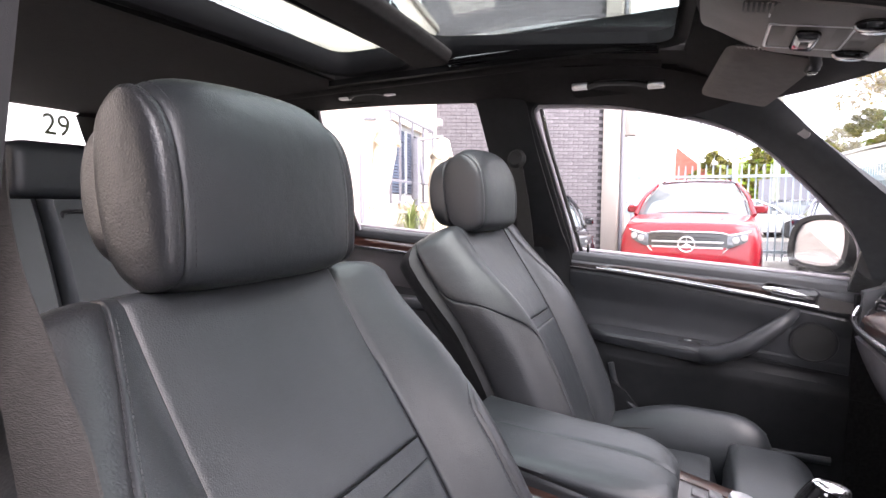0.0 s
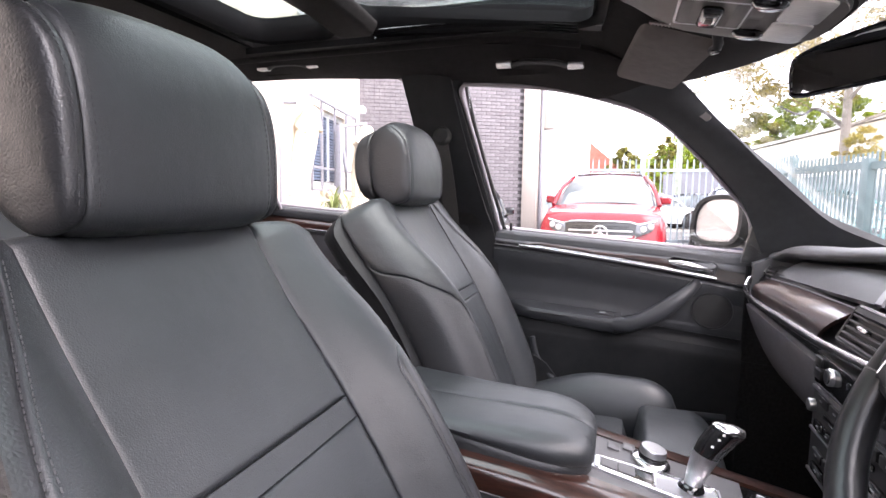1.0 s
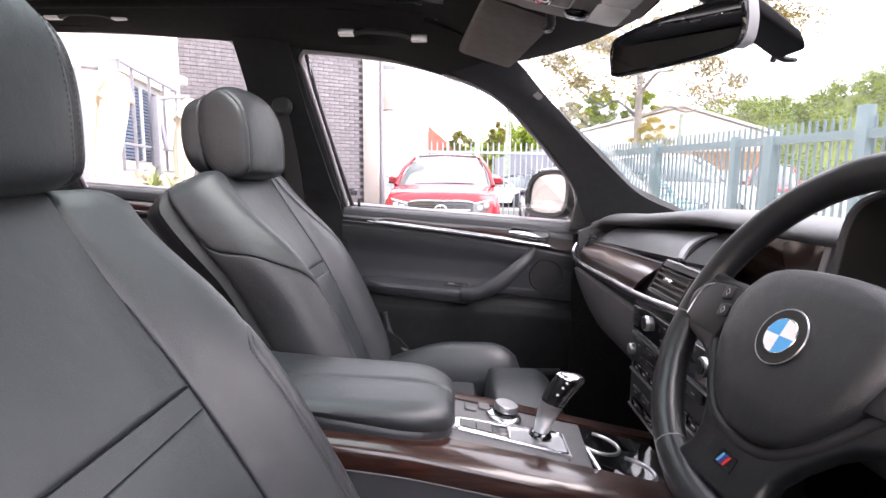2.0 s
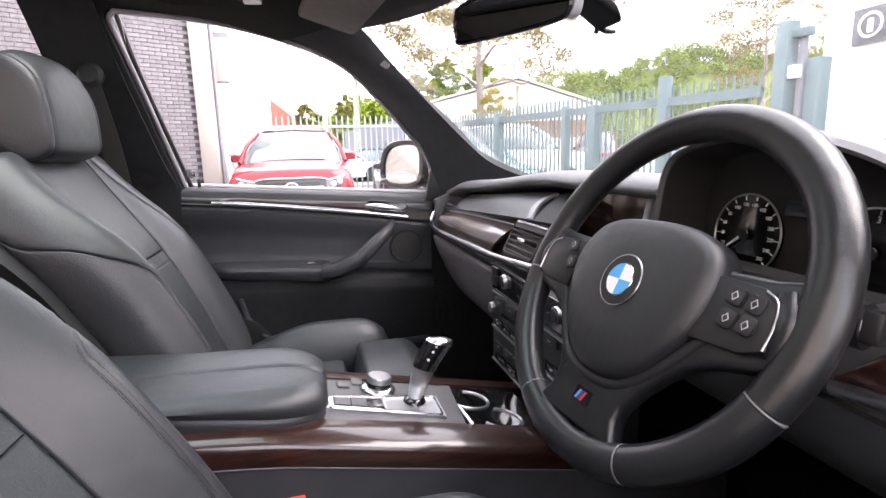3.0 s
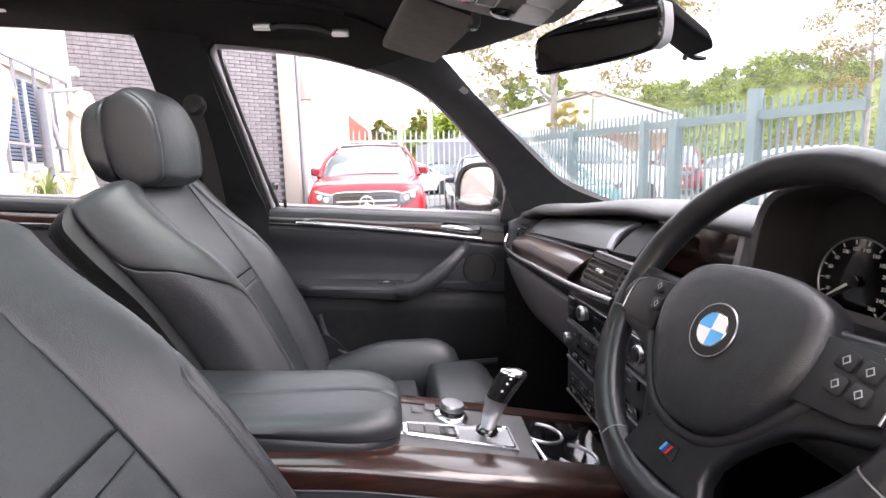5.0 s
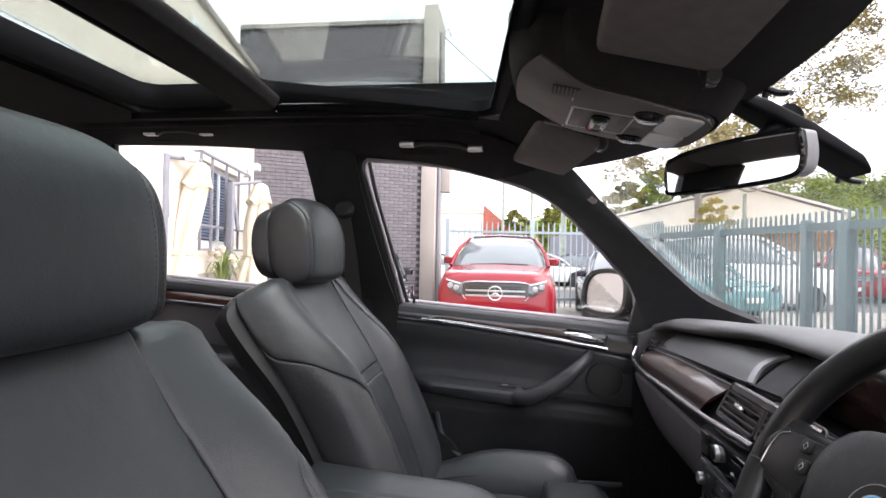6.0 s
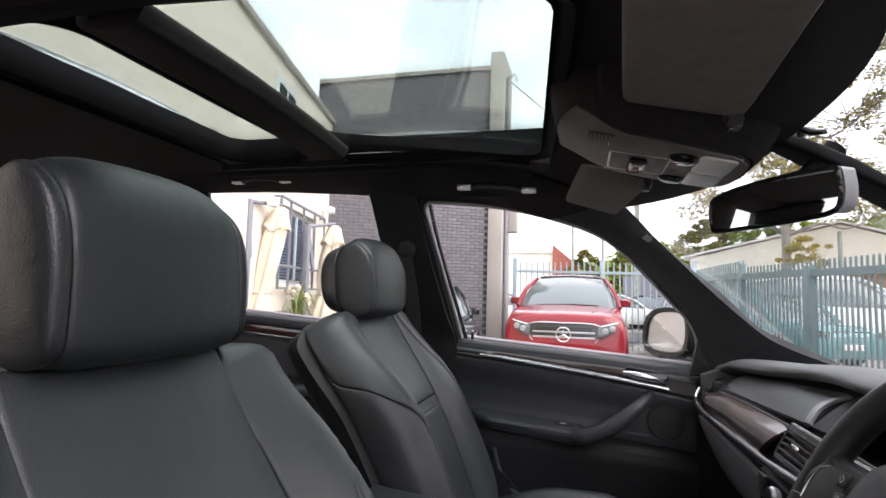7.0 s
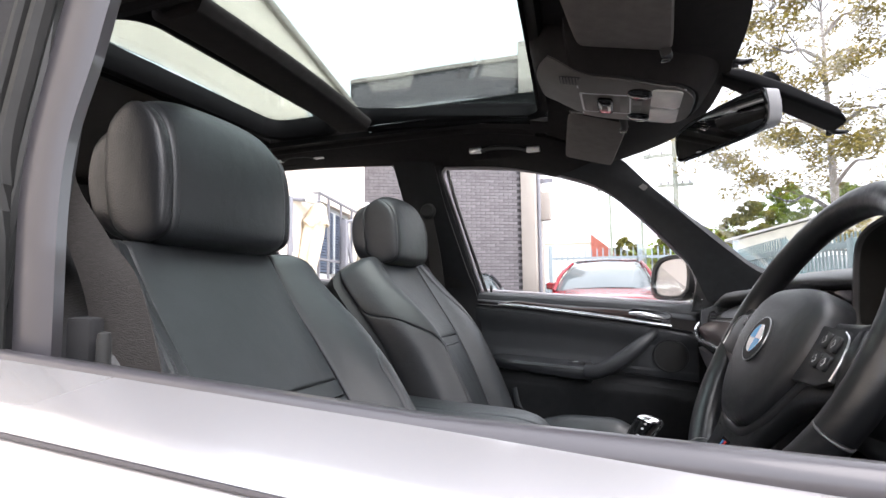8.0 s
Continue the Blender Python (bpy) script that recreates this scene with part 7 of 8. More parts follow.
GATE_A, GATE_B = (3.12, 7.65), (4.345, 3.56)
fence_run("sliding_gate", GATE_A, GATE_B, 1.89, STEEL, 0.088, "blue-grey steel sliding gate of spear-topped pickets", rails=(0.25, -0.19), rail=0.048, width=0.024, posts=((0.03, 0.062, 1.80), (1.60, 0.042, 1.79), (2.12, 0.060, 1.76), (3.19, 0.058, 1.98)))
fence_run("side_fence", (2.72, 9.3), GATE_A, 1.88, STEEL, 0.095, "blue-grey steel palisade fence beside the gate", rails=(0.25, -0.17), ends=(True, False), width=0.026)
fence_run("street_fence", (-1.62, 12.1), (2.55, 12.6), 2.15, PALESTEEL, 0.14, "pale blue steel palisade fence along the street", post_every=2.0, rail=0.03, width=0.030)
fence_run("corner_fence", (2.55, 12.6), (2.72, 9.3), 2.0, STEEL, 0.14, "blue-grey steel palisade fence at the corner", ends=(False, False))
gp = thing("gate_post", "tall blue-grey steel gate frame with lock box", "gate post")
part("tall_post", box(4.31, 4.45, 3.29, 3.43, 0, 2.30, 0.01), STEEL, gp)
part("short_post", box(4.44, 4.58, 3.06, 3.20, 0, 1.95, 0.01), STEEL, gp)
part("bridge", box(4.36, 4.46, 3.14, 3.36, 2.14, 2.22, 0.01), STEEL, gp)
part("inner_post", box(4.40, 4.46, 3.20, 3.25, 0, 2.14, 0.006), GREYPAINT, gp)
part("lock_box", box(4.33, 4.43, 3.20, 3.29, 1.78, 1.90, 0.01), WHITESTEEL, gp)


# ---------------------------------------------------------------- vehicles
def parked_car(name, at, yaw, L, W, H, paint, lab, detail=False, plate=True):
    """A parked car: body lofted along its length, glasshouse, roof, wheels, lamps, mirrors. It faces its own -y."""
    M = pose(at[0], at[1], 0, 0, 0, yaw)
    c = thing(name, lab, "car")
    def R(y, hw, zl, zh, crown=0.0):
        w = hw
        pts = [(-w * 0.90, zl), (-w * 0.985, zl + 0.10), (-w, zl + (zh - zl) * 0.45), (-w * 0.985, zl + (zh - zl) * 0.75), (-w * 0.90, zh - 0.015), (-w * 0.6, zh + crown * 0.7), (0, zh + crown), (w * 0.6, zh + crown * 0.7), (w * 0.90, zh - 0.015), (w * 0.985, zl + (zh - zl) * 0.75), (w, zl + (zh - zl) * 0.45), (w * 0.985, zl + 0.10), (w * 0.90, zl)]
        return [Vector((x, y, z)) for x, z in pts]
    h2, w2, zg = L / 2, W / 2, H * 0.435
    bz = H * (0.655 if detail else 0.60)
    st = [(-h2, 0.80, 0.30, 0.55), (-h2 + 0.03, 0.90, 0.24, 0.68), (-h2 + 0.10, 0.95, 0.22, bz * 0.86), (-h2 + 0.28, 0.985, 0.22, bz * 0.93), (-h2 + 0.75, 1.0, 0.22, bz * 0.985), (-h2 + 1.25, 1.0, 0.22, bz * 1.03), (0, 1.0, 0.22, bz * 1.05), (h2 - 0.9, 1.0, 0.22, bz * 1.07), (h2 - 0.25, 0.97, 0.24, bz * 1.05), (h2 - 0.05, 0.90, 0.28, bz * 0.95), (h2, 0.8, 0.34, bz * 0.6)]
    sp_ = spline([(y, k, zl) for y, k, zl, _ in st], 4)
    sh_ = spline([(zh, 0, 0) for *_, zh in st], 4)
    body_ = part("body", moved_to(loft([R(a.x, w2 * a.y, a.z, b.x, 0.035) for a, b in zip(sp_, sh_)]), M), paint, c, "", 45)
    # glasshouse
    gy = [(-h2 + 1.10, 0.80, bz * 1.0, 0.005), (-h2 + 1.42, 0.80, bz * 1.03, H * 0.19), (-h2 + 1.95, 0.77, bz * 1.04, H - bz - 0.05), (-0.1, 0.76, bz * 1.04, H - bz - 0.012), (h2 - 1.3, 0.75, bz * 1.05, H - bz - 0.03), (h2 - 0.55, 0.72, bz * 1.05, H - bz - 0.16), (h2 - 0.22, 0.70, bz * 1.05, 0.05)]
    rings = []
    for y, k, zb, hh in gy:
        w = w2 * 0.90
        t = w2 * (k - 0.12 * min(1, hh / (H - bz)))
        rings.append([Vector((x, y, z)) for x, z in ((-w, zb - 0.02), (-w * 0.98, zb + hh * 0.2), (-t, zb + hh * 0.85), (-t * 0.86, zb + hh * 0.98), (0, zb + hh * 1.02), (t * 0.86, zb + hh * 0.98), (t, zb + hh * 0.85), (w * 0.98, zb + hh * 0.2), (w, zb - 0.02))])
    gl = part("glasshouse", moved_to(loft(rings), M), CARGLASS, c, "tinted glass reflecting the sky", 40)
    rr = rings[2:6]
    rb = bmesh.new()
    loft([[Vector((p.x * 1.005, p.y, p.z + 0.012)) for p in r[2:7]] for r in rr], closed=False, caps=False, bm=rb)
    bmesh.ops.solidify(rb, geom=rb.faces[:], thickness=0.02)
    part("roof", moved_to(rb, M), paint, c, "", 45)
    for sx in (-1, 1):
        pts = [Vector((sx * w2 * 0.90, gy[0][0] + 0.02, bz * 1.02)), Vector((sx * w2 * 0.80, gy[1][0] + 0.08, bz + (H - bz) * 0.55)), Vector((sx * w2 * 0.655, gy[2][0] + 0.05, H - 0.05))]
        part("pillar", moved_to(tube(spline(pts, 4), 0.035, 8), M), paint, c)
        mi = part("door_mirror", moved_to(loft([[Vector((sx * (w2 + x), -h2 + 1.52 + k, bz * 1.10 + z)) for x, z in rounded(0.20 * f, 0.14 * f, 0.05 * f)] for k, f in ((-0.07, 0.6), (-0.03, 0.95), (0.05, 1.0))]), M), paint, c)
        if detail:
            # swept lamp: low beside the grille, rising towards the wing
            def lens(u, v, sx=sx, d=0.0):
                zb_, zt = zg - 0.045 + 0.17 * u ** 1.3, zg + 0.145 + 0.075 * u
                return (sx * (0.50 + 0.355 * u), -h2 - 0.018 + 0.23 * u ** 3 + 0.035 * v * v + d, zb_ + (zt - zb_) * v)
            hl_ = part("headlamp", moved_to(sheet(lens, 12, 6, 0.03), M), LAMPGLASS, c, "swept clear headlamp lens")
            part("light_strip", moved_to(tube([lens(0.10 + 0.08 * k, 0.90, sx, -0.012) for k in range(11)], 0.010, 6), M), WHITEMARK, hl_)
            for q in (0.28, 0.55):
                part("lamp_unit", lathe([(0.045, 0.0), (0.040, 0.010), (0.020, 0.014), (0.001, 0.010)], 16, M @ aim(lens(q, 0.45, sx, -0.010), (0, -1, 0))), ALU, hl_)
            part("side_intake", moved_to(sheet(lambda u, v, sx=sx: (sx * (0.60 + 0.22 * u), -h2 - 0.004 + 0.13 * u ** 2, 0.34 + 0.05 * u + (0.10 + 0.06 * u) * v), 6, 3, 0.02), M), paint, c)
        else:
            lh = bz * 0.80
            hl_ = part("headlamp", moved_to(sheet(lambda u, v, sx=sx: (sx * w2 * (0.56 + 0.375 * u), -h2 - 0.015 + 0.17 * u ** 4, lh + 0.035 * u - 0.065 + (0.10 + 0.02 * u) * v), 8, 4, 0.03), M), LAMPGLASS, c, "clear headlamp lens")
            for q in (0.3, 0.62):
                part("lamp_bulb", lathe([(0.020, 0.0), (0.018, 0.006), (0.001, 0.008)], 12, M @ aim((sx * w2 * (0.56 + 0.375 * q), -h2 - 0.018 + 0.17 * q ** 4, lh + 0.01), (0, -1, 0))), ALU, hl_)
        for wy in (-h2 + 0.92, h2 - 0.95):
            wh = part("wheel", lathe([(0.22, -0.11), (0.325, -0.11), (0.35, -0.08), (0.35, 0.08), (0.325, 0.11), (0.22, 0.11)], 24, M @ pose(sx * (w2 - 0.10), wy, 0.35, 0, 90)), RUBBER, c, "black tyre")
            part("rim", lathe([(0.02, 0.10), (0.21, 0.105), (0.225, 0.06), (0.225, -0.08), (0.02, -0.05)], 18, M @ pose(sx * (w2 - 0.10), wy, 0.35, 0, 90 * sx)), ALU, wh)
    gh = 1.30 if detail else 1.0
    rim_ = [(p.x * W / 1.9, p.y * gh) for p in spline([(-0.53, 0.10, 0), (0, 0.125, 0), (0.53, 0.10, 0), (0.43, -0.10, 0), (0, -0.15, 0), (-0.43, -0.10, 0)], 4, True)]
    gr = part("grille", moved_to(prism(rim_, 0.03, aim((0, -h2 + 0.06, zg), (0, -1, 0.12))), M), GLOSSBLACK, c, "dark grille")
    for dz in (-0.045, 0.03):
        part("grille_bar", moved_to(box(-0.46 * W / 1.9, 0.46 * W / 1.9, -h2 + 0.015, -h2 + 0.04, zg + dz - 0.016, zg + dz + 0.012, 0.005), M), ALU, gr)
    if detail:
        part("grille_rim", moved_to(tube([(x, -h2 + 0.02, zg + z) for x, z in rim_], 0.014, 6, True, (0, 1, 0)), M), CHROME, gr)
        for k in range(9):
            part("grille_rib", moved_to(box(-0.40, 0.40, -h2 + 0.02, -h2 + 0.034, zg - 0.15 + 0.030 * k, zg - 0.142 + 0.030 * k), M), PLASTIC, gr)
        part("emblem", moved_to(tube([(0.105 * math.cos(a), -h2 + 0.005, zg - 0.005 + 0.105 * math.sin(a)) for a in [k * math.tau / 28 for k in range(28)]], 0.013, 8, True, (0, 1, 0)), M), CHROME, gr, "round chrome emblem")
        for a in (90, 210, 330):
            part("emblem_arm", moved_to(tube([(0, -h2, zg - 0.005), (0.10 * math.cos(radians(a)), -h2 + 0.005, zg - 0.005 + 0.10 * math.sin(radians(a)))], lambda t: 0.014 - 0.010 * t, 6), M), CHROME, gr)
        part("lower_intake", moved_to(box(-0.62, 0.62, -h2 + 0.02, -h2 + 0.06, 0.26, 0.36, 0.01), M), GLOSSBLACK, c)
        part("bumper_trim", moved_to(tube(spline([(-0.74, -h2 + 0.10, 0.30), (-0.60, -h2 + 0.02, 0.375), (-0.4, -h2 - 0.01, 0.40), (0, -h2 - 0.02, 0.405), (0.4, -h2 - 0.01, 0.40), (0.60, -h2 + 0.02, 0.375), (0.74, -h2 + 0.10, 0.30)], 4), 0.022, 8), M), CHROME, c)
        for sx in (-1, 1):
            part("bonnet_crease", moved_to(tube(spline([(sx * 0.42, -h2 + 0.35, bz * 0.965), (sx * 0.50, -h2 + 0.75, bz * 1.0), (sx * 0.60, -h2 + 1.2, bz * 1.035)], 4), 0.012, 6), M), paint, body_)
        part("wiper", moved_to(tube([(-0.5, -h2 + 1.13, bz * 1.045), (0.1, -h2 + 1.16, bz * 1.06), (0.5, -h2 + 1.13, bz * 1.05)], 0.012, 6), M), RUBBER, c)
    if plate:
        pz = -0.07 if detail else 0.0
        np_ = part("number_plate", moved_to(box(-0.22, 0.22, -h2 - 0.045, -h2 - 0.02, 0.40 + pz, 0.51 + pz, 0.003), M), GLOSSBLACK if detail else WHITEMARK, c, "number plate with plain bars")
        for k in range(3):
            part("plate_bar", moved_to(box(-0.10 + 0.07 * k, -0.05 + 0.07 * k, -h2 - 0.049, -h2 - 0.044, 0.425 + pz, 0.485 + pz), M), WHITEMARK, np_)
    return c


CARGLASS = material("car_glass", (0.10, 0.12, 0.13), 0.05, spec=0.9, coat=0.6)
LAMPGLASS = material("headlamp_lens", (0.10, 0.105, 0.115), 0.10, metal=0.3, var=0.5, scale=25, coat=1.0)
RED = material("red_paint", (0.22, 0.002, 0.009), 0.22, var=0.06, scale=3, coat=0.7, spec=0.25)
BLACKP = material("black_paint", (0.012, 0.012, 0.016), 0.12, coat=1.0)
WHITEP = material("white_paint", (0.78, 0.78, 0.77), 0.25, coat=1.0)
TEALP = material("teal_paint", (0.10, 0.28, 0.30), 0.25, coat=1.0)
NAVYP = material("dark_blue_paint", (0.02, 0.024, 0.05), 0.2, coat=1.0)
parked_car("red_car", (-0.20, 9.55), -1.5, 4.76, 1.88, 1.66, RED, "glossy red sport wagon parked facing the yard", True)
parked_car("black_car", (-3.02, 10.35 - 1.2), 18, 4.5, 1.80, 1.46, BLACKP, "black car parked beside the brick wall")
parked_car("dark_blue_car", (2.35, 10.9), -4, 4.4, 1.78, 1.46, NAVYP, "dark blue car parked beside the red one")
parked_car("white_car", (5.36, 1.45), 0, 3.9, 1.55, 1.36, WHITEP, "white car parked before the white building")
parked_car("red_van", (11.9, 19.4), -30, 4.3, 1.8, 1.85, RED, "red van parked far beyond the gate")
parked_car("white_van", (6.0, 14.5), 90, 4.9, 1.9, 1.95, WHITEP, "white van parked beyond the gate")
parked_car("teal_car", (4.3, 13.0), 20, 4.3, 1.75, 1.45, TEALP, "teal car parked beyond the side fence")
SILVERP = material("silver_car_paint", (0.50, 0.51, 0.53), 0.3, metal=0.5, coat=1.0)
for x, y, yaw_, p, word in ((9.4, 9.4, 78, SILVERP, "silver"), (12.6, 11.2, 70, NAVYP, "dark blue"), (13.8, 15.4, 66, SILVERP, "silver"), (16.5, 13.0, 72, WHITEP, "white"), (7.6, 18.6, 60, SILVERP, "silver"), (15.0, 19.0, 64, WHITEP, "white")):
    parked_car("car_park_car", (x, y), yaw_, 4.4, 1.76, 1.46, p, word + " car standing in the car park beyond the gate")
for k, (x, y, p) in enumerate(((-0.8, 22, WHITEP), (1.4, 23.5, WHITEP), (3.6, 24, NAVYP), (-3.2, 21, WHITEP))):
    parked_car("street_car", (x, y), 80 + 20 * (k % 2), 4.4, 1.76, 1.46, p, ("white" if p is WHITEP else "dark blue") + " car parked along the far street")

# ---------------------------------------------------------------- white building with sign
structure("wall_white", box(6.2, 12, -9, 4.55, 0, 0.9), WHITEWALL, "white painted trade building", "wall")
for y0, y1, z0, z1 in ((3.12, 4.55, 0.9, 5.2), (-9, 1.2, 0.9, 5.2), (1.2, 3.12, 1.98, 5.2)):
    structure("wall_white", box(6.2, 12, y0, y1, z0, z1), WHITEWALL, "white painted trade building", "wall")
structure("wall_white_inside", box(7.8, 7.9, 1.2, 3.12, 0.9, 1.98), material("dim_interior", (0.10, 0.075, 0.06), 0.9, var=0.4, scale=3))
sw_ = thing("shop_window", "wide brown-framed window of the white building", "window")
BROWN = material("ochre_frame", (0.33, 0.22, 0.10), 0.6, var=0.1, scale=10)
part("lintel", box(6.15, 6.22, 1.18, 3.14, 1.96, 2.01), BROWN, sw_)
part("jamb", box(6.15, 6.22, 3.10, 3.14, 0.9, 1.96), BROWN, sw_)
part("sill", box(6.13, 6.22, 1.18, 3.14, 0.86, 0.91), BROWN, sw_)
part("pane", box(6.24, 6.25, 1.2, 3.10, 0.91, 1.96), glass_material("shop_glass", (0.7, 0.72, 0.72), 0.1), sw_).visible_shadow = False
for k in range(6):
    part("shelf_stock", box(6.7, 7.1, 2.95 - 0.31 * k, 2.75 - 0.31 * k, 0.9, 1.15 + 0.3 * ((k * 7) % 3) / 2, 0.02), GREYPAINT if k % 2 else BROWN, sw_)
tape = thing("barrier_tape", "red and white barrier tape before the window", "tape")
part("post", box(6.02, 6.06, 3.08, 3.12, 0.0, 1.52, 0.004), REDMARK, tape)
for k in range(9):
    part("tape_band", box(6.035, 6.04, 3.10 - 0.2 * (k + 1), 3.10 - 0.2 * k, 1.49 - 0.02 * k - 0.02, 1.49 - 0.02 * k), REDMARK if k % 2 == 0 else WHITEMARK, tape)
sg = thing("wall_sign", "dark grey trade sign with white lettering on the wall", "sign")
SIGNG = material("sign_grey", (0.10, 0.10, 0.11), 0.5)
part("board", box(6.16, 6.195, 0.4, 4.18, 2.27, 2.66, 0.004), SIGNG, sg)
def on_sign(y, z):
    return aim((6.158, y, z), (-1, 0, 0))
part("disc", tube([on_sign(3.98, 2.47) @ Vector((0.125 * math.cos(a), 0.125 * math.sin(a), 0)) for a in [k * math.tau / 32 for k in range(32)]], 0.016, 6, True, (1, 0, 0)), WHITEMARK, sg)
part("disc_mark", prism(rounded(0.07, 0.15, 0.02), 0.004, on_sign(3.98, 2.465)), WHITEMARK, sg)
writing("lettering", "Vehicle", 0.34, on_sign(3.19, 2.49), WHITEMARK, sg, 0.002)
part("underline", box(6.153, 6.158, 1.2, 3.72, 2.315, 2.335), WHITEMARK, sg)
wv = thing("wall_slot", "short dark slot vent in the white wall", "vent")
part("slot", box(6.17, 6.198, 3.21, 3.50, 1.765, 1.785), GREYPAINT, wv)

# added out of view: pale wall that sends light in at the driver's window
structure("wall_bounce", box(-14, 6.0, -9.2, -9.0, 0, 2.5), CREAM, "plain unseen rendered wall added to bounce light into the car", "wall")

# ---------------------------------------------------------------- road, sheds, poles
structure("road", box(-60, 60, 14.2, 20.5, -0.3, 0.005), ROADMAT, "grey asphalt street", "road")
shed = thing("shed", "large cream shed with white roof across the street", "building")
RIDGE = material("white_roof_sheet", (0.80, 0.79, 0.76), 0.5, var=0.05, scale=3)
SHEDW = material("pale_cream_cladding", (0.86, 0.83, 0.72), 0.7, var=0.08, scale=3)
sd = Vector((14.0 - 5.3, 23.3 - 26.6, 0)).normalized()
sn = Vector((-sd.y, sd.x, 0))
so = Vector((5.0, 26.7, 0))
def shp(a, b, z):
    p = so + sd * a + sn * b
    return Vector((p.x, p.y, z))
part("wall", loft([[shp(0, b, 0), shp(9.6, b, 0), shp(9.6, b, 3.35), shp(5.9, b, 4.7), shp(0, b, 3.35)] for b in (0.2, 14)]), SHEDW, shed)
for a0, a1, z0, z1 in ((-0.4, 5.9, 3.33, 4.76), (5.9, 10.0, 4.76, 3.33)):
    part("roof", loft([[shp(a0, b, z0), shp(a1, b, z1), shp(a1, b, z1 + 0.10), shp(a0, b, z0 + 0.10)] for b in (0.05, 14.3)]), RIDGE, shed)
part("lean_to", loft([[shp(-3.2, b, 0), shp(-0.05, b, 0), shp(-0.05, b, 3.0), shp(-3.2, b, 2.4)] for b in (0.0, 10)]), GREYPAINT, shed)
part("door", loft([[shp(0.4, b, 0), shp(2.2, b, 0), shp(2.2, b, 2.4), shp(0.4, b, 2.4)] for b in (0.1, 0.18)]), GREYPAINT, shed)
stack_m = material("sawn_timber", (0.45, 0.24, 0.11), 0.8, var=0.3, scale=4)
tim = thing("timber_stack", "orange stacked timber in front of the shed", "timber")
for k in range(14):
    part("plank", loft([[shp(4.0 + 0.18 * (k % 3), b, 1.75 + 0.10 * k - 0.6 * (k // 7)), shp(9.3 - 0.25 * (k % 4), b, 1.75 + 0.10 * k - 0.6 * (k // 7)), shp(9.3 - 0.25 * (k % 4), b, 1.83 + 0.10 * k - 0.6 * (k // 7)), shp(4.0 + 0.18 * (k % 3), b, 1.83 + 0.10 * k - 0.6 * (k // 7))] for b in (-2.2, -1.0)]), stack_m, tim)
part("bearer", loft([[shp(4.2, b, 0), shp(9.0, b, 0), shp(9.0, b, 1.2), shp(4.2, b, 1.2)] for b in (-2.1, -1.1)]), GREYPAINT, tim)
rb_ = thing("brick_shop", "low red-brick and cream shop down the street", "building")
REDB = material("red_brick", (0.36, 0.11, 0.08), 0.85, var=0.2, scale=5)
part("wall", box(-9, -2.2, 39, 46, 0, 4.6), SHEDW, rb_)
part("gable", loft([[Vector((-2.2, y, 0)), Vector((-0.3, y, 0)), Vector((-0.3, y, 3.6)), Vector((-2.2, y, 5.2))] for y in (38.6, 45)]), REDB, rb_)
part("window", box(-1.5, -1.0, 38.55, 38.62, 2.2, 3.0), DARKGLASS, rb_)
part("roof", box(-9.2, -2.1, 38.8, 46.2, 4.6, 4.8), RIDGE, rb_)

POLE = material("weathered_pole", (0.30, 0.33, 0.27), 0.85, var=0.2, scale=6)
def power_pole(x, y, h, arms, lab, r=0.16):
    p = thing("power_pole", lab, "pole", group="power poles")
    part("post", tube([(x, y, 0), (x, y, h)], lambda t: r * (1 - 0.35 * t), 10), POLE, p)
    for z, w in arms:
        arm = part("cross_arm", box(x - w / 2, x + w / 2, y - 0.07, y + 0.07, z - 0.07, z + 0.07), POLE, p)
        for k in range(5):
            part("insulator", lathe([(0.03, 0), (0.055, 0.03), (0.055, 0.12), (0.02, 0.16)], 8, pose(x - w / 2 + w * (k + 0.5) / 5, y, z + 0.07)), GREYPAINT, arm)
    return p
power_pole(2.55, 26.2, 9.6, ((8.6, 2.4), (7.6, 2.8), (6.1, 1.6)), "tall weathered power pole with three cross arms")
power_pole(-0.6, 31, 7.6, ((7.0, 1.4),), "thin power pole along the street", 0.10)
power_pole(1.08, 30, 7.2, ((6.8, 1.0),), "thin power pole along the street", 0.10)
power_pole(8.9, 20.8, 3.9, (), "pale bare pole by the shed", 0.10)
wires = thing("overhead_wires", "dark sagging power lines over the street", "wires")
def wire(a, b, sag):
    a, b = Vector(a), Vector(b)
    part("wire", tube([a.lerp(b, t) - Vector((0, 0, sag * 4 * t * (1 - t))) for t in [k / 10 for k in range(11)]], 0.014, 5), RUBBER, wires)
for k in range(4):
    wire((1.4 + 0.7 * k, 26.2, 8.7), (40 + 0.7 * k, 8 + 2 * k, 11.5), 1.2)
for k in range(3):
    wire((1.4 + 1.0 * k, 26.2, 7.7), (-40, 30 + k, 8.5), 1.0)
wire((-1.6, BY + 0.2, 6.2), (2.55, 26.2, 8.2), 0.4)
wire((2.55, 26.2, 7.4), (30, 16, 8.6), 0.8)

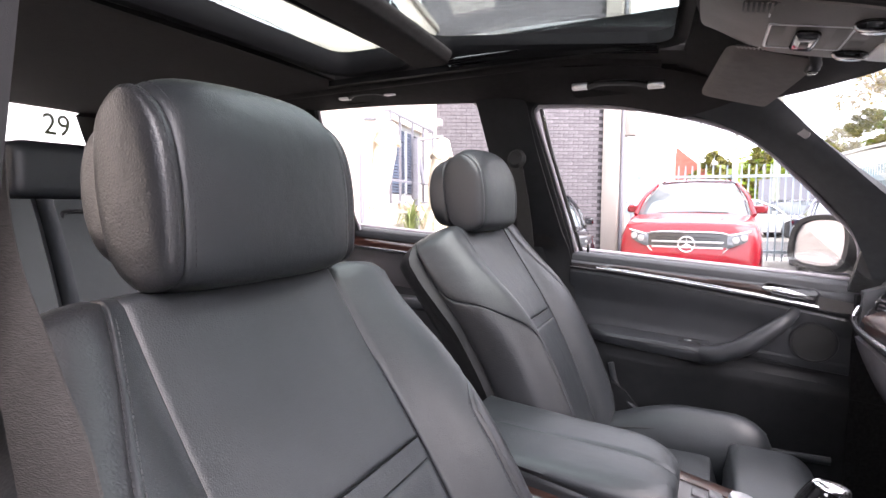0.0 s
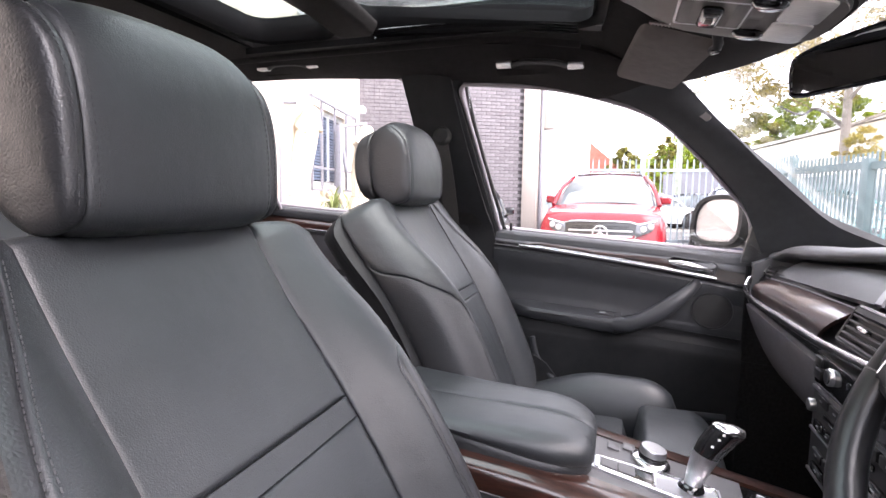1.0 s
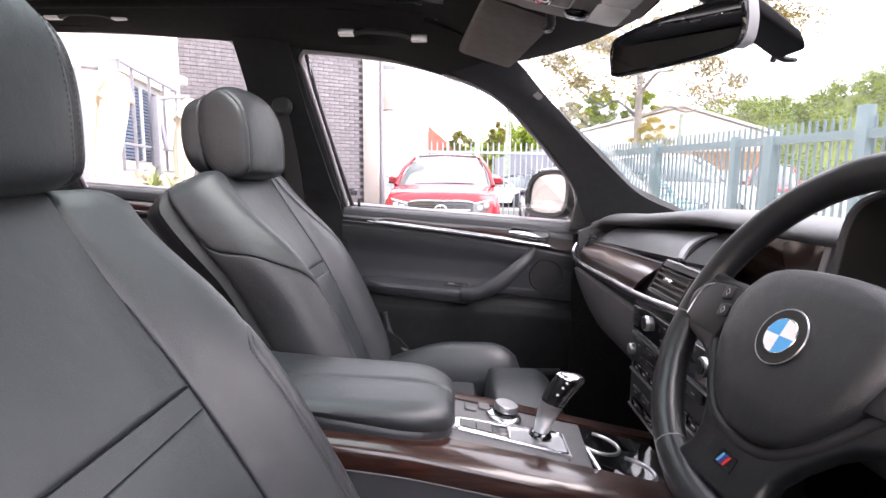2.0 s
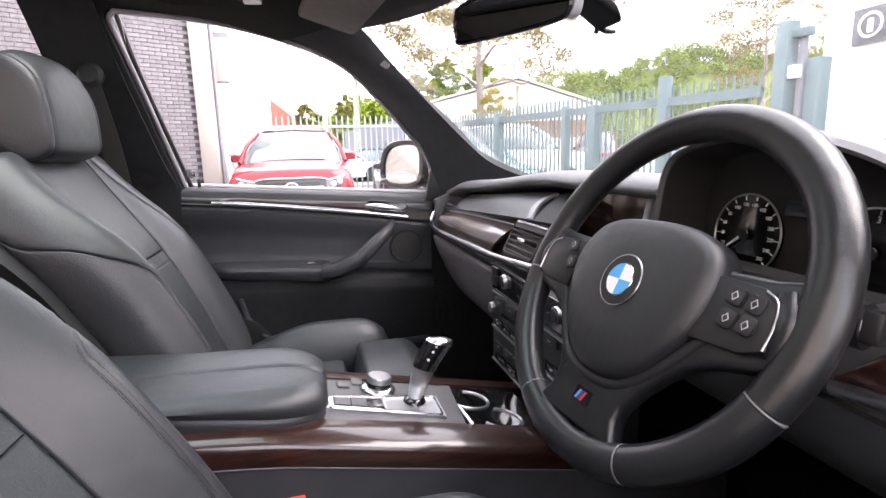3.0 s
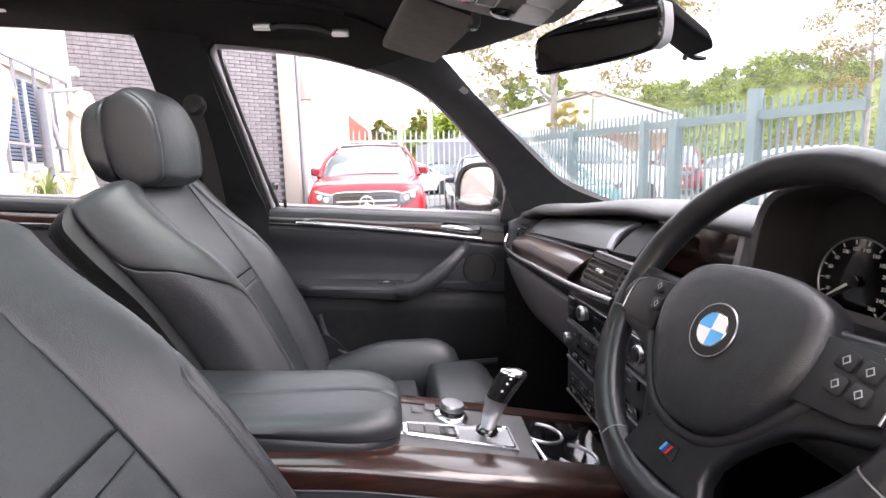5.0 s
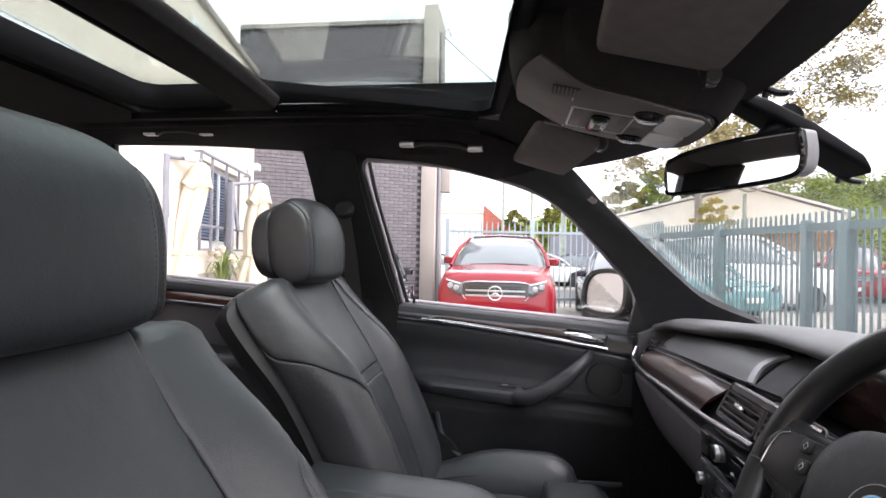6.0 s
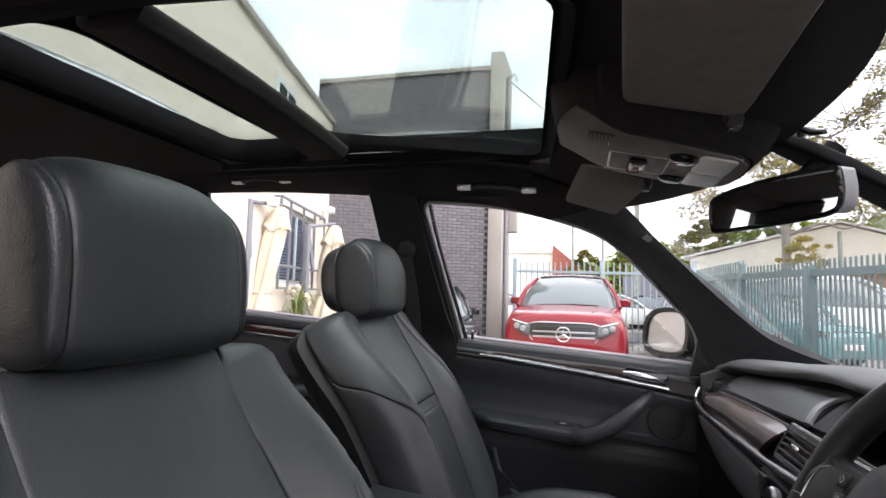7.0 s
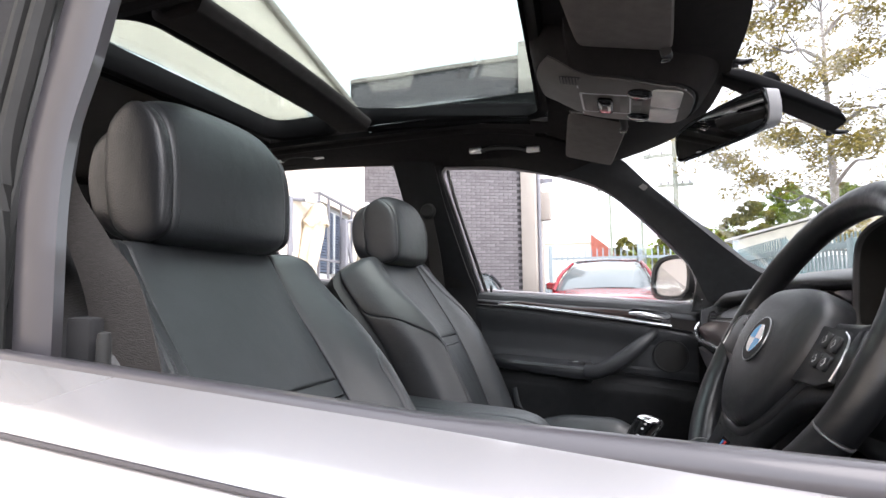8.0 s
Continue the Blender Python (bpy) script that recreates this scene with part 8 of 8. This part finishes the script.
# ---------------------------------------------------------------- trees and far woods
def leaf_mat(name, a, b):
    m = material(name, a, 0.6, var=0.3, scale=0.8, col2=b, spec=0.3)
    n, l = m.node_tree.nodes, m.node_tree.links
    geo = n.new("ShaderNodeNewGeometry")
    hs = n.new("ShaderNodeHueSaturation")
    mr = n.new("ShaderNodeMapRange")
    mr.inputs["To Min"].default_value, mr.inputs["To Max"].default_value = 0.55, 1.5
    bsdf = n["Principled BSDF"]
    src = bsdf.inputs["Base Color"].links[0].from_socket
    l.new(geo.outputs["Random Per Island"], mr.inputs["Value"])
    l.new(mr.outputs["Result"], hs.inputs["Value"])
    l.new(src, hs.inputs["Color"])
    l.new(hs.outputs["Color"], bsdf.inputs["Base Color"])
    return m


GUM = leaf_mat("gum_leaves", (0.15, 0.135, 0.04), (0.32, 0.24, 0.03))
GREENS = leaf_mat("green_leaves", (0.095, 0.160, 0.005), (0.21, 0.27, 0.008))
OLIVE = leaf_mat("olive_leaves", (0.10, 0.11, 0.022), (0.20, 0.18, 0.035))
BARK = material("pale_bark", (0.28, 0.25, 0.22), 0.85, var=0.3, scale=4)


def leaves(centres, n, size, rng, flat=0.7):
    """Clumps of small bent leaves in one mesh."""
    verts, faces = [], []
    for c, r in centres:
        for _ in range(n):
            while True:
                p = Vector((rng.uniform(-1, 1), rng.uniform(-1, 1), rng.uniform(-1, 1)))
                if p.length < 1:
                    break
            p = Vector(c) + Vector((p.x * r, p.y * r, p.z * r * flat))
            a, e = rng.uniform(0, math.tau), rng.uniform(-0.9, 0.9)
            d = Vector((math.cos(a) * math.cos(e), math.sin(a) * math.cos(e), math.sin(e)))
            s = d.cross(Vector((rng.uniform(-1, 1), rng.uniform(-1, 1), rng.uniform(-1, 1)))).normalized()
            k = size * rng.uniform(0.6, 1.3)
            i = len(verts)
            verts += [p - d * k, p + s * k * 0.45, p + d * k, p - s * k * 0.45]
            faces.append((i, i + 1, i + 2, i + 3))
    me = bpy.data.meshes.new("leaves")
    me.from_pydata([tuple(v) for v in verts], [], faces)
    me.update()
    return me


TWIG = material("grey_twigs", (0.13, 0.12, 0.11), 0.9, var=0.3, scale=6)


def tree(at, h, crown, seed, mat, lab, clumps=26, n=90, size=0.16, trunk=0.28, low=0.35, mains=7, puff=(0.10, 0.20), lean=0.4):
    """A trunk, a few main limbs, and twigs from them that carry clumps of leaves."""
    rng = random.Random(seed)
    t = thing("tree", lab, "tree")
    x, y = at
    base = Vector((x, y, 0))
    tip = Vector((x + rng.uniform(-lean, lean), y + rng.uniform(-lean, lean), h * 0.80))
    mid = base.lerp(tip, 0.5) + Vector((rng.uniform(-lean, lean) * 0.4, rng.uniform(-lean, lean) * 0.4, 0))
    stem_ = spline([base, mid, tip], 6)
    part("trunk", tube(stem_, lambda u: trunk * (1 - 0.8 * u), 9), BARK, t, "pale bare trunk")
    limbs = []
    for k in range(mains):
        u = low * 0.75 + (0.80 - low * 0.75) * (k + 0.3) / mains
        a = k * 2.4 + rng.uniform(-0.4, 0.4)
        o = stem_[min(len(stem_) - 1, int(u / 0.80 * (len(stem_) - 1)))]
        r_ = crown * rng.uniform(0.60, 0.85) * (1 - 0.45 * k / mains)
        e = Vector((x + r_ * math.cos(a), y + r_ * math.sin(a), min(h * 0.97, o.z + r_ * rng.uniform(0.35, 0.75))))
        bend = o.lerp(e, 0.5) + Vector((rng.uniform(-0.1, 0.1) * r_, rng.uniform(-0.1, 0.1) * r_, -0.10 * r_))
        path = spline([o, o.lerp(bend, 0.55) + Vector((0, 0, 0.08 * r_)), bend, e], 5)
        limbs.append(path)
        part("limb", tube(path, lambda v: trunk * 0.42 * (1 - 0.85 * v), 6), TWIG if k % 2 else BARK, t)
    limbs.append(stem_[len(stem_) // 2:])
    cs, twigs = [], bmesh.new()
    for k in range(clumps):
        u = low + (1 - low) * (k + 0.5) / clumps
        a = k * 2.4 + rng.uniform(-0.5, 0.5)
        prof = math.sin(math.pi * min(1, (u - low) / (1 - low) * 0.80 + 0.18)) ** 0.6
        rad = crown * prof * math.sqrt(rng.uniform(0.08, 1.0))
        c = Vector((x + rad * math.cos(a), y + rad * math.sin(a), h * u + rng.uniform(-0.05, 0.05) * h))
        cs.append((c, crown * rng.uniform(*puff)))
        o = min((p for path in limbs for p in path), key=lambda p: (p - c).length + max(0.0, p.z - c.z))
        tube([o, o.lerp(c, 0.5) + Vector((rng.uniform(-0.1, 0.1), rng.uniform(-0.1, 0.1), 0.04)) * (c - o).length, c], lambda v: trunk * 0.09 * (1 - 0.7 * v), 4, bm=twigs)
    part("twigs", twigs, TWIG, t)
    me = leaves(cs, n, size, rng)
    me.materials.append(mat)
    cr = new("crown", me)
    cr.parent = t
    return t


tree((7.6, 21.9), 14.5, 6.2, 3, GUM, "tall open gum tree with pale trunk and olive leaves", 200, 210, 0.080, 0.20, 0.36, 11, (0.06, 0.14), 0.12)
tree((9.3, 45.0), 7.4, 2.6, 31, OLIVE, "rounded olive-green tree behind the shed", 80, 160, 0.13, 0.14, 0.20, 6)
tree((12.2, 46.5), 8.7, 3.0, 32, GREENS, "broad green tree behind the shed", 90, 160, 0.13, 0.16, 0.20, 6)
tree((15.8, 46.0), 8.6, 2.8, 33, GREENS, "green tree beside the others behind the shed", 80, 160, 0.13, 0.16, 0.20, 6)
tree((21.0, 20.2), 9.5, 2.6, 11, GUM, "slender gum tree with yellow-olive leaves", 90, 130, 0.07, 0.14, 0.45, 7, (0.12, 0.22))
tree((5.55, 14.6), 3.0, 0.75, 8, leaf_mat("yellow_leaves", (0.30, 0.26, 0.05), (0.42, 0.32, 0.07)), "small yellow-leaved tree behind the gate", 50, 120, 0.035, 0.05, 0.40)
tree((0.2, 38), 4.6, 1.5, 9, OLIVE, "round olive street tree", 60, 130, 0.11, 0.12, 0.25)
tree((2.9, 37), 5.0, 1.3, 10, OLIVE, "narrow olive street tree", 50, 130, 0.11, 0.12, 0.15)
tree((4.6, 33), 4.2, 1.8, 12, GREENS, "bushy green street tree", 70, 130, 0.11, 0.12, 0.12)
tree((-0.9, 34), 3.0, 0.9, 14, GREENS, "low green shrub by the street", 40, 110, 0.09, 0.08, 0.05)

# wooded hill: a real rise of ground under many crowns
def hill(u, v):
    x = -40 + 170 * u
    y = 70 + 40 * v
    return (x, y, -0.5 + (7.6 + 4.8 * smooth(x, 14, 45) + 4.4 * smooth(x, 45, 72) + 0.6 * math.sin(x * 0.2)) * smooth(v, 0, 0.4))
structure("hill", sheet(hill, 40, 10, 0.3), GREENS, "low green hill behind the street", "hill")
rng = random.Random(21)
for nm, mat_, lab in (("green_woods", GREENS, "bright green woods on the hill"), ("olive_woods", OLIVE, "olive green woods on the hill")):
    cs = []
    for k in range(620 if nm == "green_woods" else 90):
        x, y = rng.uniform(4, 120), rng.uniform(69, 90)
        r_ = rng.uniform(1.1, 2.3)
        if nm == "olive_woods":
            x, y = rng.choice((rng.uniform(-30, 16), rng.uniform(54, 66), rng.uniform(90, 100))), rng.uniform(64, 74)
            r_ = rng.uniform(1.0, 2.0)
        z = hill((x + 40) / 170, max(0, (y - 70) / 40))[2] + rng.uniform(0.3, 2.4) + (rng.uniform(0, 3.4) if nm == "olive_woods" and x > 20 else 0)
        cs.append(((x, y, z), r_))
    me = leaves(cs, 150, 0.26, rng, 0.8)
    me.materials.append(mat_)
    w_ = new(nm, me)
    tagged(w_, lab, "woods", kind="stuff")

# ---------------------------------------------------------------- bricks of the charcoal wall, last
BW, BH, BJ = 0.205, 0.063, 0.009
bme = finish(box(0, BW, -0.012, 0.004, 0, BH, 0.003, 1), 30)
bme.materials.append(BRICK)
wall_b = bpy.data.objects["wall_brick"]
rest, faces, made = [], [], 0
for r in range(int(brick_top(BLEN) / (BH + BJ))):
    z = r * (BH + BJ) + 0.004
    off = 0.0 if r % 2 else (BW + BJ) / 2
    for k in range(int(BLEN / (BW + BJ)) + 1):
        x1 = BLEN - 0.005 - off - k * (BW + BJ)
        x0 = max(x1 - BW, 0.0)
        if x1 < 0.1 or z + BH > brick_top(x0):
            continue
        if BLEN - 1.9 < x0 and x1 - x0 > BW - 0.001 and 1.0 < z < 3.6 and made < 300:
            ob = new("brick", bme)
            ob.matrix_basis = BRICKM @ Matrix.Translation((x0, 0, z))
            ob.parent = wall_b
            made += 1
        else:
            i = len(rest)
            d_ = -0.012 + 0.003 * math.sin(k * 12.9 + r * 78.2)
            rest += [BRICKM @ Vector(p) for p in ((x0, d_, z), (x1, d_, z), (x1, d_, z + BH), (x0, d_, z + BH), (x0, 0.002, z), (x1, 0.002, z), (x1, 0.002, z + BH), (x0, 0.002, z + BH))]
            faces += [(i, i + 1, i + 2, i + 3), (i, i + 4, i + 5, i + 1), (i + 1, i + 5, i + 6, i + 2), (i + 2, i + 6, i + 7, i + 3), (i + 3, i + 7, i + 4, i)]
me = bpy.data.meshes.new("bricks")
me.from_pydata(rest, [], faces)
me.update()
me.materials.append(BRICK)
ob = new("brickwork", me)
ob.parent = wall_b
tagged(ob, kind="stuff")
